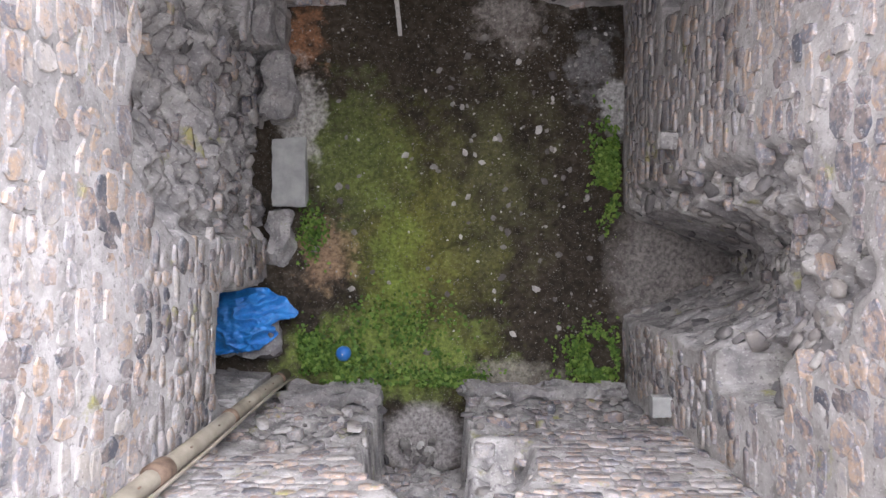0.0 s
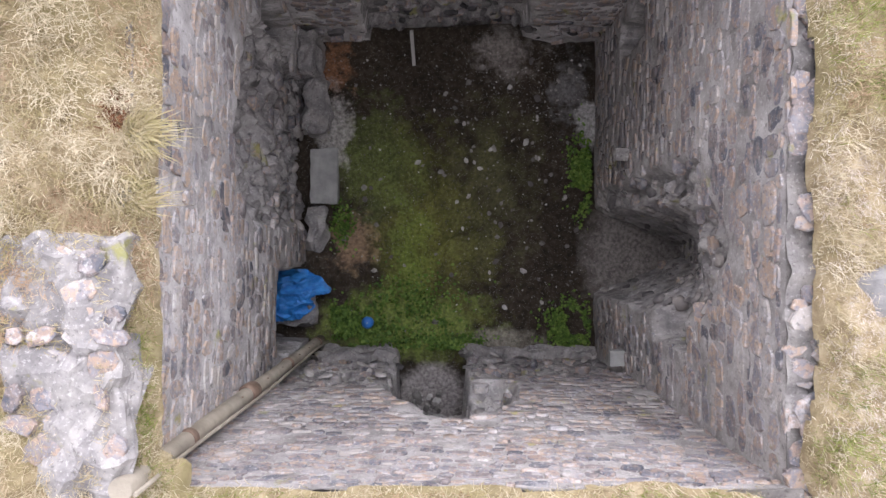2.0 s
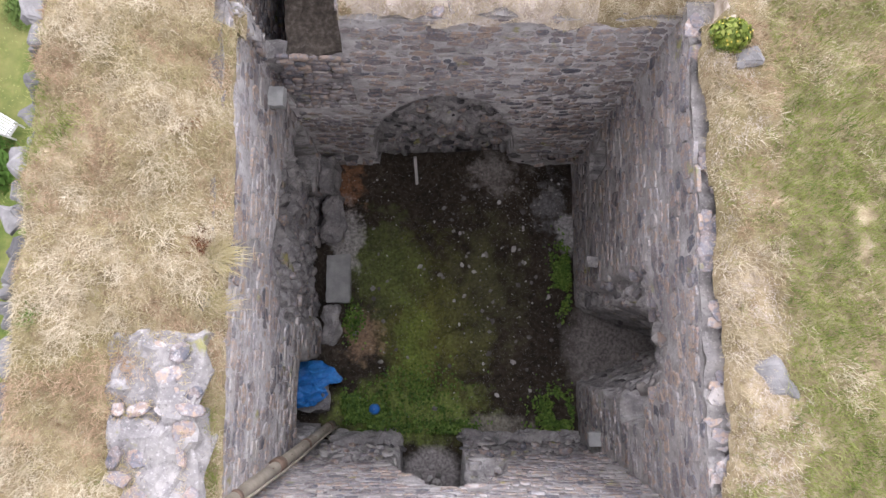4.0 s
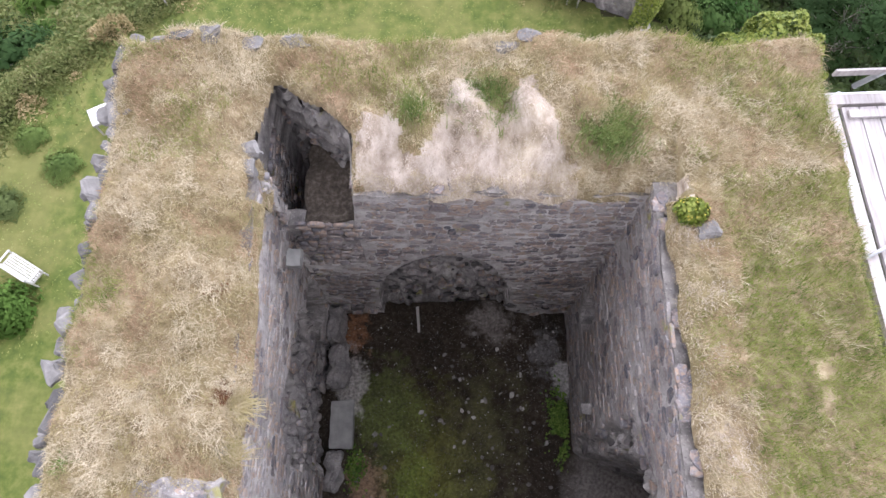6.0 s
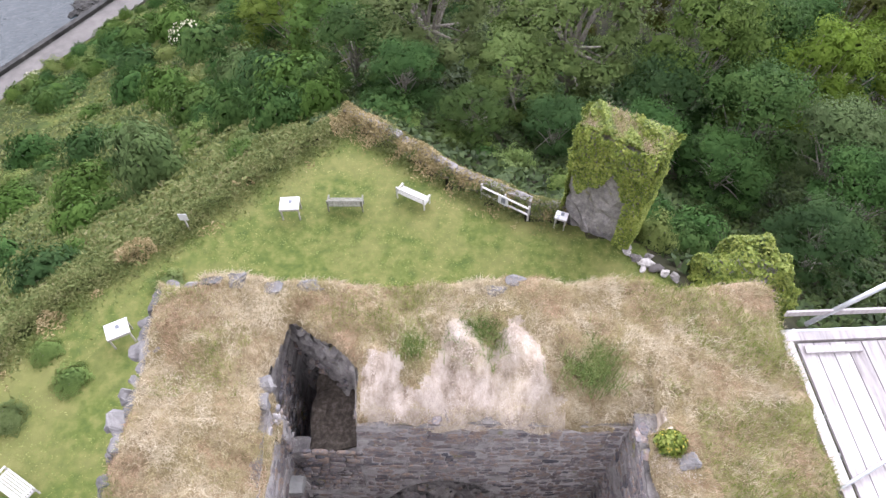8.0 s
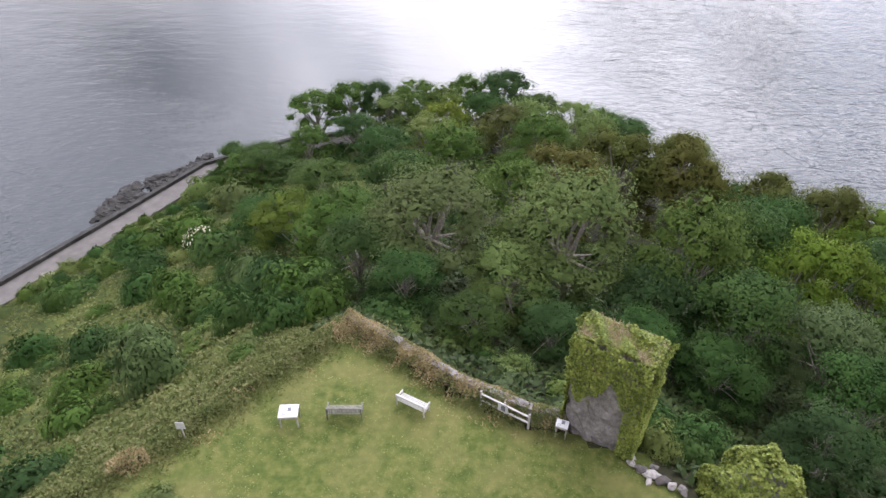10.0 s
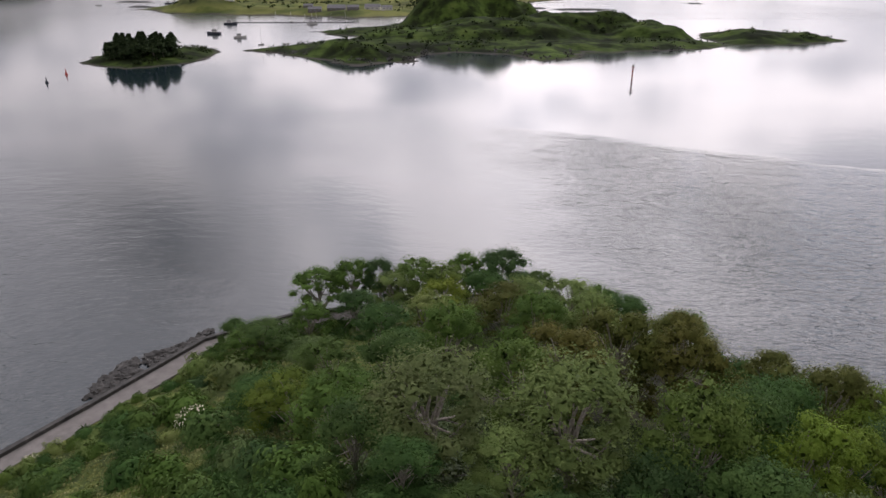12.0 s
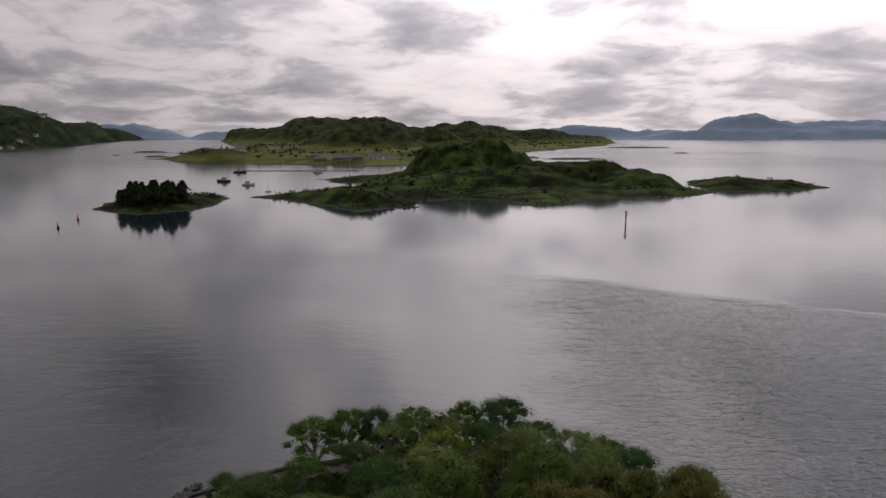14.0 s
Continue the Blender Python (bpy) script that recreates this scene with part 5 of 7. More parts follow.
# fringe of grass hanging over the inner rims
x, y = rg.uniform(IX0 - 0.7, IX1 + 0.7, 90000), rg.uniform(IY0 - 0.7, IY1 + 0.7, 90000)
m = turf_mask(x, y)
ok = (m > -0.02) & (m < 0.26) & (fbm(x * 1.7, y * 1.7, 124) > 0.34)
x, y = x[ok], y[ok]
z = turf_height(x, y)
half = fbm(x * 2.3, y * 2.3, 125) + rg.uniform(-0.2, 0.2, len(x)) > 0.5
tagged(blades("rim_grass", x[half], y[half], z[half], 0.12, 0.007, 0.9, m_blond, 26), "blond grass fringe along the wall rims", "grass", kind="stuff")
tagged(blades("rim_grass", x[~half], y[~half], z[~half], 0.11, 0.007, 0.9, m_grass, 27), "brown grass fringe along the wall rims", "grass", kind="stuff")

# flat cap stones and broken mortar along the inner rims
rc = random.Random(44)
caps = []
for k in range(240):
    side = rc.choice("wwweeeeens")
    s = 0.08 + 0.22 * rc.random() ** 2
    inset = rc.uniform(0.08, 0.5 if side == "e" else 0.3)
    if side == "w":
        x, y, z = IX0 - inset, rc.uniform(IY0, IY1 - 0.5), 8.36
    elif side == "e":
        x, y, z = IX1 + inset, rc.uniform(IY0, IY1), 8.20
    elif side == "n":
        x, y, z = rc.uniform(-1.45, IX1), IY1 + inset, 7.98
    else:
        x, y, z = rc.uniform(IX0, IX1), IY0 - inset, 8.27
    caps.append((side, Matrix.Translation((x, y, z + rc.uniform(-0.06, 0.0))) @ Matrix.Rotation(rc.uniform(0, 6), 4, "Z") @ Matrix.Diagonal((s * rc.uniform(1, 1.5), s, s * 0.25, 1)), k))
for side, m, k in caps:
    st = new("cap_stone", old_pieces[k % 8])
    st.parent = walls[{"w": "west", "e": "east", "n": "north", "s": "south"}[side]]
    st.matrix_world = m
# ---------------------------------------------------------------- lawn and slopes
def ground_at(x, y):
    return float(ground_height(np.array([x]), np.array([y]))[0])


def unit_tree(seed, height=12.0, radius=4.5, clumps=46, leaves=10500, leaf=0.10, bare=0.3, limbs=False):
    """Trunk with limbs and a crown of many leaves, at the origin. Returns trunk and crown meshes."""
    rr = random.Random(seed)
    g = np.random.default_rng(seed)
    bm = bmesh.new()

    def limb(p0, p1, r0, r1, bend):
        pts = [p0.lerp(p1, s) + Vector((bend.x * math.sin(s * 3.1), bend.y * math.sin(s * 3.1), 0)) for s in np.linspace(0, 1, 6)]
        rings = []
        for k, p in enumerate(pts):
            d = (pts[min(k + 1, 5)] - pts[max(k - 1, 0)]).normalized()
            a = d.orthogonal().normalized()
            b = d.cross(a)
            rad = r0 + (r1 - r0) * k / 5
            rings.append([bm.verts.new(p + (a * math.cos(t) + b * math.sin(t)) * rad) for t in np.linspace(0, 2 * math.pi, 7, endpoint=False)])
        for q0, q1 in zip(rings, rings[1:]):
            for k in range(7):
                bm.faces.new((q0[k], q0[(k + 1) % 7], q1[(k + 1) % 7], q1[k]))
        return pts

    trunk = limb(Vector((0, 0, -0.6)), Vector((rr.uniform(-0.6, 0.6), rr.uniform(-0.6, 0.6), height * 0.62)), 0.26, 0.10, Vector((rr.uniform(-0.4, 0.4), rr.uniform(-0.4, 0.4), 0)))
    centers, sizes = [], []
    for k in range(clumps):
        ang = 2.4 * k + rr.uniform(-0.4, 0.4)
        lift = rr.random() ** 0.7
        out = radius * math.sqrt(max(0.02, 1 - (lift * 0.95) ** 2.2)) * rr.uniform(0.55, 0.92)
        c = Vector((math.cos(ang) * out, math.sin(ang) * out, height * (bare + (0.93 - bare) * lift)))
        s = radius * (0.17 + 0.25 * rr.random() ** 1.3)
        centers.append(c)
        sizes.append(s)
        if k % 2 == 0:
            base = trunk[rr.randrange(1, 5)]
            limb(base, c, 0.15 if limbs else 0.085, 0.03, Vector((rr.uniform(-0.5, 0.5), rr.uniform(-0.5, 0.5), 0)))
    tm = bpy.data.meshes.new("trunk")
    bm.to_mesh(tm)
    bm.free()
    tm.materials.append(m_bark)
    which = g.integers(0, clumps, leaves)
    d = g.normal(0, 1, (leaves, 3))
    d /= np.linalg.norm(d, axis=1, keepdims=True)
    d[:, 2] = np.where(d[:, 2] < -0.3, -d[:, 2], d[:, 2])
    sz = np.array(sizes)[which][:, None] * np.array([1.0, 1.0, 0.72])
    wob = (0.72 + 0.5 * fbm(d[:, 0] * 2.5 + which * 7.3, d[:, 1] * 2.5 + d[:, 2] * 2.0, seed))[:, None]
    rad = np.where(g.uniform(0, 1, leaves) < 0.2, g.uniform(1.0, 1.55, leaves), g.uniform(0.6, 1.0, leaves) ** 0.4)[:, None]
    cc = np.array([c[:] for c in centers])[which] + d * sz * wob * rad
    v, f = leaf_cards(cc, d * 1.0 + [0, 0, 0.35], leaf, seed, 2.0, 0.36)
    # the leafy inside of each clump, which keeps the light out
    inner = 1500
    wi = g.integers(0, clumps, inner)
    di = g.normal(0, 1, (inner, 3))
    di /= np.linalg.norm(di, axis=1, keepdims=True)
    ci = np.array([c[:] for c in centers])[wi] + di * np.array(sizes)[wi][:, None] * [1.0, 1.0, 0.7] * g.uniform(0.1, 0.55, inner)[:, None]
    vi, fi = leaf_cards(ci, di + [0, 0, 0.4], 0.42, seed + 1, 1.6, 0.6)
    v, f = np.concatenate([v, vi]), np.concatenate([f, fi + len(v)])
    round_ = np.concatenate([cc, ci]) - [0, 0, height * 0.45]
    round_ /= np.linalg.norm(round_, axis=1, keepdims=True) + 1e-6
    nn = np.concatenate([0.8 * d, 0.1 * di]) + 0.6 * round_ + [0, 0, 0.3]
    nn /= np.linalg.norm(nn, axis=1, keepdims=True) + 1e-6
    return tm, (v, f, np.repeat(nn, 4, 0))


def tree_kind(seed, stops, **kw):
    tm, (v, f, nn) = unit_tree(seed, **kw)
    m = material("foliage", stops, 0.7, 0.65, rand="island", rand_amount=0.13, big_scale=0.3, big_amount=0.3, translucent=0.36, spec=0.06)
    vary(m, 0.82, 1.16)
    holder = new("tree")
    trunk = new("trunk", tm)
    trunk.parent = holder
    crown = fast_mesh("crown", v, f, m, holder, normals=nn)
    return holder


LEAF_A = [(0.3, (0.051, 0.090, 0.021)), (0.5, (0.087, 0.142, 0.033)), (0.7, (0.132, 0.195, 0.053))]
LEAF_B = [(0.3, (0.034, 0.070, 0.021)), (0.5, (0.058, 0.111, 0.033)), (0.7, (0.095, 0.155, 0.050))]
LEAF_C = [(0.3, (0.103, 0.143, 0.048)), (0.5, (0.158, 0.203, 0.066)), (0.7, (0.220, 0.264, 0.103))]
LEAF_D = [(0.3, (0.072, 0.104, 0.043)), (0.5, (0.113, 0.153, 0.062)), (0.7, (0.168, 0.211, 0.094))]
LEAF_E = [(0.3, (0.067, 0.077, 0.020)), (0.5, (0.106, 0.114, 0.031)), (0.7, (0.152, 0.153, 0.049))]
LEAF_F = [(0.3, (0.086, 0.130, 0.016)), (0.5, (0.137, 0.191, 0.027)), (0.7, (0.194, 0.249, 0.049))]
kinds = [tree_kind(201, LEAF_A, clumps=40), tree_kind(202, LEAF_B, clumps=42, bare=0.25), tree_kind(203, LEAF_C, clumps=44, leaves=11500, bare=0.22, limbs=True),
         tree_kind(204, LEAF_D, clumps=36, bare=0.3), tree_kind(205, LEAF_A, clumps=30, leaves=8000, bare=0.45, limbs=True),
         tree_kind(206, LEAF_E, clumps=46, bare=0.25), tree_kind(207, LEAF_F, clumps=38, bare=0.3)]
TREE_LABEL = ["broad mid-green deciduous tree in full leaf", "dark green deciduous tree with a dense crown", "light olive ash tree with pale limbs showing",
              "grey-green tree with pale leaves", "open-crowned shore tree with visible limbs", "brownish-olive tree with a domed crown", "bright yellow-green tree in fresh leaf"]
used_kind = set()
rt = random.Random(77)


def plant(kind, x, y, h, rad, group):
    m = Matrix.Translation((x, y, ground_at(x, y))) @ Matrix.Rotation(rt.uniform(0, 6.28), 4, "Z") @ Matrix.Diagonal((rad / 4.5, rad / 4.5, h / 12.0, 1))
    base = kinds[kind]
    if kind in used_kind:
        ob = copy_thing(base, m)
        ob.matrix_basis = m
    else:
        used_kind.add(kind)
        ob = base
        ob.matrix_basis = m
    return tagged(ob, TREE_LABEL[kind], "tree", group)


SHORE_TREES = [(-21.6, 103.6, 9, 5.6, 4), (-15.5, 104.5, 10, 4.6, 4), (-10.9, 103.4, 10.3, 3.6, 1), (-4.3, 103.4, 10, 5.9, 0), (4.0, 105.8, 10.5, 4.0, 4), (10.0, 102.6, 11.6, 6.0, 1),
               (15.5, 97.4, 10, 4.2, 0), (19.9, 93.7, 10, 5.3, 2), (25.2, 95.9, 9, 4.0, 4), (-31.8, 89.3, 6, 3.0, 1), (-26.5, 86.0, 6, 4.8, 1), (0.0, 93, 9.5, 5.0, 6), (9, 88, 10, 5.5, 5)]
for x, y, h, rad, k in SHORE_TREES:
    plant(k, x, y, h, rad, "trees along the shore")
for x, y, h, rad, k in [(-8, 100, 9, 5, 2), (0, 100.5, 9.5, 5, 0), (7, 97, 9.5, 5, 1), (13, 93, 10, 5, 2), (-14, 96, 7, 4.4, 1), (-21, 92, 6.5, 4.2, 0),
                        (-29, 84, 5.5, 4, 0), (-2, 86, 9, 5, 2), (27, 88, 10, 5, 1), (33, 80, 11, 5, 0)]:
    plant(k, x, y, h, rad, "trees along the shore")
WOOD_TREES = [(-0.9, 41, 10.2, 5.8, 2), (9.3, 39.5, 12.6, 6.0, 2), (17.6, 37.5, 13.0, 4.9, 0), (23.4, 42, 12.2, 4.4, 1), (26.6, 39, 12.4, 4.4, 6), (31.5, 41, 12.2, 4.4, 6),
              (-6.4, 40, 6.6, 3.8, 1), (24.6, 30, 9.2, 3.9, 3), (19.6, 32, 9.2, 4.2, 1), (14.6, 34.5, 7.6, 3.6, 1), (24.0, 25, 8.0, 3.6, 1), (-2.6, 34.5, 4.6, 2.8, 1), (4.4, 36.0, 6.0, 3.6, 2), (12.6, 30.5, 4.8, 3.0, 1), (17.0, 28.0, 5.0, 3.0, 1), (20.6, 22.0, 4.6, 3.0, 1), (7.0, 31.0, 4.0, 2.6, 1), (1.6, 31.0, 3.4, 2.4, 0)]
MID_TREES = [(-9.8, 51, 7.8, 4.6, 0), (6.8, 53, 10.6, 4.6, 0), (19.8, 66, 14.8, 5.6, 5), (26.6, 64, 15.2, 5.4, 5), (0.6, 67, 11.8, 5.0, 0), (-5.0, 60, 8.8, 4.4, 1),
             (35.0, 60, 13.4, 4.8, 5), (39.4, 57, 13.8, 5.4, 5), (42.4, 52, 12.8, 4.8, 6), (12.4, 60, 12.2, 5.2, 5), (31, 51, 12.2, 5.0, 1), (-13.5, 66, 8, 4.5, 0)]
BACK_TREES = [(12, 76, 12, 5.5, 0), (-8, 78, 9, 5, 1), (20, 80, 12, 5.2, 2), (30, 74, 12.5, 5, 5), (44, 62, 11.5, 5, 5), (50, 58, 11, 5, 1), (-17, 74, 6, 3.6, 3),
              (-20, 60, 6, 4, 1), (34, 34, 11, 4.5, 0), (38, 44, 12, 4.8, 1), (46, 46, 11, 5, 0), (-16, 57, 6.6, 4.5, 6)]
for group, rows in (("trees of the wood below the lawn", WOOD_TREES), ("trees of the wood below the lawn", MID_TREES), ("trees of the wood below the lawn", BACK_TREES)):
    for x, y, h, rad, k in rows:
        plant(k, x, y, h, rad, group)


# ---- bushes
def bush_kind(name, seed, stops, leaves=1500, leaf=0.066, tall=0.85, stalks=0):
    g = np.random.default_rng(seed)
    d = g.normal(0, 1, (leaves, 3))
    d /= np.linalg.norm(d, axis=1, keepdims=True)
    d[:, 2] = np.abs(d[:, 2])
    wob = (0.45 + 1.05 * fbm(d[:, 0] * 2.6 + seed, d[:, 1] * 2.6 + d[:, 2] * 3.1, seed))[:, None]
    c = d * wob * g.uniform(0.5, 1, leaves)[:, None] ** 0.5 * [1, 1, tall]
    v, f = leaf_cards(c, d + [0, 0, 0.4], leaf, seed, 2.0, 0.6)
    di = d[:260] * [1, 1, tall]
    vi, fi = leaf_cards(di * wob[:260] * g.uniform(0.1, 0.6, (260, 1)), d[:260] + [0, 0, 0.4], 0.26, seed + 1, 1.5, 0.6)
    v, f = np.concatenate([v, vi]), np.concatenate([f, fi + len(v)])
    nn = np.concatenate([d, 0.3 * d[:260]]) + [0, 0, 0.3]
    nn /= np.linalg.norm(nn, axis=1, keepdims=True)
    m = material("bush_leaves", stops, 0.8, 0.65, rand="island", rand_amount=0.13, translucent=0.3, spec=0.06)
    vary(m, 0.72, 1.22)
    holder = new(name)
    fast_mesh("foliage", v, f, m, holder, normals=np.repeat(nn, 4, 0))
    pts = [[(0, 0, -0.3), (0.05 * math.cos(a), 0.05 * math.sin(a), 0.1), (0.4 * math.cos(a), 0.4 * math.sin(a), 0.55 * tall)] for a in (0.3, 1.7, 3.0, 4.4, 5.5)]
    for p in pts:
        tube("stem", p, [0.04, 0.03, 0.012], m_bark, holder, 6)
    return holder


bush = [bush_kind("bush", 301, LEAF_B), bush_kind("bush", 302, LEAF_A), bush_kind("bush", 303, LEAF_D), bush_kind("bush", 304, LEAF_C)]
BUSH_LABEL = ["dark green bush on the grassy slope", "mid-green leafy bush on the slope", "grey-green willow bush on the slope", "olive-green bush on the slope"]
used_bush = set()


def set_bush(k, x, y, rad, h, z=None, label="", group="bushes on the slope"):
    m = Matrix.Translation((x, y, ground_at(x, y) if z is None else z)) @ Matrix.Rotation(rt.uniform(0, 6.28), 4, "Z") @ Matrix.Diagonal((rad, rad, h, 1))
    if k in used_bush:
        ob = copy_thing(bush[k], m)
    else:
        used_bush.add(k)
        ob = bush[k]
    ob.matrix_basis = m
    return tagged(ob, label or BUSH_LABEL[k], "bush", group)


for x, y, h, rad, k in [(-35.8, 63.1, 3, 3.0, 0), (-18.8, 50.0, 4, 3.0, 2), (-24.2, 37.8, 5, 3.2, 2), (-32.6, 70.2, 4, 3.6, 1), (-44.6, 59.6, 2.5, 3.4, 0), (-27.7, 52.7, 3.5, 3.3, 1),
                        (-15.6, 37.0, 3.6, 2.2, 0), (-11.4, 34.4, 3.2, 2.4, 0), (-19.6, 30.8, 4.6, 2.6, 2), (-40.8, 46.5, 3, 2.8, 0), (-28.3, 34.9, 3, 2.9, 1), (-8.0, 34.0, 3.4, 2.0, 1)]:
    set_bush(k, x, y, rad, h)
for x, y, h, rad, k in [(-10.9, 41, 4.2, 4.2, 1), (-26.5, 62, 4, 3.8, 0), (-22, 70, 5, 4.2, 0), (-15, 46, 4, 3.6, 0), (-22, 45, 3.6, 3.2, 1), (-33, 56, 3.5, 3.2, 0), (-38, 70, 3, 3, 1),
                        (-29, 79, 4, 3.8, 3), (-36, 84, 3, 3, 3), (-33, 44, 3, 2.8, 0), (-25, 29, 2.6, 2.4, 1), (-31, 26, 3, 2.8, 0), (-36, 36, 2.4, 2.6, 1), (-21.5, 20, 2, 2.2, 0)]:
    set_bush(k, x, y, rad, h)
for k in range(44):     # thicket under the wood and along its edge
    x, y = rt.uniform(-24, 40), rt.uniform(29, 66)
    if rt.random() < 0.35:
        x, y = rt.uniform(-4, 22), rt.uniform(27, 40)
    if inside(np.array([x]), np.array([y]), PLATEAU)[0] or seg_dist(np.array([x]), np.array([y]), PLATEAU)[0] < 3.0:
        continue
    set_bush(0, x, y, rt.uniform(1.4, 2.6), rt.uniform(1.2, 2.2), group="thicket under the wood", label="dark undergrowth bush beneath the wood")
for k in range(70):     # low scrub scattered over the open slope
    x, y = rt.uniform(-50, -12), rt.uniform(22, 76)
    if inside(np.array([x]), np.array([y]), PLATEAU)[0] or seg_dist(np.array([x]), np.array([y]), PLATEAU)[0] < 3.0 or not inside(np.array([x]), np.array([y]), SHORE)[0] or seg_dist(np.array([x]), np.array([y]), SHORE)[0] < 7:
        continue
    set_bush(rt.choice([0, 1, 3, 1]), x, y, rt.uniform(0.8, 1.7), rt.uniform(0.6, 1.4), label="low scrub bush on the open slope")
for x, y, rad, h, k in [(-12.6, 16.6, 0.9, 0.6, 3), (-17.0, 13.2, 0.75, 0.55, 3), (-15.5, 11.9, 0.85, 0.6, 3), (-16.3, 5.9, 1.3, 1.2, 1), (-17.5, 10.2, 0.9, 0.6, 3)]:
    set_bush(k, x, y, rad, h, label="rounded garden bush on the lawn", group="bushes on the lawn")

for k in range(30):     # scrub along the inner side of the shore road
    s = k / 29
    x, y = -50.5 + 30 * s + 4.0 * math.sin(s * 3.1) * -1.0, 60 + 36 * s
    x, y = x + rt.uniform(0, 2.5) + 3.2, y - rt.uniform(0, 2.5) - 1.0
    set_bush(rt.choice([0, 1, 3]), x, y, rt.uniform(1.6, 2.6), rt.uniform(1.4, 2.6), group="scrub beside the shore road", label="green scrub bush beside the shore road")

for k in range(14):
    s = 0.45 * k / 13
    set_bush(rt.choice([0, 1, 3]), -36 + 30 * s + rt.uniform(-1, 1), 90 + 10.5 * s**0.6 + rt.uniform(-2.5, 0.5), rt.uniform(1.8, 2.8), rt.uniform(1.6, 2.8), group="scrub beside the shore road", label="green scrub bush beside the shore road")

for x, y, rad, h in ((41, 87, 2.6, 3.4), (44, 84.5, 2.8, 3.6), (47, 82, 2.6, 3.2), (51, 79.5, 3.0, 3.6), (38, 88.5, 2.4, 3.0), (55, 76.5, 2.8, 3.4), (46, 78, 2.8, 4.0), (40, 82, 2.6, 4.0), (35, 90, 2.4, 3.0), (60, 73.5, 2.8, 3.2)):
    set_bush(rt.choice([0, 1, 0]), x, y, rad, h, group="scrub above the far shore", label="dark green scrub above the rocky shore")

# white-flowering shrub
wf = set_bush(1, -30.5, 67.0, 2.2, 2.6, label="shrub with creamy white blossom on the slope")
g = np.random.default_rng(9)
c = g.normal(0, 1, (260, 3))
c /= np.linalg.norm(c, axis=1, keepdims=True)
c[:, 2] = np.abs(c[:, 2])
c = c[fbm(c[:, 0] * 3 + 5, c[:, 1] * 3 + c[:, 2] * 2, 95) > 0.42]
v_blossom, f_blossom = leaf_cards(c * g.uniform(0.8, 1.05, (len(c), 1)) * [1, 1, 0.95], c, 0.10, 5, 1.1, 0.5)
m_blossom = material("cream_blossom", [(0.3, (0.55, 0.52, 0.36)), (0.7, (0.75, 0.72, 0.56))], 2.0, 0.8)
fast_mesh("blossom", v_blossom, f_blossom, m_blossom, wf)


# ---- rough growth on slope, and the overgrown edge of the lawn
m_rough = material("rough_growth", [(0.1, (0.042, 0.063, 0.018)), (0.4, (0.100, 0.128, 0.032)), (0.65, (0.180, 0.189, 0.068)), (0.9, (0.268, 0.238, 0.142))], 0.9, 0.8, rand="island", rand_amount=0.3, translucent=0.2)
g = np.random.default_rng(31)
x, y = g.uniform(-62, 45, 190000), g.uniform(6, 104, 190000)
out = ~inside(x, y, PLATEAU) & inside(x, y, SHORE) & (seg_dist(x, y, SHORE) > 6.5)
near = np.exp(-np.maximum(0, np.hypot(x, y - 10) - 25) / 40)
ok = out & (x < -3 + (y - 28) * 0.06) & (fbm(x * 0.25, y * 0.25, 33) > 0.40) & (g.uniform(0, 1, len(x)) < near)
x, y = x[ok], y[ok]
p = np.c_[x, y, ground_height(x, y) + g.uniform(0.0, 0.45, len(x))]
v, f = leaf_cards(p, np.tile([0.0, 0.0, 1.0], (len(p), 1)), 0.17, 32, 2.4, 0.7)
tagged(fast_mesh("undergrowth", v, f, m_rough), "rank grass and bracken on the steep slope", "undergrowth", kind="stuff")


m_fern = material("shade_ferns", [(0.3, (0.020, 0.036, 0.008)), (0.5, (0.038, 0.064, 0.013)), (0.7, (0.066, 0.094, 0.022))], 0.6, 0.7, rand="island", rand_amount=0.2, translucent=0.1)
x, y = g.uniform(-8, 46, 60000), g.uniform(16, 62, 60000)
ok = ~inside(x, y, PLATEAU) & inside(x, y, SHORE) & (seg_dist(x, y, PLATEAU) > 0.8) & (fbm(x * 0.3, y * 0.3, 36) > 0.30)
x, y = x[ok], y[ok]
p = np.c_[x, y, ground_height(x, y) + g.uniform(0.05, 0.9, len(x)) * fbm(x * 0.5, y * 0.5, 37)]
v, f = leaf_cards(p, np.tile([0.0, 0.0, 1.0], (len(p), 1)), 0.24, 38, 2.2, 0.5)
tagged(fast_mesh("ferns", v, f, m_fern), "dark ferns and brambles on the woodland floor", "undergrowth", kind="stuff")


def edge_points(line, n, width, seed):
    g = np.random.default_rng(seed)
    line = np.array(line, float)
    seg = np.linalg.norm(np.diff(line, axis=0), axis=1)
    cum = np.r_[0, np.cumsum(seg)]
    s = g.uniform(0, cum[-1], n)
    k = np.clip(np.searchsorted(cum, s) - 1, 0, len(seg) - 1)
    d = np.diff(line, axis=0)[k] / seg[k][:, None]
    p = line[k] + d * (s - cum[k])[:, None]
    off = g.normal(0, 1, n)
    return p + np.stack([-d[:, 1], d[:, 0]], 1) * (off * width)[:, None], off, g


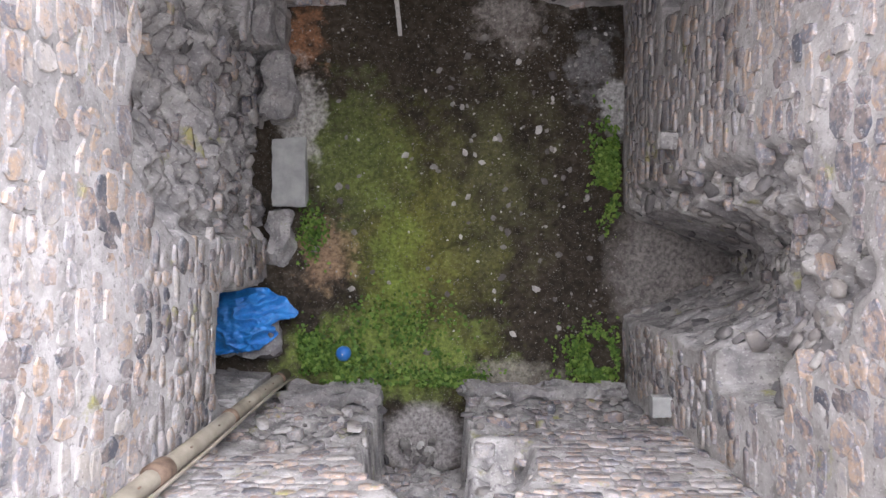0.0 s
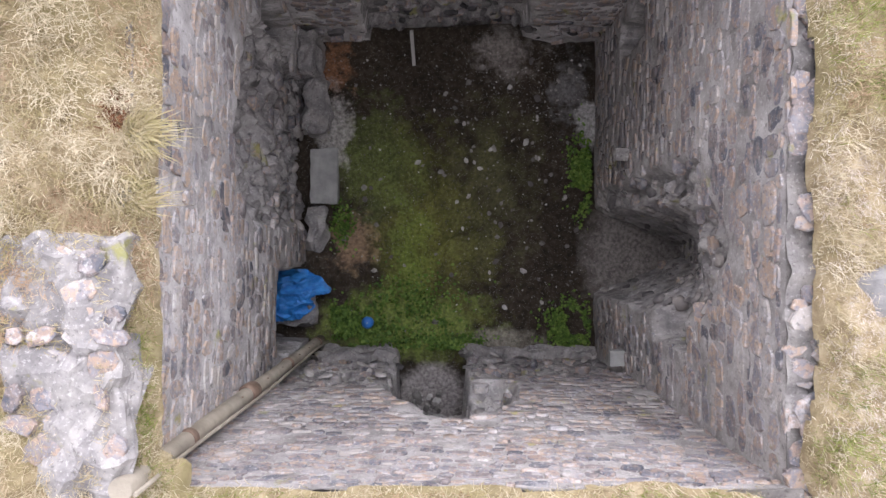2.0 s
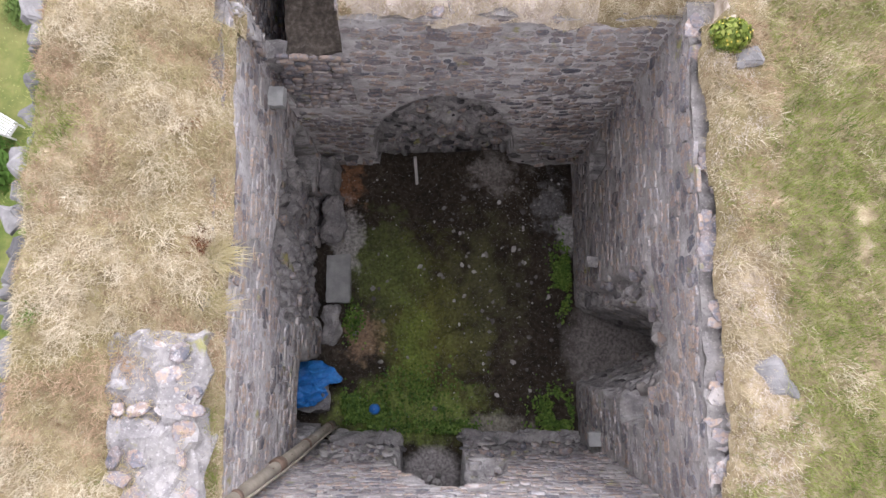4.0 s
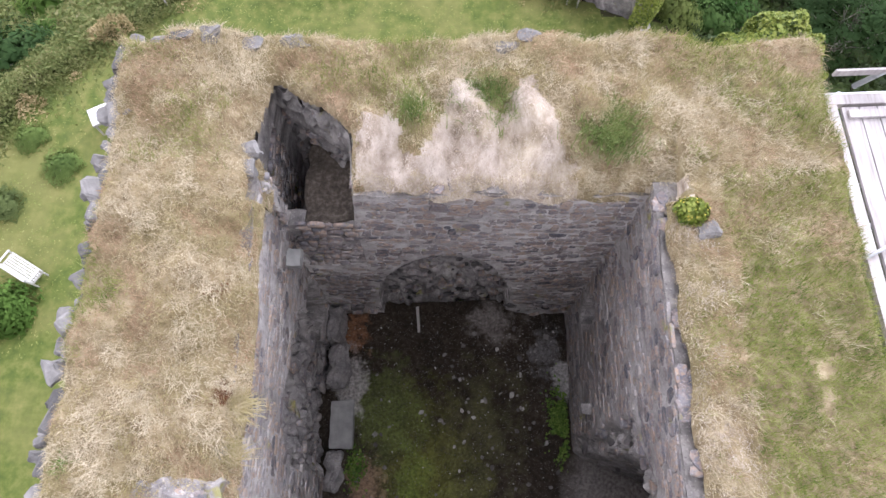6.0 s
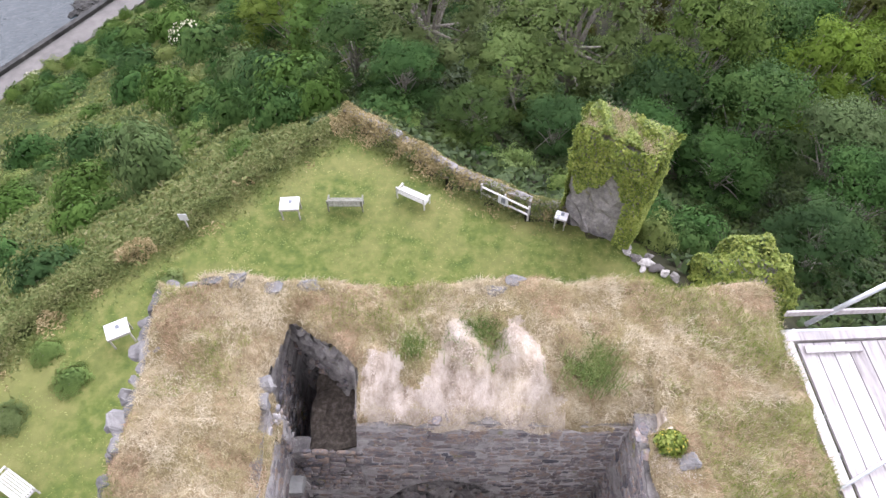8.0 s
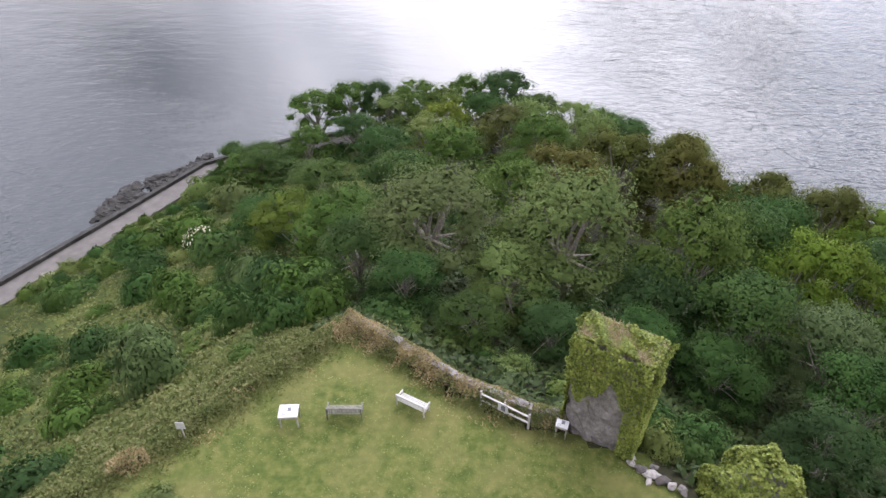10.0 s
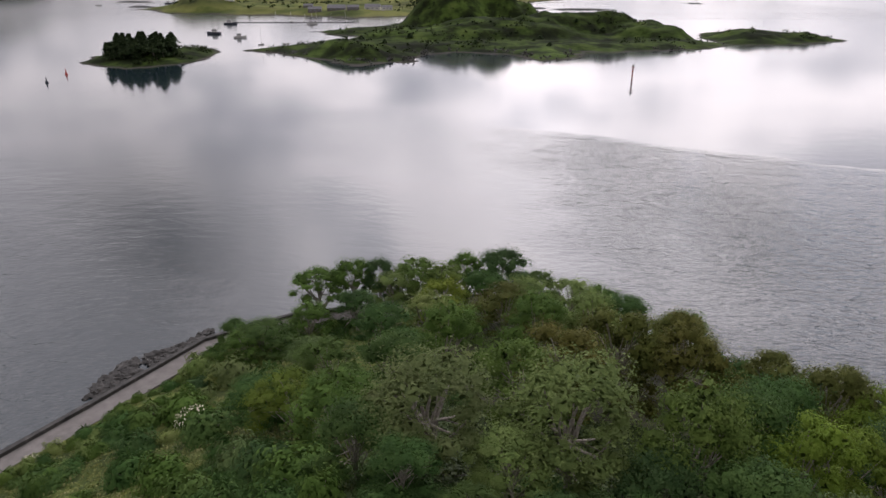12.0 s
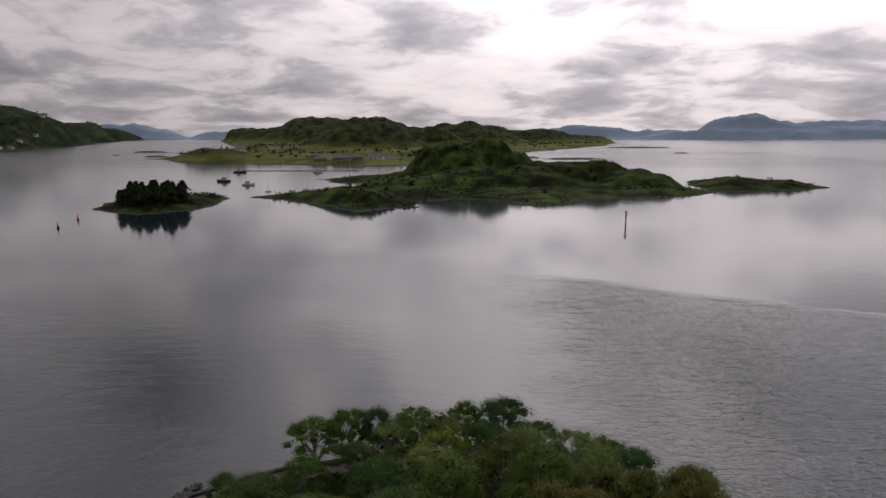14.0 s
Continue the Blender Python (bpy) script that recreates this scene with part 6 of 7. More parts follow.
WEST_EDGE = [(-23, 8), (-18.4, 15.9), (-14.0, 20.2), (-9.2, 25.4), (-6.0, 28.7)]
EAST_EDGE = [(-5.6, 28.6), (-2.4, 26.5), (0.6, 24.2), (4.4, 22.1), (6.2, 21.9)]
m_heath = material("brown_bracken", [(0.1, (0.11, 0.095, 0.04)), (0.4, (0.24, 0.20, 0.09)), (0.65, (0.36, 0.29, 0.15)), (0.9, (0.5, 0.42, 0.25))], 0.9, 0.85, rand="island", rand_amount=0.4, translucent=0.2)
p, off, g = edge_points(WEST_EDGE, 62000, 0.95, 41)
bump = np.exp(-off**2 * 0.6) * (0.4 + 0.8 * fbm(p[:, 0] * 0.8, p[:, 1] * 0.8, 42))
z = ground_height(p[:, 0], p[:, 1]) + bump * g.uniform(0.25, 1.0, len(p))
v, f = leaf_cards(np.c_[p, z], np.tile([0.0, 0.0, 1.0], (len(p), 1)), 0.058, 43, 2.6, 0.9)
half = fbm(p[:, 0] * 0.7, p[:, 1] * 0.7, 44) > 0.62
tagged(fast_mesh("hedge", v.reshape(-1, 4, 3)[~half].reshape(-1, 3), np.arange(4 * (~half).sum()).reshape(-1, 4), m_rough), "overgrown green hedge along the lawn edge", "hedge", kind="stuff")
tagged(fast_mesh("bracken", v.reshape(-1, 4, 3)[half].reshape(-1, 3), np.arange(4 * half.sum()).reshape(-1, 4), m_heath), "brown bracken in the overgrown lawn edge", "bracken", kind="stuff")
p, off, g = edge_points([(-26.5, 10), (-21.2, 17.6), (-16.6, 22.2), (-11.6, 27.4), (-8.6, 30.6)], 22000, 1.5, 46)
z = ground_height(p[:, 0], p[:, 1]) + (0.15 + 0.75 * fbm(p[:, 0] * 0.7, p[:, 1] * 0.7, 47)) * g.uniform(0.1, 1.0, len(p))
v, f = leaf_cards(np.c_[p, z], np.tile([0.0, 0.0, 1.0], (len(p), 1)), 0.1, 48, 2.6, 0.9)
tagged(fast_mesh("rough_growth", v, f, m_rough), "rank green growth below the lawn hedge", "undergrowth", kind="stuff")
p, off, g = edge_points(EAST_EDGE, 44000, 0.7, 51)
bump = np.exp(-off**2 * 0.5) * (0.75 + 0.8 * fbm(p[:, 0] * 0.9, p[:, 1] * 0.9, 52))
z = ground_height(p[:, 0], p[:, 1]) + bump * g.uniform(0.3, 1.0, len(p)) + 0.1
v, f = leaf_cards(np.c_[p, z], np.tile([0.0, 0.0, 1.0], (len(p), 1)), 0.052, 53, 2.6, 0.9)
half = fbm(p[:, 0] * 0.9, p[:, 1] * 0.9, 54) + g.uniform(-0.1, 0.1, len(p)) > 0.47
tagged(fast_mesh("bracken", v.reshape(-1, 4, 3)[half].reshape(-1, 3), np.arange(4 * half.sum()).reshape(-1, 4), m_heath), "brown bracken growing over the boundary wall", "bracken", kind="stuff")
tagged(fast_mesh("hedge", v.reshape(-1, 4, 3)[~half].reshape(-1, 3), np.arange(4 * (~half).sum()).reshape(-1, 4), m_rough), "green growth over the boundary wall", "hedge", kind="stuff")

for k in range(12):     # thicket hanging over the far side of the boundary wall
    s = (k + rt.random()) / 12
    x, y = -5.2 + 14.0 * s, 29.5 - 7.5 * s
    set_bush(rt.choice([0, 3, 1]), x + rt.uniform(0.3, 2.6), y + rt.uniform(0.6, 3.4), rt.uniform(0.9, 1.5), rt.uniform(0.7, 1.3), group="thicket behind the boundary wall", label="dark bush behind the boundary wall")

# low boundary wall under the growth
bw = empty("boundary_wall", "low overgrown rubble boundary wall beside the lawn", "wall")
for (x0, y0), (x1, y1) in zip(EAST_EDGE, EAST_EDGE[1:]):
    L = math.hypot(x1 - x0, y1 - y0)
    seg = block("wall_length", -L / 2, -0.22, -0.6, L / 2, 0.22, 0.75, m_core, bw, 0.06, seed=int(x0 * 7) + 40)
    seg.matrix_world = Matrix.Translation(((x0 + x1) / 2, (y0 + y1) / 2 - 0.25, ground_at((x0 + x1) / 2, (y0 + y1) / 2 - 0.8))) @ Matrix.Rotation(math.atan2(y1 - y0, x1 - x0), 4, "Z")

# lawn grass: short tufts that break the even surface
g = np.random.default_rng(61)
x, y = g.uniform(-22, 12, 26000), g.uniform(4, 29, 26000)
ok = inside(x, y, PLATEAU) & (fbm(x * 0.5, y * 0.5, 62) > 0.36) & ~((x > -5.6) & (x < 6.2) & (y < 7.0))
x, y = x[ok], y[ok]
m_lawngrass = material("lawn_blades", [(0.2, (0.10, 0.14, 0.03)), (0.5, (0.17, 0.20, 0.05)), (0.8, (0.30, 0.29, 0.12))], 0.25, 0.8, rand="island", rand_amount=0.45, translucent=0.25)
tagged(blades("lawn_grass", x, y, ground_height(x, y) + 0.005, 0.10, 0.035, 2.2, m_lawngrass, 63), "short tufted grass of the lawn", "grass", kind="stuff")


# ---- garden furniture
m_bench = material("grey_teak", [(0.25, (0.22, 0.21, 0.185)), (0.55, (0.36, 0.345, 0.31)), (0.8, (0.48, 0.46, 0.42))], 6.0, 0.8, 0.3, rand="object", rand_amount=0.3)


def bar(name, p0, p1, w, d, mat, parent):
    """A straight batten between two points with softened edges."""
    p0, p1 = Vector(p0), Vector(p1)
    L = (p1 - p0).length
    bm = bmesh.new()
    bmesh.ops.create_cube(bm, size=1)
    bmesh.ops.scale(bm, vec=(w, d, L), verts=bm.verts)
    bmesh.ops.bevel(bm, geom=bm.edges, offset=min(w, d) * 0.15, segments=1, affect="EDGES")
    q = (p1 - p0).to_track_quat("Z", "Y").to_matrix().to_4x4()
    bm.transform(Matrix.Translation((p0 + p1) / 2) @ q)
    me = bpy.data.meshes.new(name)
    bm.to_mesh(me)
    bm.free()
    me.materials.append(mat)
    ob = new(name, me)
    ob.parent = parent
    return ob


def make_bench(m, length=1.6, label="weathered slatted wooden garden bench on the lawn", mat=None):
    mat = mat or m_bench
    b = empty("garden_bench", label, "bench", "benches on the lawn")
    hl = length / 2
    for sx in (-hl, hl):
        bar("leg", (sx, -0.25, 0), (sx, -0.25, 0.62), 0.06, 0.06, mat, b)
        bar("leg", (sx, 0.27, 0), (sx, 0.33, 0.92), 0.06, 0.06, mat, b)
        bar("armrest", (sx, -0.3, 0.64), (sx, 0.3, 0.64), 0.08, 0.04, mat, b)
        bar("side_rail", (sx, -0.25, 0.38), (sx, 0.28, 0.38), 0.05, 0.06, mat, b)
    for k in range(6):
        y = -0.26 + k * 0.1
        bar("seat_slat", (-hl, y, 0.43), (hl, y, 0.43), 0.075, 0.025, mat, b)
    bar("top_rail", (-hl, 0.325, 0.9), (hl, 0.325, 0.9), 0.09, 0.04, mat, b)
    bar("lower_rail", (-hl, 0.29, 0.5), (hl, 0.29, 0.5), 0.06, 0.035, mat, b)
    n = 17
    for k in range(n):
        x = -hl + 0.06 + (length - 0.12) * k / (n - 1)
        bar("back_slat", (x, 0.292, 0.52), (x, 0.323, 0.87), 0.045, 0.02, mat, b)
    b.matrix_world = m
    return b


def on_lawn(x, y, turn):
    return Matrix.Translation((x, y, ground_at(x, y))) @ Matrix.Rotation(radians(turn), 4, "Z")


m_oldbench = material("greenish_old_teak", [(0.25, (0.12, 0.12, 0.095)), (0.55, (0.20, 0.198, 0.165)), (0.8, (0.30, 0.295, 0.25))], 6.0, 0.8, 0.3, rand="object", rand_amount=0.3)
make_bench(on_lawn(-5.0, 21.6, 180), 1.7, mat=m_oldbench)
b2 = make_bench(on_lawn(-1.62, 22.2, 150), 1.6, mat=m_white)
b2["label"] = "pale painted slatted garden bench on the lawn"
b3 = make_bench(on_lawn(-15.9, 7.5, 150), 1.5, mat=m_white)
b3["label"] = "pale painted slatted garden bench near bushes"

m_panel = material("panel_face", [(0.3, (0.50, 0.50, 0.50)), (0.7, (0.62, 0.62, 0.63))], 3.0, 0.35, spec=0.5)
m_ink = material("panel_print", [(0.3, (0.10, 0.11, 0.13)), (0.7, (0.2, 0.21, 0.23))], 6.0, 0.5)


def panel(x, y, turn, w=0.95, d=0.8, h=0.8, tilt=12, label="white information table on timber legs on the lawn"):
    t = empty("information_table", label, "information panel", "information tables")
    top = block("tabletop", -w / 2, -d / 2, h, w / 2, d / 2, h + 0.05, m_panel, t, 0.002)
    bm_frame = [((-w / 2, -d / 2, h - 0.03), (w / 2, -d / 2, h - 0.03)), ((-w / 2, d / 2, h - 0.03), (w / 2, d / 2, h - 0.03))]
    for a, b in bm_frame:
        bar("apron", a, b, 0.06, 0.09, m_bench, t)
    for sx in (-1, 1):
        for sy in (-1, 1):
            bar("leg", (sx * (w / 2 - 0.06), sy * (d / 2 - 0.06), -0.1), (sx * (w / 2 - 0.06), sy * (d / 2 - 0.06), h), 0.07, 0.07, m_bench, t)
    block("picture", -0.05, -0.02, h + 0.054, 0.12, 0.2, h + 0.058, m_ink, top, 0.0)
    for k in range(4):
        block("text_bar", -w * 0.38, -0.28 + 0.07 * k, h + 0.054, -w * 0.12, -0.26 + 0.07 * k, h + 0.057, m_ink, top, 0.0)
    t.matrix_world = on_lawn(x, y, turn)
    return t


panel(-7.65, 21.1, 3)
panel(-13.9, 13.9, 28)
panel(5.75, 20.8, -20, 0.6, 0.5, 0.75)

# rail fence with a notice board
fence = empty("rail_fence", "pale weathered two-rail timber fence with a notice", "fence")
p0, p1 = Vector((1.85, 22.6, 0)), Vector((4.15, 21.1, 0))
zf = ground_at(3.2, 22.0)
for s in (0.0, 0.5, 1.0):
    q = p0.lerp(p1, s)
    bar("post", (q.x, q.y, zf - 0.4), (q.x, q.y, zf + 1.1), 0.1, 0.1, m_post, fence)
for z in (0.5, 0.95):
    bar("rail", (p0.x, p0.y - 0.06, zf + z), (p1.x, p1.y - 0.06, zf + z), 0.11, 0.04, m_post, fence)
nb = block("notice_board", -0.28, -0.02, 0.5, 0.28, 0.02, 1.1, m_panel, fence, 0.003)
nb.matrix_world = Matrix.Translation((2.9, 21.75, zf)) @ Matrix.Rotation(radians(-33), 4, "Z")
block("print", -0.1, -0.028, 0.62, 0.14, -0.022, 0.98, m_ink, nb, 0.0)
mk = empty("marker_post", "small white marker on a post in the hedge", "marker")
bar("post", (-12.5, 20.0, ground_at(-12.5, 20) - 0.3), (-12.5, 20.0, ground_at(-12.5, 20) + 1.1), 0.06, 0.06, m_post, mk)
bar("plate", (-12.5, 19.95, ground_at(-12.5, 20) + 0.75), (-12.5, 19.95, ground_at(-12.5, 20) + 1.2), 0.42, 0.03, m_panel, mk)

# ---- ivy-clad wall fragment
ruin = empty("ruined_wall", "tall ivy-clad fragment of ruined stone wall", "ruin")
L = 3.5
body = block("masonry", -L / 2, -0.1, -0.8, L / 2, 1.7, 5.95, m_core, ruin, 0.22, step=0.16, seed=31)
g = np.random.default_rng(71)
n = 36000
face = g.integers(0, 4, n)
a, b = g.uniform(-1, 1, n), g.uniform(0, 1, n)
px = np.where(face == 0, a * L * 0.55, np.where(face == 1, L / 2, np.where(face == 2, a * L * 0.54, -L / 2)))
py = np.where(face == 0, -0.12, np.where(face == 2, b * 1.85 - 0.1, (a + 1) / 2 * 2.1 - 0.25))
pz = np.where(face == 2, 6.02 + 0.1 * (1 - a * a), 6.3 * b)
bare = (face == 0) & (pz < 3.3 + 0.8 * np.sin(px * 2.3 + 1) + 0.3 * np.sin(px * 6)) & (px < 1.05)
nrm = np.where((face == 0)[:, None], [0, -1, 0.4], np.where((face == 1)[:, None], [1, 0, 0.3], np.where((face == 2)[:, None], [0, 0, 1], [-1, 0, 0.3]))).astype(float)
ok = ~bare
c = np.stack([px, py, pz], 1)[ok] + nrm[ok] * (0.05 + 0.75 * (fbm(px[ok] * 1.6 + py[ok], pz[ok] * 1.6 + py[ok], 72) ** 1.5 * np.clip(pz[ok] / 5, 0.3, 1))[:, None]) * g.uniform(0.4, 1, ok.sum())[:, None]
v, f = leaf_cards(c, nrm[ok] + [0, 0, 0.3], 0.085, 73, 1.4, 0.4)
m_ivy = material("ivy", [(0.15, (0.065, 0.10, 0.014)), (0.5, (0.175, 0.225, 0.032)), (0.85, (0.32, 0.35, 0.08))], 0.9, 0.55, rand="island", rand_amount=0.6, translucent=0.2)
fast_mesh("ivy", v, f, m_ivy, ruin)
g = np.random.default_rng(74)
hay = blades("top_grass", g.uniform(-L / 2, L / 2, 2200), g.uniform(0, 1.7, 2200), np.full(2200, 6.15), 0.4, 0.03, 0.8, m_grass, 75)
hay.parent = ruin
ruin.matrix_world = Matrix.Translation((7.45, 20.5, -7.35)) @ Matrix.Rotation(math.atan2(-1.9, 2.75), 4, "Z")

rubble_pts = [(8.9, 19.1, 0.5), (9.3, 18.8, 0.7), (9.7, 18.5, 0.8), (10.1, 18.2, 0.7), (10.5, 17.9, 0.55), (10.9, 17.7, 0.6), (9.0, 19.5, 0.45), (9.9, 18.9, 0.5), (9.5, 18.2, 0.45)]
for x, y, s in rubble_pts:
    loose_stone(x, y, s * 1.2, s * 0.8, s * 0.9, z=ground_at(x, y), label="pale fallen block of masonry beside the ruined wall", group="fallen masonry")
set_bush(3, 10.6, 20.6, 1.3, 1.9, label="reddish-brown bush behind the ruined wall")
for x, y, rad, h in ((11.3, 22.6, 1.6, 1.8), (12.6, 21.0, 1.6, 1.6), (10.2, 24.2, 1.7, 1.8), (13.8, 22.6, 1.8, 2.0), (8.6, 25.2, 1.6, 1.6)):
    set_bush(0, x, y, rad, h, group="thicket behind the boundary wall", label="dark bush behind the ruined wall")
stub = empty("ivy_stump", "rounded ivy-covered stump of old wall", "ruin")
core = block("masonry", -1.5, -0.9, -1.2, 1.5, 0.9, 2.4, m_core, stub, 0.15, step=0.3, seed=33)
g = np.random.default_rng(81)
d = g.normal(0, 1, (15000, 3))
d /= np.linalg.norm(d, axis=1, keepdims=True)
d[:, 2] = np.abs(d[:, 2])
e = np.sign(d) * np.abs(d) ** 0.7
c = e * [2.5, 1.9, 4.3] * (0.62 + 0.75 * fbm(d[:, 0] * 2.4 + 3, d[:, 1] * 2.4 + d[:, 2] * 2.6, 82))[:, None] + [0, 0, -0.5]
v, f = leaf_cards(c, d + [0, 0, 0.3], 0.13, 83, 1.3, 0.5)
fast_mesh("ivy", v, f, m_ivy, stub)
stub.matrix_world = Matrix.Translation((14.3, 17.6, -9.3))

# ---- viewing platform beside the tower
m_deck = material("bleached_deck", [(0.25, (0.27, 0.245, 0.24)), (0.5, (0.42, 0.39, 0.385)), (0.8, (0.56, 0.53, 0.525))], 2.5, 0.75, 0.2, 20, 0.8, 0.2, "object", 0.25, stretch=(6, 0.6, 1))
m_steel = material("galvanised_steel", [(0.3, (0.42, 0.44, 0.46)), (0.7, (0.62, 0.64, 0.66))], 6.0, 0.4, 0.1, metal=0.7)
plat = empty("viewing_platform", "bleached timber viewing platform on steel scaffold posts", "platform")
for k in range(9):
    x0 = 6.24 + k * 0.29
    block("deck_board", x0, -5.0, 8.28, x0 + 0.27, 5.58, 8.34, m_deck, plat, 0.004, step=2.0, seed=k)
block("edge_board", 5.98, -5.0, 8.26, 6.16, 5.62, 8.36, m_deck, plat, 0.006, step=2.0, seed=20)
block("end_board", 6.0, 5.62, 8.24, 8.9, 5.8, 8.37, m_deck, plat, 0.004, step=2.0, seed=21)
block("end_board", 6.3, 5.36, 8.345, 7.3, 5.5, 8.40, m_deck, plat, 0.004, step=2.0, seed=22)
for y in (-4.6, -1.6, 1.2, 3.6, 5.9):
    for x in (6.35, 8.9):
        tube("scaffold_post", [(x, y, ground_at(x, y) - 0.3), (x, y, 8.2), (x, y, 9.35 if x > 7 else 8.22)], 0.045, m_steel, plat, 10)
    tube("ledger", [(6.1, y, 8.18), (9.1, y, 8.18)], 0.045, m_steel, plat, 10)
for z in (8.85, 9.35):
    tube("guard_rail", [(8.9, -4.9, z), (8.9, 5.95, z)], 0.045, m_steel, plat, 10)
block("guard_board", 6.0, 5.95, 8.66, 9.3, 5.99, 8.80, m_deck, plat, 0.003, step=2.0, seed=23)
tube("brace", [(6.55, 5.98, 8.3), (7.6, 5.98, 9.9)], 0.045, m_steel, plat, 10)
tube("brace", [(8.0, 5.98, 8.4), (9.2, 5.98, 9.7)], 0.04, m_steel, plat, 10)
tube("tie_bar", [(5.9, 3.0, 8.42), (7.6, 3.75, 8.42)], 0.03, m_steel, plat, 8)

plat.matrix_world = Matrix.Translation((5.98, 5.7, 0)) @ Matrix.Rotation(radians(2.5), 4, "Z") @ Matrix.Translation((-5.98, -5.7, 0))

# ---- yellow-flowered tuft, tufts and stones on wall head
ragwort = empty("ragwort_tuft", "bushy tuft with small yellow flowers on the wall corner", "plant")
g = np.random.default_rng(91)
d = g.normal(0, 1, (900, 3))
d[:, 2] = np.abs(d[:, 2])
d /= np.linalg.norm(d, axis=1, keepdims=True)
v, f = leaf_cards(d * [0.3, 0.26, 0.24] * g.uniform(0.5, 1, (900, 1)), d, 0.05, 92, 2.0, 0.5)
fast_mesh("leaves", v, f, m_ivy, ragwort)
v, f = leaf_cards(d[:34] * [0.31, 0.27, 0.26], d[:34], 0.028, 93, 1.0, 0.3)
m_yellow = material("yellow_flowers", [(0.3, (0.45, 0.36, 0.05)), (0.7, (0.62, 0.5, 0.10))], 9.0, 0.8)
fast_mesh("flowers", v, f, m_yellow, ragwort)
ragwort.location = (3.52, 3.66, float(turf_height(np.array(3.52), np.array(3.66))) - 0.02)
ragwort.scale = (0.9, 0.9, 1.15)


def tuft(x, y, mat, n, length, lean, label, seed, bias=(0, 0), spread=0.07):
    g = np.random.default_rng(seed)
    px, py = g.normal(x, spread, n), g.normal(y, spread, n)
    z = float(turf_height(np.array(x), np.array(y)))
    return tagged(blades("grass_tuft", px, py, np.full(n, z - 0.03), length, 0.012, lean, mat, seed, bias), label, "grass tuft")


m_lushgrass = material("lush_grass", [(0.28, (0.085, 0.125, 0.03)), (0.5, (0.15, 0.20, 0.055)), (0.72, (0.25, 0.28, 0.10))], 3.0, 0.8, rand="island", rand_amount=0.3, translucent=0.25)
m_deadplant = material("dead_dock", [(0.3, (0.08, 0.03, 0.015)), (0.7, (0.17, 0.07, 0.03))], 9.0, 0.9, rand="island", rand_amount=0.5)
tuft(-3.15, 1.0, m_deadplant, 160, 0.16, 0.8, "rust-brown dead dock plant on the wall edge", 401)
tuft(-2.95, 0.85, m_grass, 420, 0.26, 1.1, "long blond grass tuft hanging over the wall edge", 402, (1.0, -0.1))
tuft(-2.98, 0.25, m_grass, 300, 0.22, 1.1, "long blond grass tuft hanging over the wall edge", 403, (1.0, 0.2))
tuft(-4.95, 0.1, m_weed, 120, 0.14, 0.9, "green thistle rosette on dry turf", 404)
tuft(-3.3, 2.45, m_deadplant, 60, 0.1, 0.8, "rust-brown dead dock plant on the wall edge", 405)
tuft(2.45, 5.05, m_lushgrass, 1500, 0.26, 0.6, "lush green grass clump on the wall head", 406, spread=0.24)
tuft(0.6, 5.75, m_lushgrass, 1300, 0.22, 0.6, "lush green grass clump on the wall head", 407, spread=0.27)
tuft(-0.6, 5.4, m_lushgrass, 420, 0.2, 0.6, "lush green grass clump on the wall head", 408, spread=0.12)


m_rimstone = material("rim_stone", [(0.2, (0.086, 0.083, 0.083)), (0.55, (0.173, 0.166, 0.162)), (0.85, (0.259, 0.248, 0.241))], 6.0, 0.9, 0.6, 14, rand="object", rand_amount=0.5)
rim_mesh = []
for k in range(6):      # quarried lumps: a box knocked out of true, its corners broken off
    bm = bmesh.new()
    bmesh.ops.create_cube(bm, size=0.92)
    bmesh.ops.bevel(bm, geom=bm.edges, offset=0.16, segments=1, affect="EDGES")
    bmesh.ops.subdivide_edges(bm, edges=bm.edges, cuts=1, use_grid_fill=True)
    for v in bm.verts:
        v.co += noise.noise_vector(v.co * 1.5 + Vector((k * 7.3, 0, 0))) * 0.28 + noise.noise_vector(v.co * 5 + Vector((k * 3.1, 4, 0))) * 0.07
    me = bpy.data.meshes.new("rim_stone")
    bm.to_mesh(me)
    bm.free()
    me.materials.append(m_rimstone)
    rim_mesh.append(me)


def head_stone(x, y, sx, sy, sz, lift=0.0, turn=0.2, label="weathered stone bedded in the turf of the wall head"):
    z = float(turf_height(np.array(x), np.array(y)))
    ob = new("rim_stone", rim_mesh[rt.randrange(6)])
    ob.matrix_world = Matrix.Translation((x, y, z + lift)) @ Matrix.Rotation(turn, 4, "Z") @ Matrix.Diagonal((sx, sy, sz * 0.8, 1))
    return tagged(ob, label, "stone", "stones on the wall heads")


head_stone(3.85, -0.66, 0.42, 0.62, 0.3, -0.06, 0.35)
head_stone(-3.15, 4.75, 0.36, 0.3, 0.25)
head_stone(-3.12, 4.42, 0.26, 0.3, 0.26, -0.06)
head_stone(3.75, 3.4, 0.35, 0.25, 0.2)
rq = random.Random(15)
for k in range(52):     # ragged outer rim of the west and north heads
    y = -1.2 + k * 0.15 + rq.uniform(-0.1, 0.1)
    if y < OY1 - 0.2:
        s = 0.12 + 0.26 * rq.random() ** 1.8
        head_stone(OX0 + 0.08 + rq.uniform(-0.16, 0.2), y, s * rq.uniform(0.7, 1.3), s * rq.uniform(0.8, 1.5), rq.uniform(0.12, 0.26), rq.uniform(-0.14, -0.04), rq.uniform(0, 3))
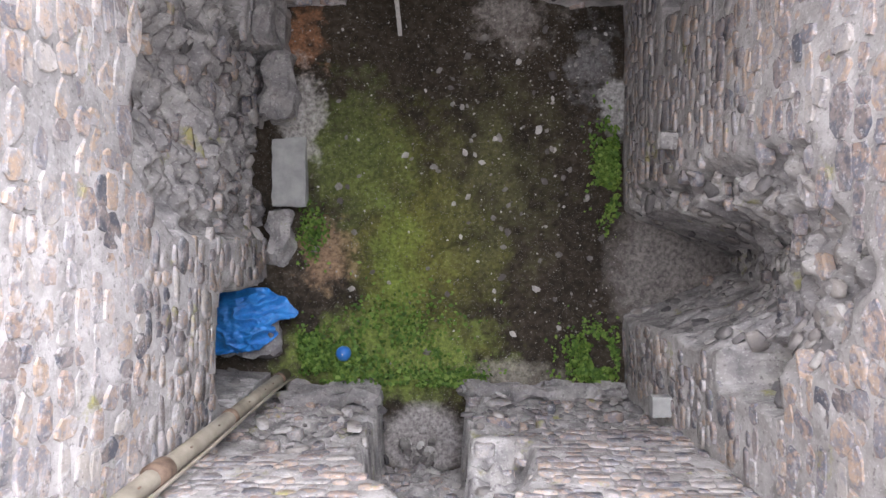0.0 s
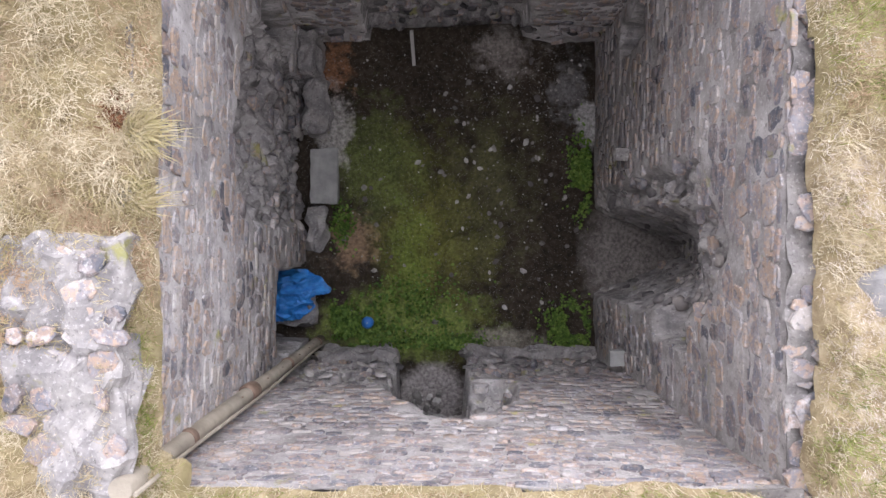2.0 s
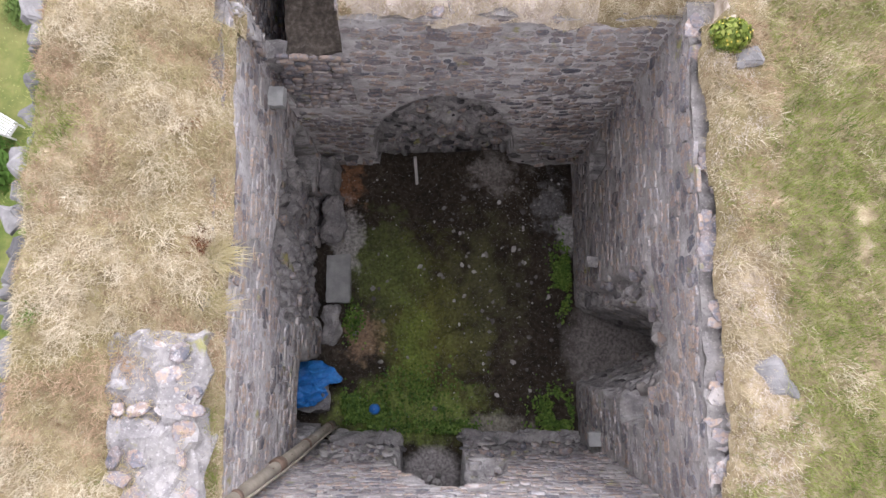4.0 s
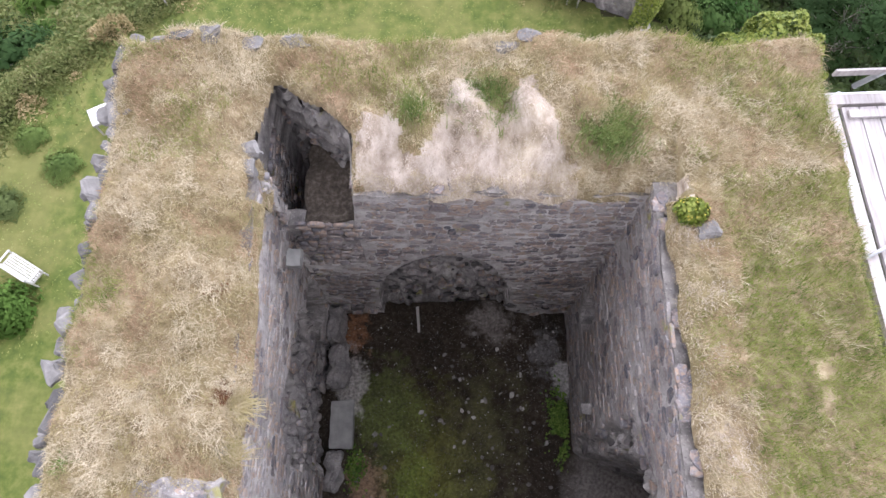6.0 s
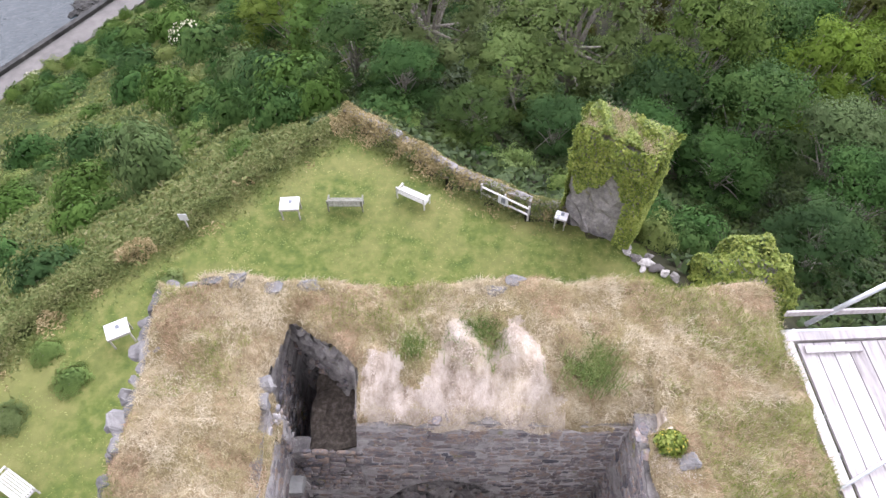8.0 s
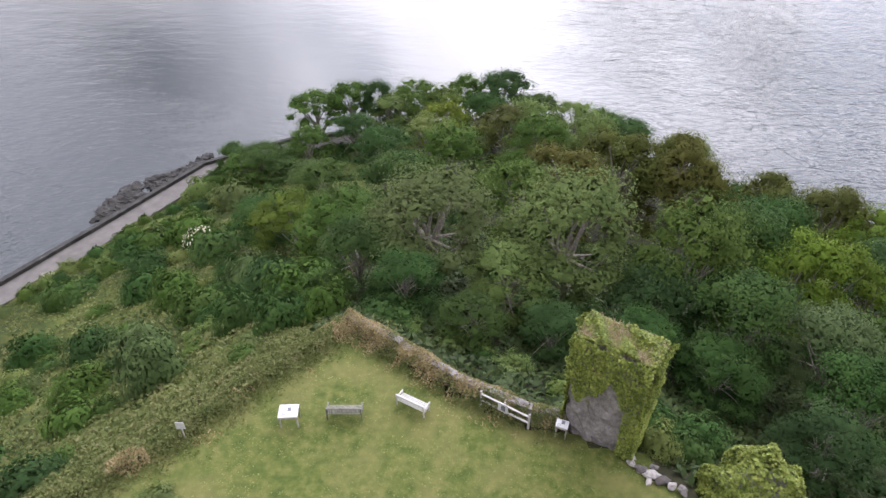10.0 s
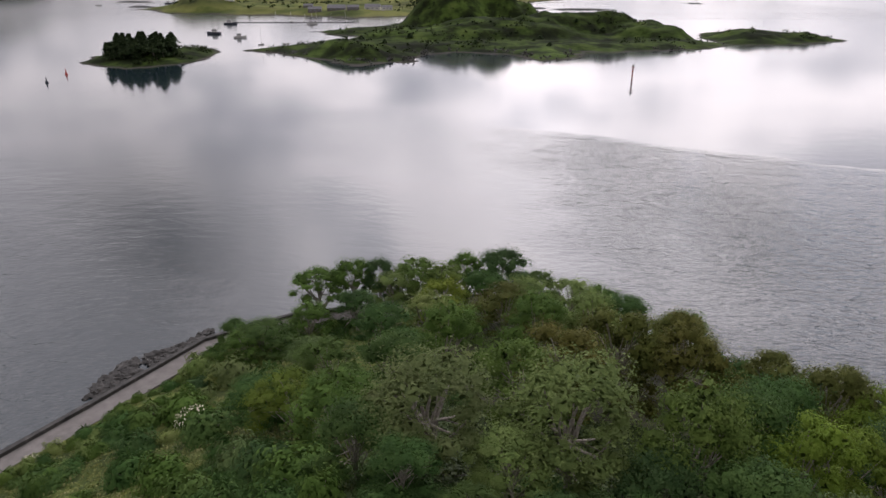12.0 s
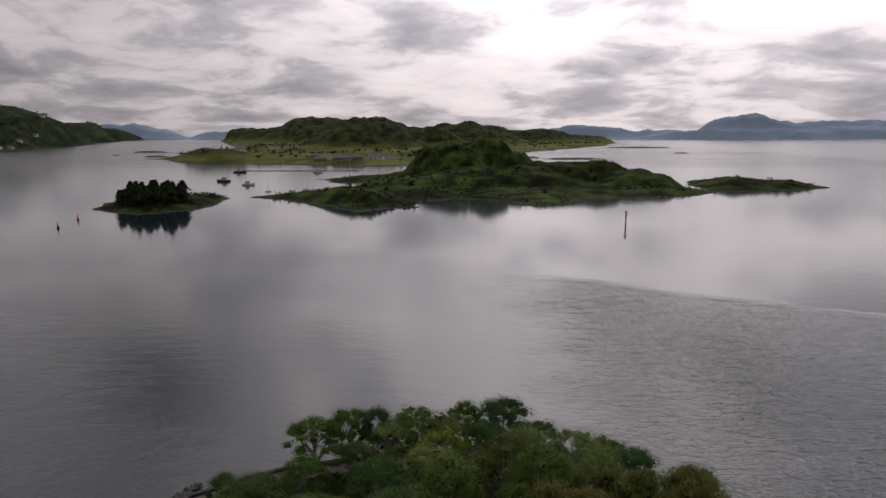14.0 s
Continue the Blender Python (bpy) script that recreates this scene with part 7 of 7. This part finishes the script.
for x in (-5.1, -4.7, -4.4, -3.9, -3.3, -2.6, 0.9, 1.3):
    head_stone(x, OY1 - 0.08 + rq.uniform(-0.08, 0.08), rq.uniform(0.25, 0.5), rq.uniform(0.2, 0.34), rq.uniform(0.16, 0.26), -0.03, rq.uniform(-0.4, 0.4))

# raised masonry stub on the west wall head
stubm = empty("parapet_stub", "broken white-mortared parapet stub on the wall head", "parapet")
block("masonry", -4.02, -2.4, 8.2, -2.94, -0.10, 8.72, m_core, stubm, 0.13, step=0.06, seed=51)
rs2 = random.Random(52)
y = -2.12
while y < -0.25:
    h = rs2.uniform(0.14, 0.28)
    x = -3.95
    while x < -3.1:
        w = rs2.uniform(0.08, 0.36)
        if rs2.random() < 0.22:
            x += w
            continue
        st = new("stone", old_pieces[rs2.randrange(8)])
        st.parent = stubm
        st.matrix_world = Matrix.Translation((x + w / 2, y + h / 2, 8.67 + rs2.uniform(-0.03, 0.02))) @ Matrix.Rotation(rs2.uniform(-0.5, 0.5), 4, "Z") @ Matrix.Rotation(rs2.uniform(-0.12, 0.12), 4, "X") @ Matrix.Diagonal((w, h, rs2.uniform(0.04, 0.08), 1))
        x += w + rs2.uniform(0.01, 0.07)
    y += h + rs2.uniform(0.01, 0.05)
g = np.random.default_rng(53)
px, py = g.uniform(-4.05, -3.05, 2600), g.uniform(-2.3, -0.05, 2600)
ok = (np.maximum(np.abs(px + 3.5) / 0.48, np.abs(py + 1.15) / 1.08) > 0.80) | (fbm(px * 3, py * 3, 54) > 0.66)
tuftm = blades("grass_fringe", px[ok], py[ok], np.full(ok.sum(), 8.68), 0.11, 0.007, 1.0, m_grass, 55, (-0.3, 0.2))
tuftm.parent = stubm

# ---------------------------------------------------------------- shore road, rocks
ROAD = [(-96, 4), (-73, 37), (-55, 63.5), (-47, 77.6), (-38.3, 93.5), (-26, 101.8), (-14.5, 105), (2, 108)]
rd = np.array(ROAD, float)
t = np.gradient(rd, axis=0)
t /= np.linalg.norm(t, axis=1, keepdims=True)
nrm = np.stack([t[:, 1], -t[:, 0]], 1)


def ribbon(name, off0, off1, z0, z1, mat):
    a, b = rd + nrm * off0, rd + nrm * off1
    rows = np.stack([np.c_[a, np.full(len(a), z0)], np.c_[a, np.full(len(a), z1)], np.c_[b, np.full(len(b), z1)], np.c_[b, np.full(len(b), z0)]], 1)
    v = rows.reshape(-1, 3)
    f = [(4 * k + i, 4 * k + 4 + i, 4 * k + 4 + (i + 1) % 4, 4 * k + (i + 1) % 4) for k in range(len(rd) - 1) for i in range(4)]
    f += [(0, 1, 2, 3), tuple(4 * (len(rd) - 1) + i for i in (3, 2, 1, 0))]
    return mesh_object(name, v, f, mat)


tagged(ribbon("road", 0.0, 3.6, -36.5, -33.35, m_road), "narrow pale tarmac road along the shore", "road", kind="structure")
tagged(ribbon("sea_wall", -0.75, -0.02, -37.5, -32.85, m_rock), "low dark stone sea wall beside the road", "wall", kind="structure")
rk = random.Random(19)
for k in range(40):     # scrub growing down to the inner edge of the road
    s = 1.2 + 4.6 * k / 39
    i = min(int(s), len(rd) - 2)
    q = rd[i] + (rd[i + 1] - rd[i]) * (s - i) + nrm[i] * rt.uniform(4.6, 6.4)
    set_bush(rt.choice([0, 1, 3]), float(q[0]), float(q[1]), rt.uniform(1.0, 1.8), rt.uniform(0.9, 1.8), group="scrub beside the shore road", label="green scrub bush beside the shore road")
rock_mesh = []
for k in range(4):
    bm = bmesh.new()
    bmesh.ops.create_icosphere(bm, subdivisions=3, radius=1.0)
    for v in bm.verts:
        v.co *= 0.8 + 0.55 * noise.fractal(v.co * 1.7 + Vector((k * 9, 0, 0)), 0.6, 2.0, 4)
        v.co.z *= 0.45
    me = bpy.data.meshes.new("rock")
    bm.to_mesh(me)
    bm.free()
    me.materials.append(m_rock)
    rock_mesh.append(me)


def rock(x, y, s, z=None, label="dark seaweed-stained shore rock in shallow water", group="rocks along the shore"):
    ob = new("rock", rock_mesh[rk.randrange(4)])
    ob.matrix_world = Matrix.Translation((x, y, SEA - 0.05 * s if z is None else z)) @ Matrix.Rotation(rk.uniform(0, 6), 4, "Z") @ Matrix.Diagonal((s * 1.2, s * 0.9, s, 1))
    return tagged(ob, label, "rock", group)


for k in range(60):
    s = k / 59
    x, y = -49.5 + 11 * s, 80 + 17.5 * s
    rock(x - rk.uniform(0.2, 4.8) * (1.1 - abs(s - 0.5) * 1.6) - 0.8, y + rk.uniform(0.4, 3.8), rk.uniform(0.8, 2.0))
for x, y in ((-50.4, 75.7), (-49.6, 78.3), (-51.2, 76.2), (-57.5, 63.5), (-50.4, 81.5)):
    rock(x, y, 1.1)
wf2 = set_bush(3, -49.6, 64.4, 1.3, 1.5, z=-33.6, label="shrub thick with white blossom beside the road", group="bushes on the slope")
fast_mesh("blossom", v_blossom, f_blossom, m_blossom, wf2)

# ---------------------------------------------------------------- things on the water and the islands
m_hull = material("dark_hull", [(0.3, (0.03, 0.035, 0.05)), (0.7, (0.06, 0.065, 0.08))], 3.0, 0.5)
m_red = material("red_paint", [(0.3, (0.40, 0.05, 0.04)), (0.7, (0.5, 0.08, 0.06))], 3.0, 0.5)


def hull_mesh(parent, L, W, H, mat):
    bm = bmesh.new()
    rows = []
    for k in range(7):
        s = k / 6
        w = W / 2 * (1 - max(0, (s - 0.45) / 0.55) ** 2)
        x = -L / 2 + L * s
        sheer = H * (1 + 0.35 * max(0, s - 0.5) * 2)
        rows.append([bm.verts.new(p) for p in ((x, -w, sheer), (x, -w * 0.7, -0.3), (x, 0, -0.5), (x, w * 0.7, -0.3), (x, w, sheer))])
    for a, b in zip(rows, rows[1:]):
        for i in range(4):
            bm.faces.new((a[i], a[i + 1], b[i + 1], b[i]))
        bm.faces.new((a[4], a[0], b[0], b[4]))
    bm.faces.new(rows[0])
    bmesh.ops.remove_doubles(bm, verts=bm.verts, dist=0.001)
    bmesh.ops.recalc_face_normals(bm, faces=bm.faces)
    me = bpy.data.meshes.new("hull")
    bm.to_mesh(me)
    bm.free()
    me.materials.append(mat)
    ob = new("hull", me)
    ob.parent = parent


def boat(x, y, L, turn, mat, label, mast=0.0, cabin=True):
    b = empty("boat", label, "boat", "boats at anchor")
    hull_mesh(b, L, L * 0.3, L * 0.13, mat)
    if cabin:
        cab = block("wheelhouse", -L * 0.25, -L * 0.1, L * 0.1, L * 0.08, L * 0.1, L * 0.34, m_white, b, 0.05, step=L)
        block("window_band", -L * 0.255, -L * 0.104, L * 0.24, L * 0.085, L * 0.104, L * 0.29, m_ink, cab, 0.0, step=L)
    if mast:
        tube("mast", [(0, 0, L * 0.1), (0, 0, mast)], 0.14, m_white, b, 6)
    b.matrix_world = Matrix.Translation((x, y, SEA)) @ Matrix.Rotation(radians(turn), 4, "Z")


boat(-284, 934, 17, 5, m_hull, "dark fishing boat at anchor", 9)
boat(-210, 718, 13, 20, m_white, "white motor cruiser at anchor", 6)
boat(-253, 767, 16, 170, m_hull, "dark workboat moored with a barge", 5)
boat(-769, 1575, 14, 20, m_white, "small sailing yacht on a mooring", 20, False)
boat(-175, 934, 14, 10, m_white, "white sailing yacht near the pontoon", 14)
boat(-660, 1700, 20, 0, m_hull, "small dark coaster off the skerry", 6)
boat(-168, 640, 7, 60, m_white, "small white dinghy by the spit", 16, False)
for x, y in ((-235, 985), (-215, 990), (-195, 988), (-180, 996), (-160, 1000), (-140, 1004)):
    boat(x, y, rt.uniform(9, 13), rt.uniform(60, 110), m_white, "white yacht berthed at the pontoon", rt.uniform(10, 15), False)
pont = empty("pontoon", "long low floating pontoon with finger berths", "pontoon")
block("walkway", -292, 972, SEA - 0.4, -122, 975, SEA + 0.6, m_rock, pont, 0.0, step=40)
for k in range(7):
    block("finger", -250 + k * 19, 975, SEA - 0.4, -248.5 + k * 19, 987, SEA + 0.5, m_rock, pont, 0.0, step=40)

beacon = empty("harbour_beacon", "red and white banded beacon tower standing in the water", "beacon")
for k in range(6):
    tube("band", [(0, 0, -1 + k * 1.7), (0, 0, 0.7 + k * 1.7)], 0.55, m_white if k % 2 else m_red, beacon, 12)
tube("gallery", [(0, 0, 9.2), (0, 0, 9.5)], 1.3, m_red, beacon, 12)
tube("lantern", [(0, 0, 9.5), (0, 0, 11.2), (0, 0, 11.8)], [0.8, 0.8, 0.1], m_white, beacon, 12)
tube("side_arm", [(0, 0, 7.6), (2.6, 0, 7.9)], 0.12, m_hull, beacon, 6)
beacon.matrix_world = Matrix.Translation((114.3, 411.5, SEA)) @ Matrix.Diagonal((0.85, 0.85, 0.78, 1))
for x, y, h in ((-232.2, 396.7, 3.6), (-239.7, 432.7, 4.0)):
    by = empty("buoy", "dark channel buoy with a topmark", "buoy", "channel buoys")
    tube("float", [(0, 0, -0.5), (0, 0, 0.6), (0, 0, 1.2)], [0.8, 0.9, 0.45], m_hull if h < 3.9 else m_red, by, 12)
    tube("topmark", [(0, 0, 1.2), (0, 0, h)], [0.4, 0.1], m_hull if h < 3.9 else m_red, by, 8)
    by.location = (x, y, SEA)


def house(x, y, z, w, d, h, turn, wall_mat, roof_mat, label):
    b = empty("house", label, "house", "houses on the island shore")
    front = block("wall", -w / 2, -d / 2, -1.5, w / 2, d / 2, h, wall_mat, b, 0.02, step=w)
    v = [(-w / 2 - 0.3, -d / 2 - 0.4, h), (w / 2 + 0.3, -d / 2 - 0.4, h), (w / 2 + 0.3, d / 2 + 0.4, h), (-w / 2 - 0.3, d / 2 + 0.4, h), (-w / 2 - 0.3, 0, h + d * 0.42), (w / 2 + 0.3, 0, h + d * 0.42)]
    mesh_object("roof", v, [(0, 1, 5, 4), (2, 3, 4, 5), (0, 4, 3), (1, 2, 5), (3, 2, 1, 0)], roof_mat, b)
    for k in range(3):
        block("window", -w * 0.35 + k * w * 0.3, -d / 2 - 0.06, h * 0.35, -w * 0.22 + k * w * 0.3, -d / 2 - 0.02, h * 0.75, m_ink, front, 0.0, step=w)
    b.matrix_world = Matrix.Translation((x, y, z)) @ Matrix.Rotation(radians(turn), 4, "Z")


m_slate = material("slate_roof", [(0.3, (0.10, 0.10, 0.11)), (0.7, (0.18, 0.18, 0.19))], 1.0, 0.7)


def shore_top(x, y):
    hit, loc, *_ = scene.ray_cast(bpy.context.evaluated_depsgraph_get(), Vector((x, y, 400)), Vector((0, 0, -1)))
    return loc.z if hit else SEA


bpy.context.view_layer.update()
for x, y, w, turn in ((-478, 1900, 26, 5), (-440, 1930, 18, -10), (-215, 1180, 22, 5), (-180, 1190, 30, 0), (-150, 1170, 20, 10), (-120, 1200, 26, -5), (-95, 1190, 18, 8), (-235, 1230, 16, 0), (-390, 1290, 18, 10)):
    house(x, y, shore_top(x, y), w, w * 0.45, 4.5, turn, m_white if w in (26, 18) else m_road, m_slate, "small white house with a slate roof by the shore")
for k in range(9):
    y = 1950 + 130 * k
    x = -1205 - (y - 1823) * 0.37 - rt.uniform(20, 60)
    house(x, y, shore_top(x, y), rt.uniform(14, 24), 10, 6, rt.uniform(-20, 20), m_white, m_slate, "white house on the far coast")


# conifers of the islet
def conifer_kind(seed):
    g = np.random.default_rng(seed)
    n = 450
    s = g.uniform(0, 1, n) ** 0.7
    ang = g.uniform(0, 6.28, n)
    rad = (1 - s) * 3.2 * g.uniform(0.35, 1, n) * (0.75 + 0.5 * np.sin(s * 34) ** 2) + 0.15
    c = np.stack([np.cos(ang) * rad, np.sin(ang) * rad, 1.2 + s * 11.3], 1)
    v, f = leaf_cards(c, np.stack([np.cos(ang), np.sin(ang), 0.8 + 0 * ang], 1), 1.0, seed, 1.8, 0.5)
    holder = new("conifer")
    fast_mesh("crown", v, f, m_needle, holder)
    tube("trunk", [(0, 0, -1), (0, 0, 6), (0, 0, 12)], [0.3, 0.2, 0.05], m_bark, holder, 7)
    return holder


m_needle = material("conifer_needles", [(0.2, (0.012, 0.022, 0.010)), (0.5, (0.025, 0.040, 0.016)), (0.8, (0.05, 0.07, 0.03))], 0.3, 0.8, rand="island", rand_amount=0.5, spec=0.03)
con = conifer_kind(501)
first = True
for k in range(95):
    x = rt.uniform(-246, -199)
    y = rt.uniform(488, 535)
    if abs(x + 223) / 24 + abs(y - 510) / 40 > 1.25:
        continue
    z = shore_top(x, y)
    if z > SEA + 12:
        z = SEA + 6
    s = rt.uniform(0.5, 0.95)
    m = Matrix.Translation((x, y, z - 0.3)) @ Matrix.Rotation(rt.uniform(0, 6), 4, "Z") @ Matrix.Diagonal((s * 1.9, s * 1.9, s * 0.85, 1))
    ob = con if first else copy_thing(con, m)
    ob.matrix_basis = m
    first = False
    tagged(ob, "dark conifer on the wooded islet", "tree", "conifers on the islet")
# scattered bushes and trees on the green island
for k in range(26):
    x, y = rt.uniform(-110, 200), rt.uniform(540, 800)
    z = shore_top(x, y)
    if SEA + 1.5 < z < SEA + 40:
        s = rt.uniform(0.25, 0.6)
        m = Matrix.Translation((x, y, z - 0.2)) @ Matrix.Rotation(rt.uniform(0, 6), 4, "Z") @ Matrix.Diagonal((s * 1.5, s * 1.5, s, 1))
        tagged(copy_thing(con, m), "small dark tree on the green island", "tree", "trees on the island")


# scrub and low trees clothing the islands, and the broken rock of their shores
def clothe(name, island, n, box, zlo, zhi, size, mat, seed, dense):
    g = np.random.default_rng(seed)
    x, y = g.uniform(box[0], box[2], n), g.uniform(box[1], box[3], n)
    ok = fbm(x / dense, y / dense, seed) > 0.52
    pts = []
    for a, b in zip(x[ok], y[ok]):
        hit, loc, nor, *_ = island.ray_cast(Vector((a, b, 400)), Vector((0, 0, -1)))
        if hit and SEA + zlo < loc.z < SEA + zhi:
            pts.append((a, b, loc.z))
    pts = np.array(pts)
    k = 9
    s = size * g.uniform(0.5, 1.3, len(pts))
    c = np.repeat(pts, k, 0) + g.normal(0, 1, (len(pts) * k, 3)) * np.repeat(s, k)[:, None] * [0.42, 0.42, 0.26] + np.c_[np.zeros((len(pts) * k, 2)), np.repeat(s, k) * 0.4]
    v, f = leaf_cards(c, np.tile([0, -0.4, 1.0], (len(c), 1)), size * 0.5, seed, 1.3, 0.7)
    return tagged(fast_mesh(name, v, f, mat, island), kind="stuff")


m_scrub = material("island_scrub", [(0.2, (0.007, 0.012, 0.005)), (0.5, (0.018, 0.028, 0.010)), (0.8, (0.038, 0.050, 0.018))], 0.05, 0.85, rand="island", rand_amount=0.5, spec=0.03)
isles = {o.name: o for o in bpy.data.objects}
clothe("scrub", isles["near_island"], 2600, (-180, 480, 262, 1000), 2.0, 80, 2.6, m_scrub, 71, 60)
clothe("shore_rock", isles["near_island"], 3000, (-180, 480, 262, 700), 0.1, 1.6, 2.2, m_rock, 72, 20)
clothe("scrub", isles["far_island"], 3600, (-640, 1150, 700, 3300), 6.0, 160, 6.0, m_scrub, 73, 150)
clothe("woodland", isles["west_coast"], 5200, (-2500, 1600, -1200, 4300), 4.0, 160, 7.0, m_scrub, 76, 260)
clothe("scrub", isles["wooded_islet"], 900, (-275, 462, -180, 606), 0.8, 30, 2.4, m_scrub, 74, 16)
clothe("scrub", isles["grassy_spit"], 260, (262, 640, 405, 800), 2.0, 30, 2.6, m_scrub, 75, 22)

# ---------------------------------------------------------------- facing stones of the wall heads, one by one
for wall, laid in later_pieces:
    for m, k in laid:
        st = new("stone", (piece_meshes if wall is walls["west"] else old_pieces)[k])
        st.parent = wall
        st.matrix_world = m
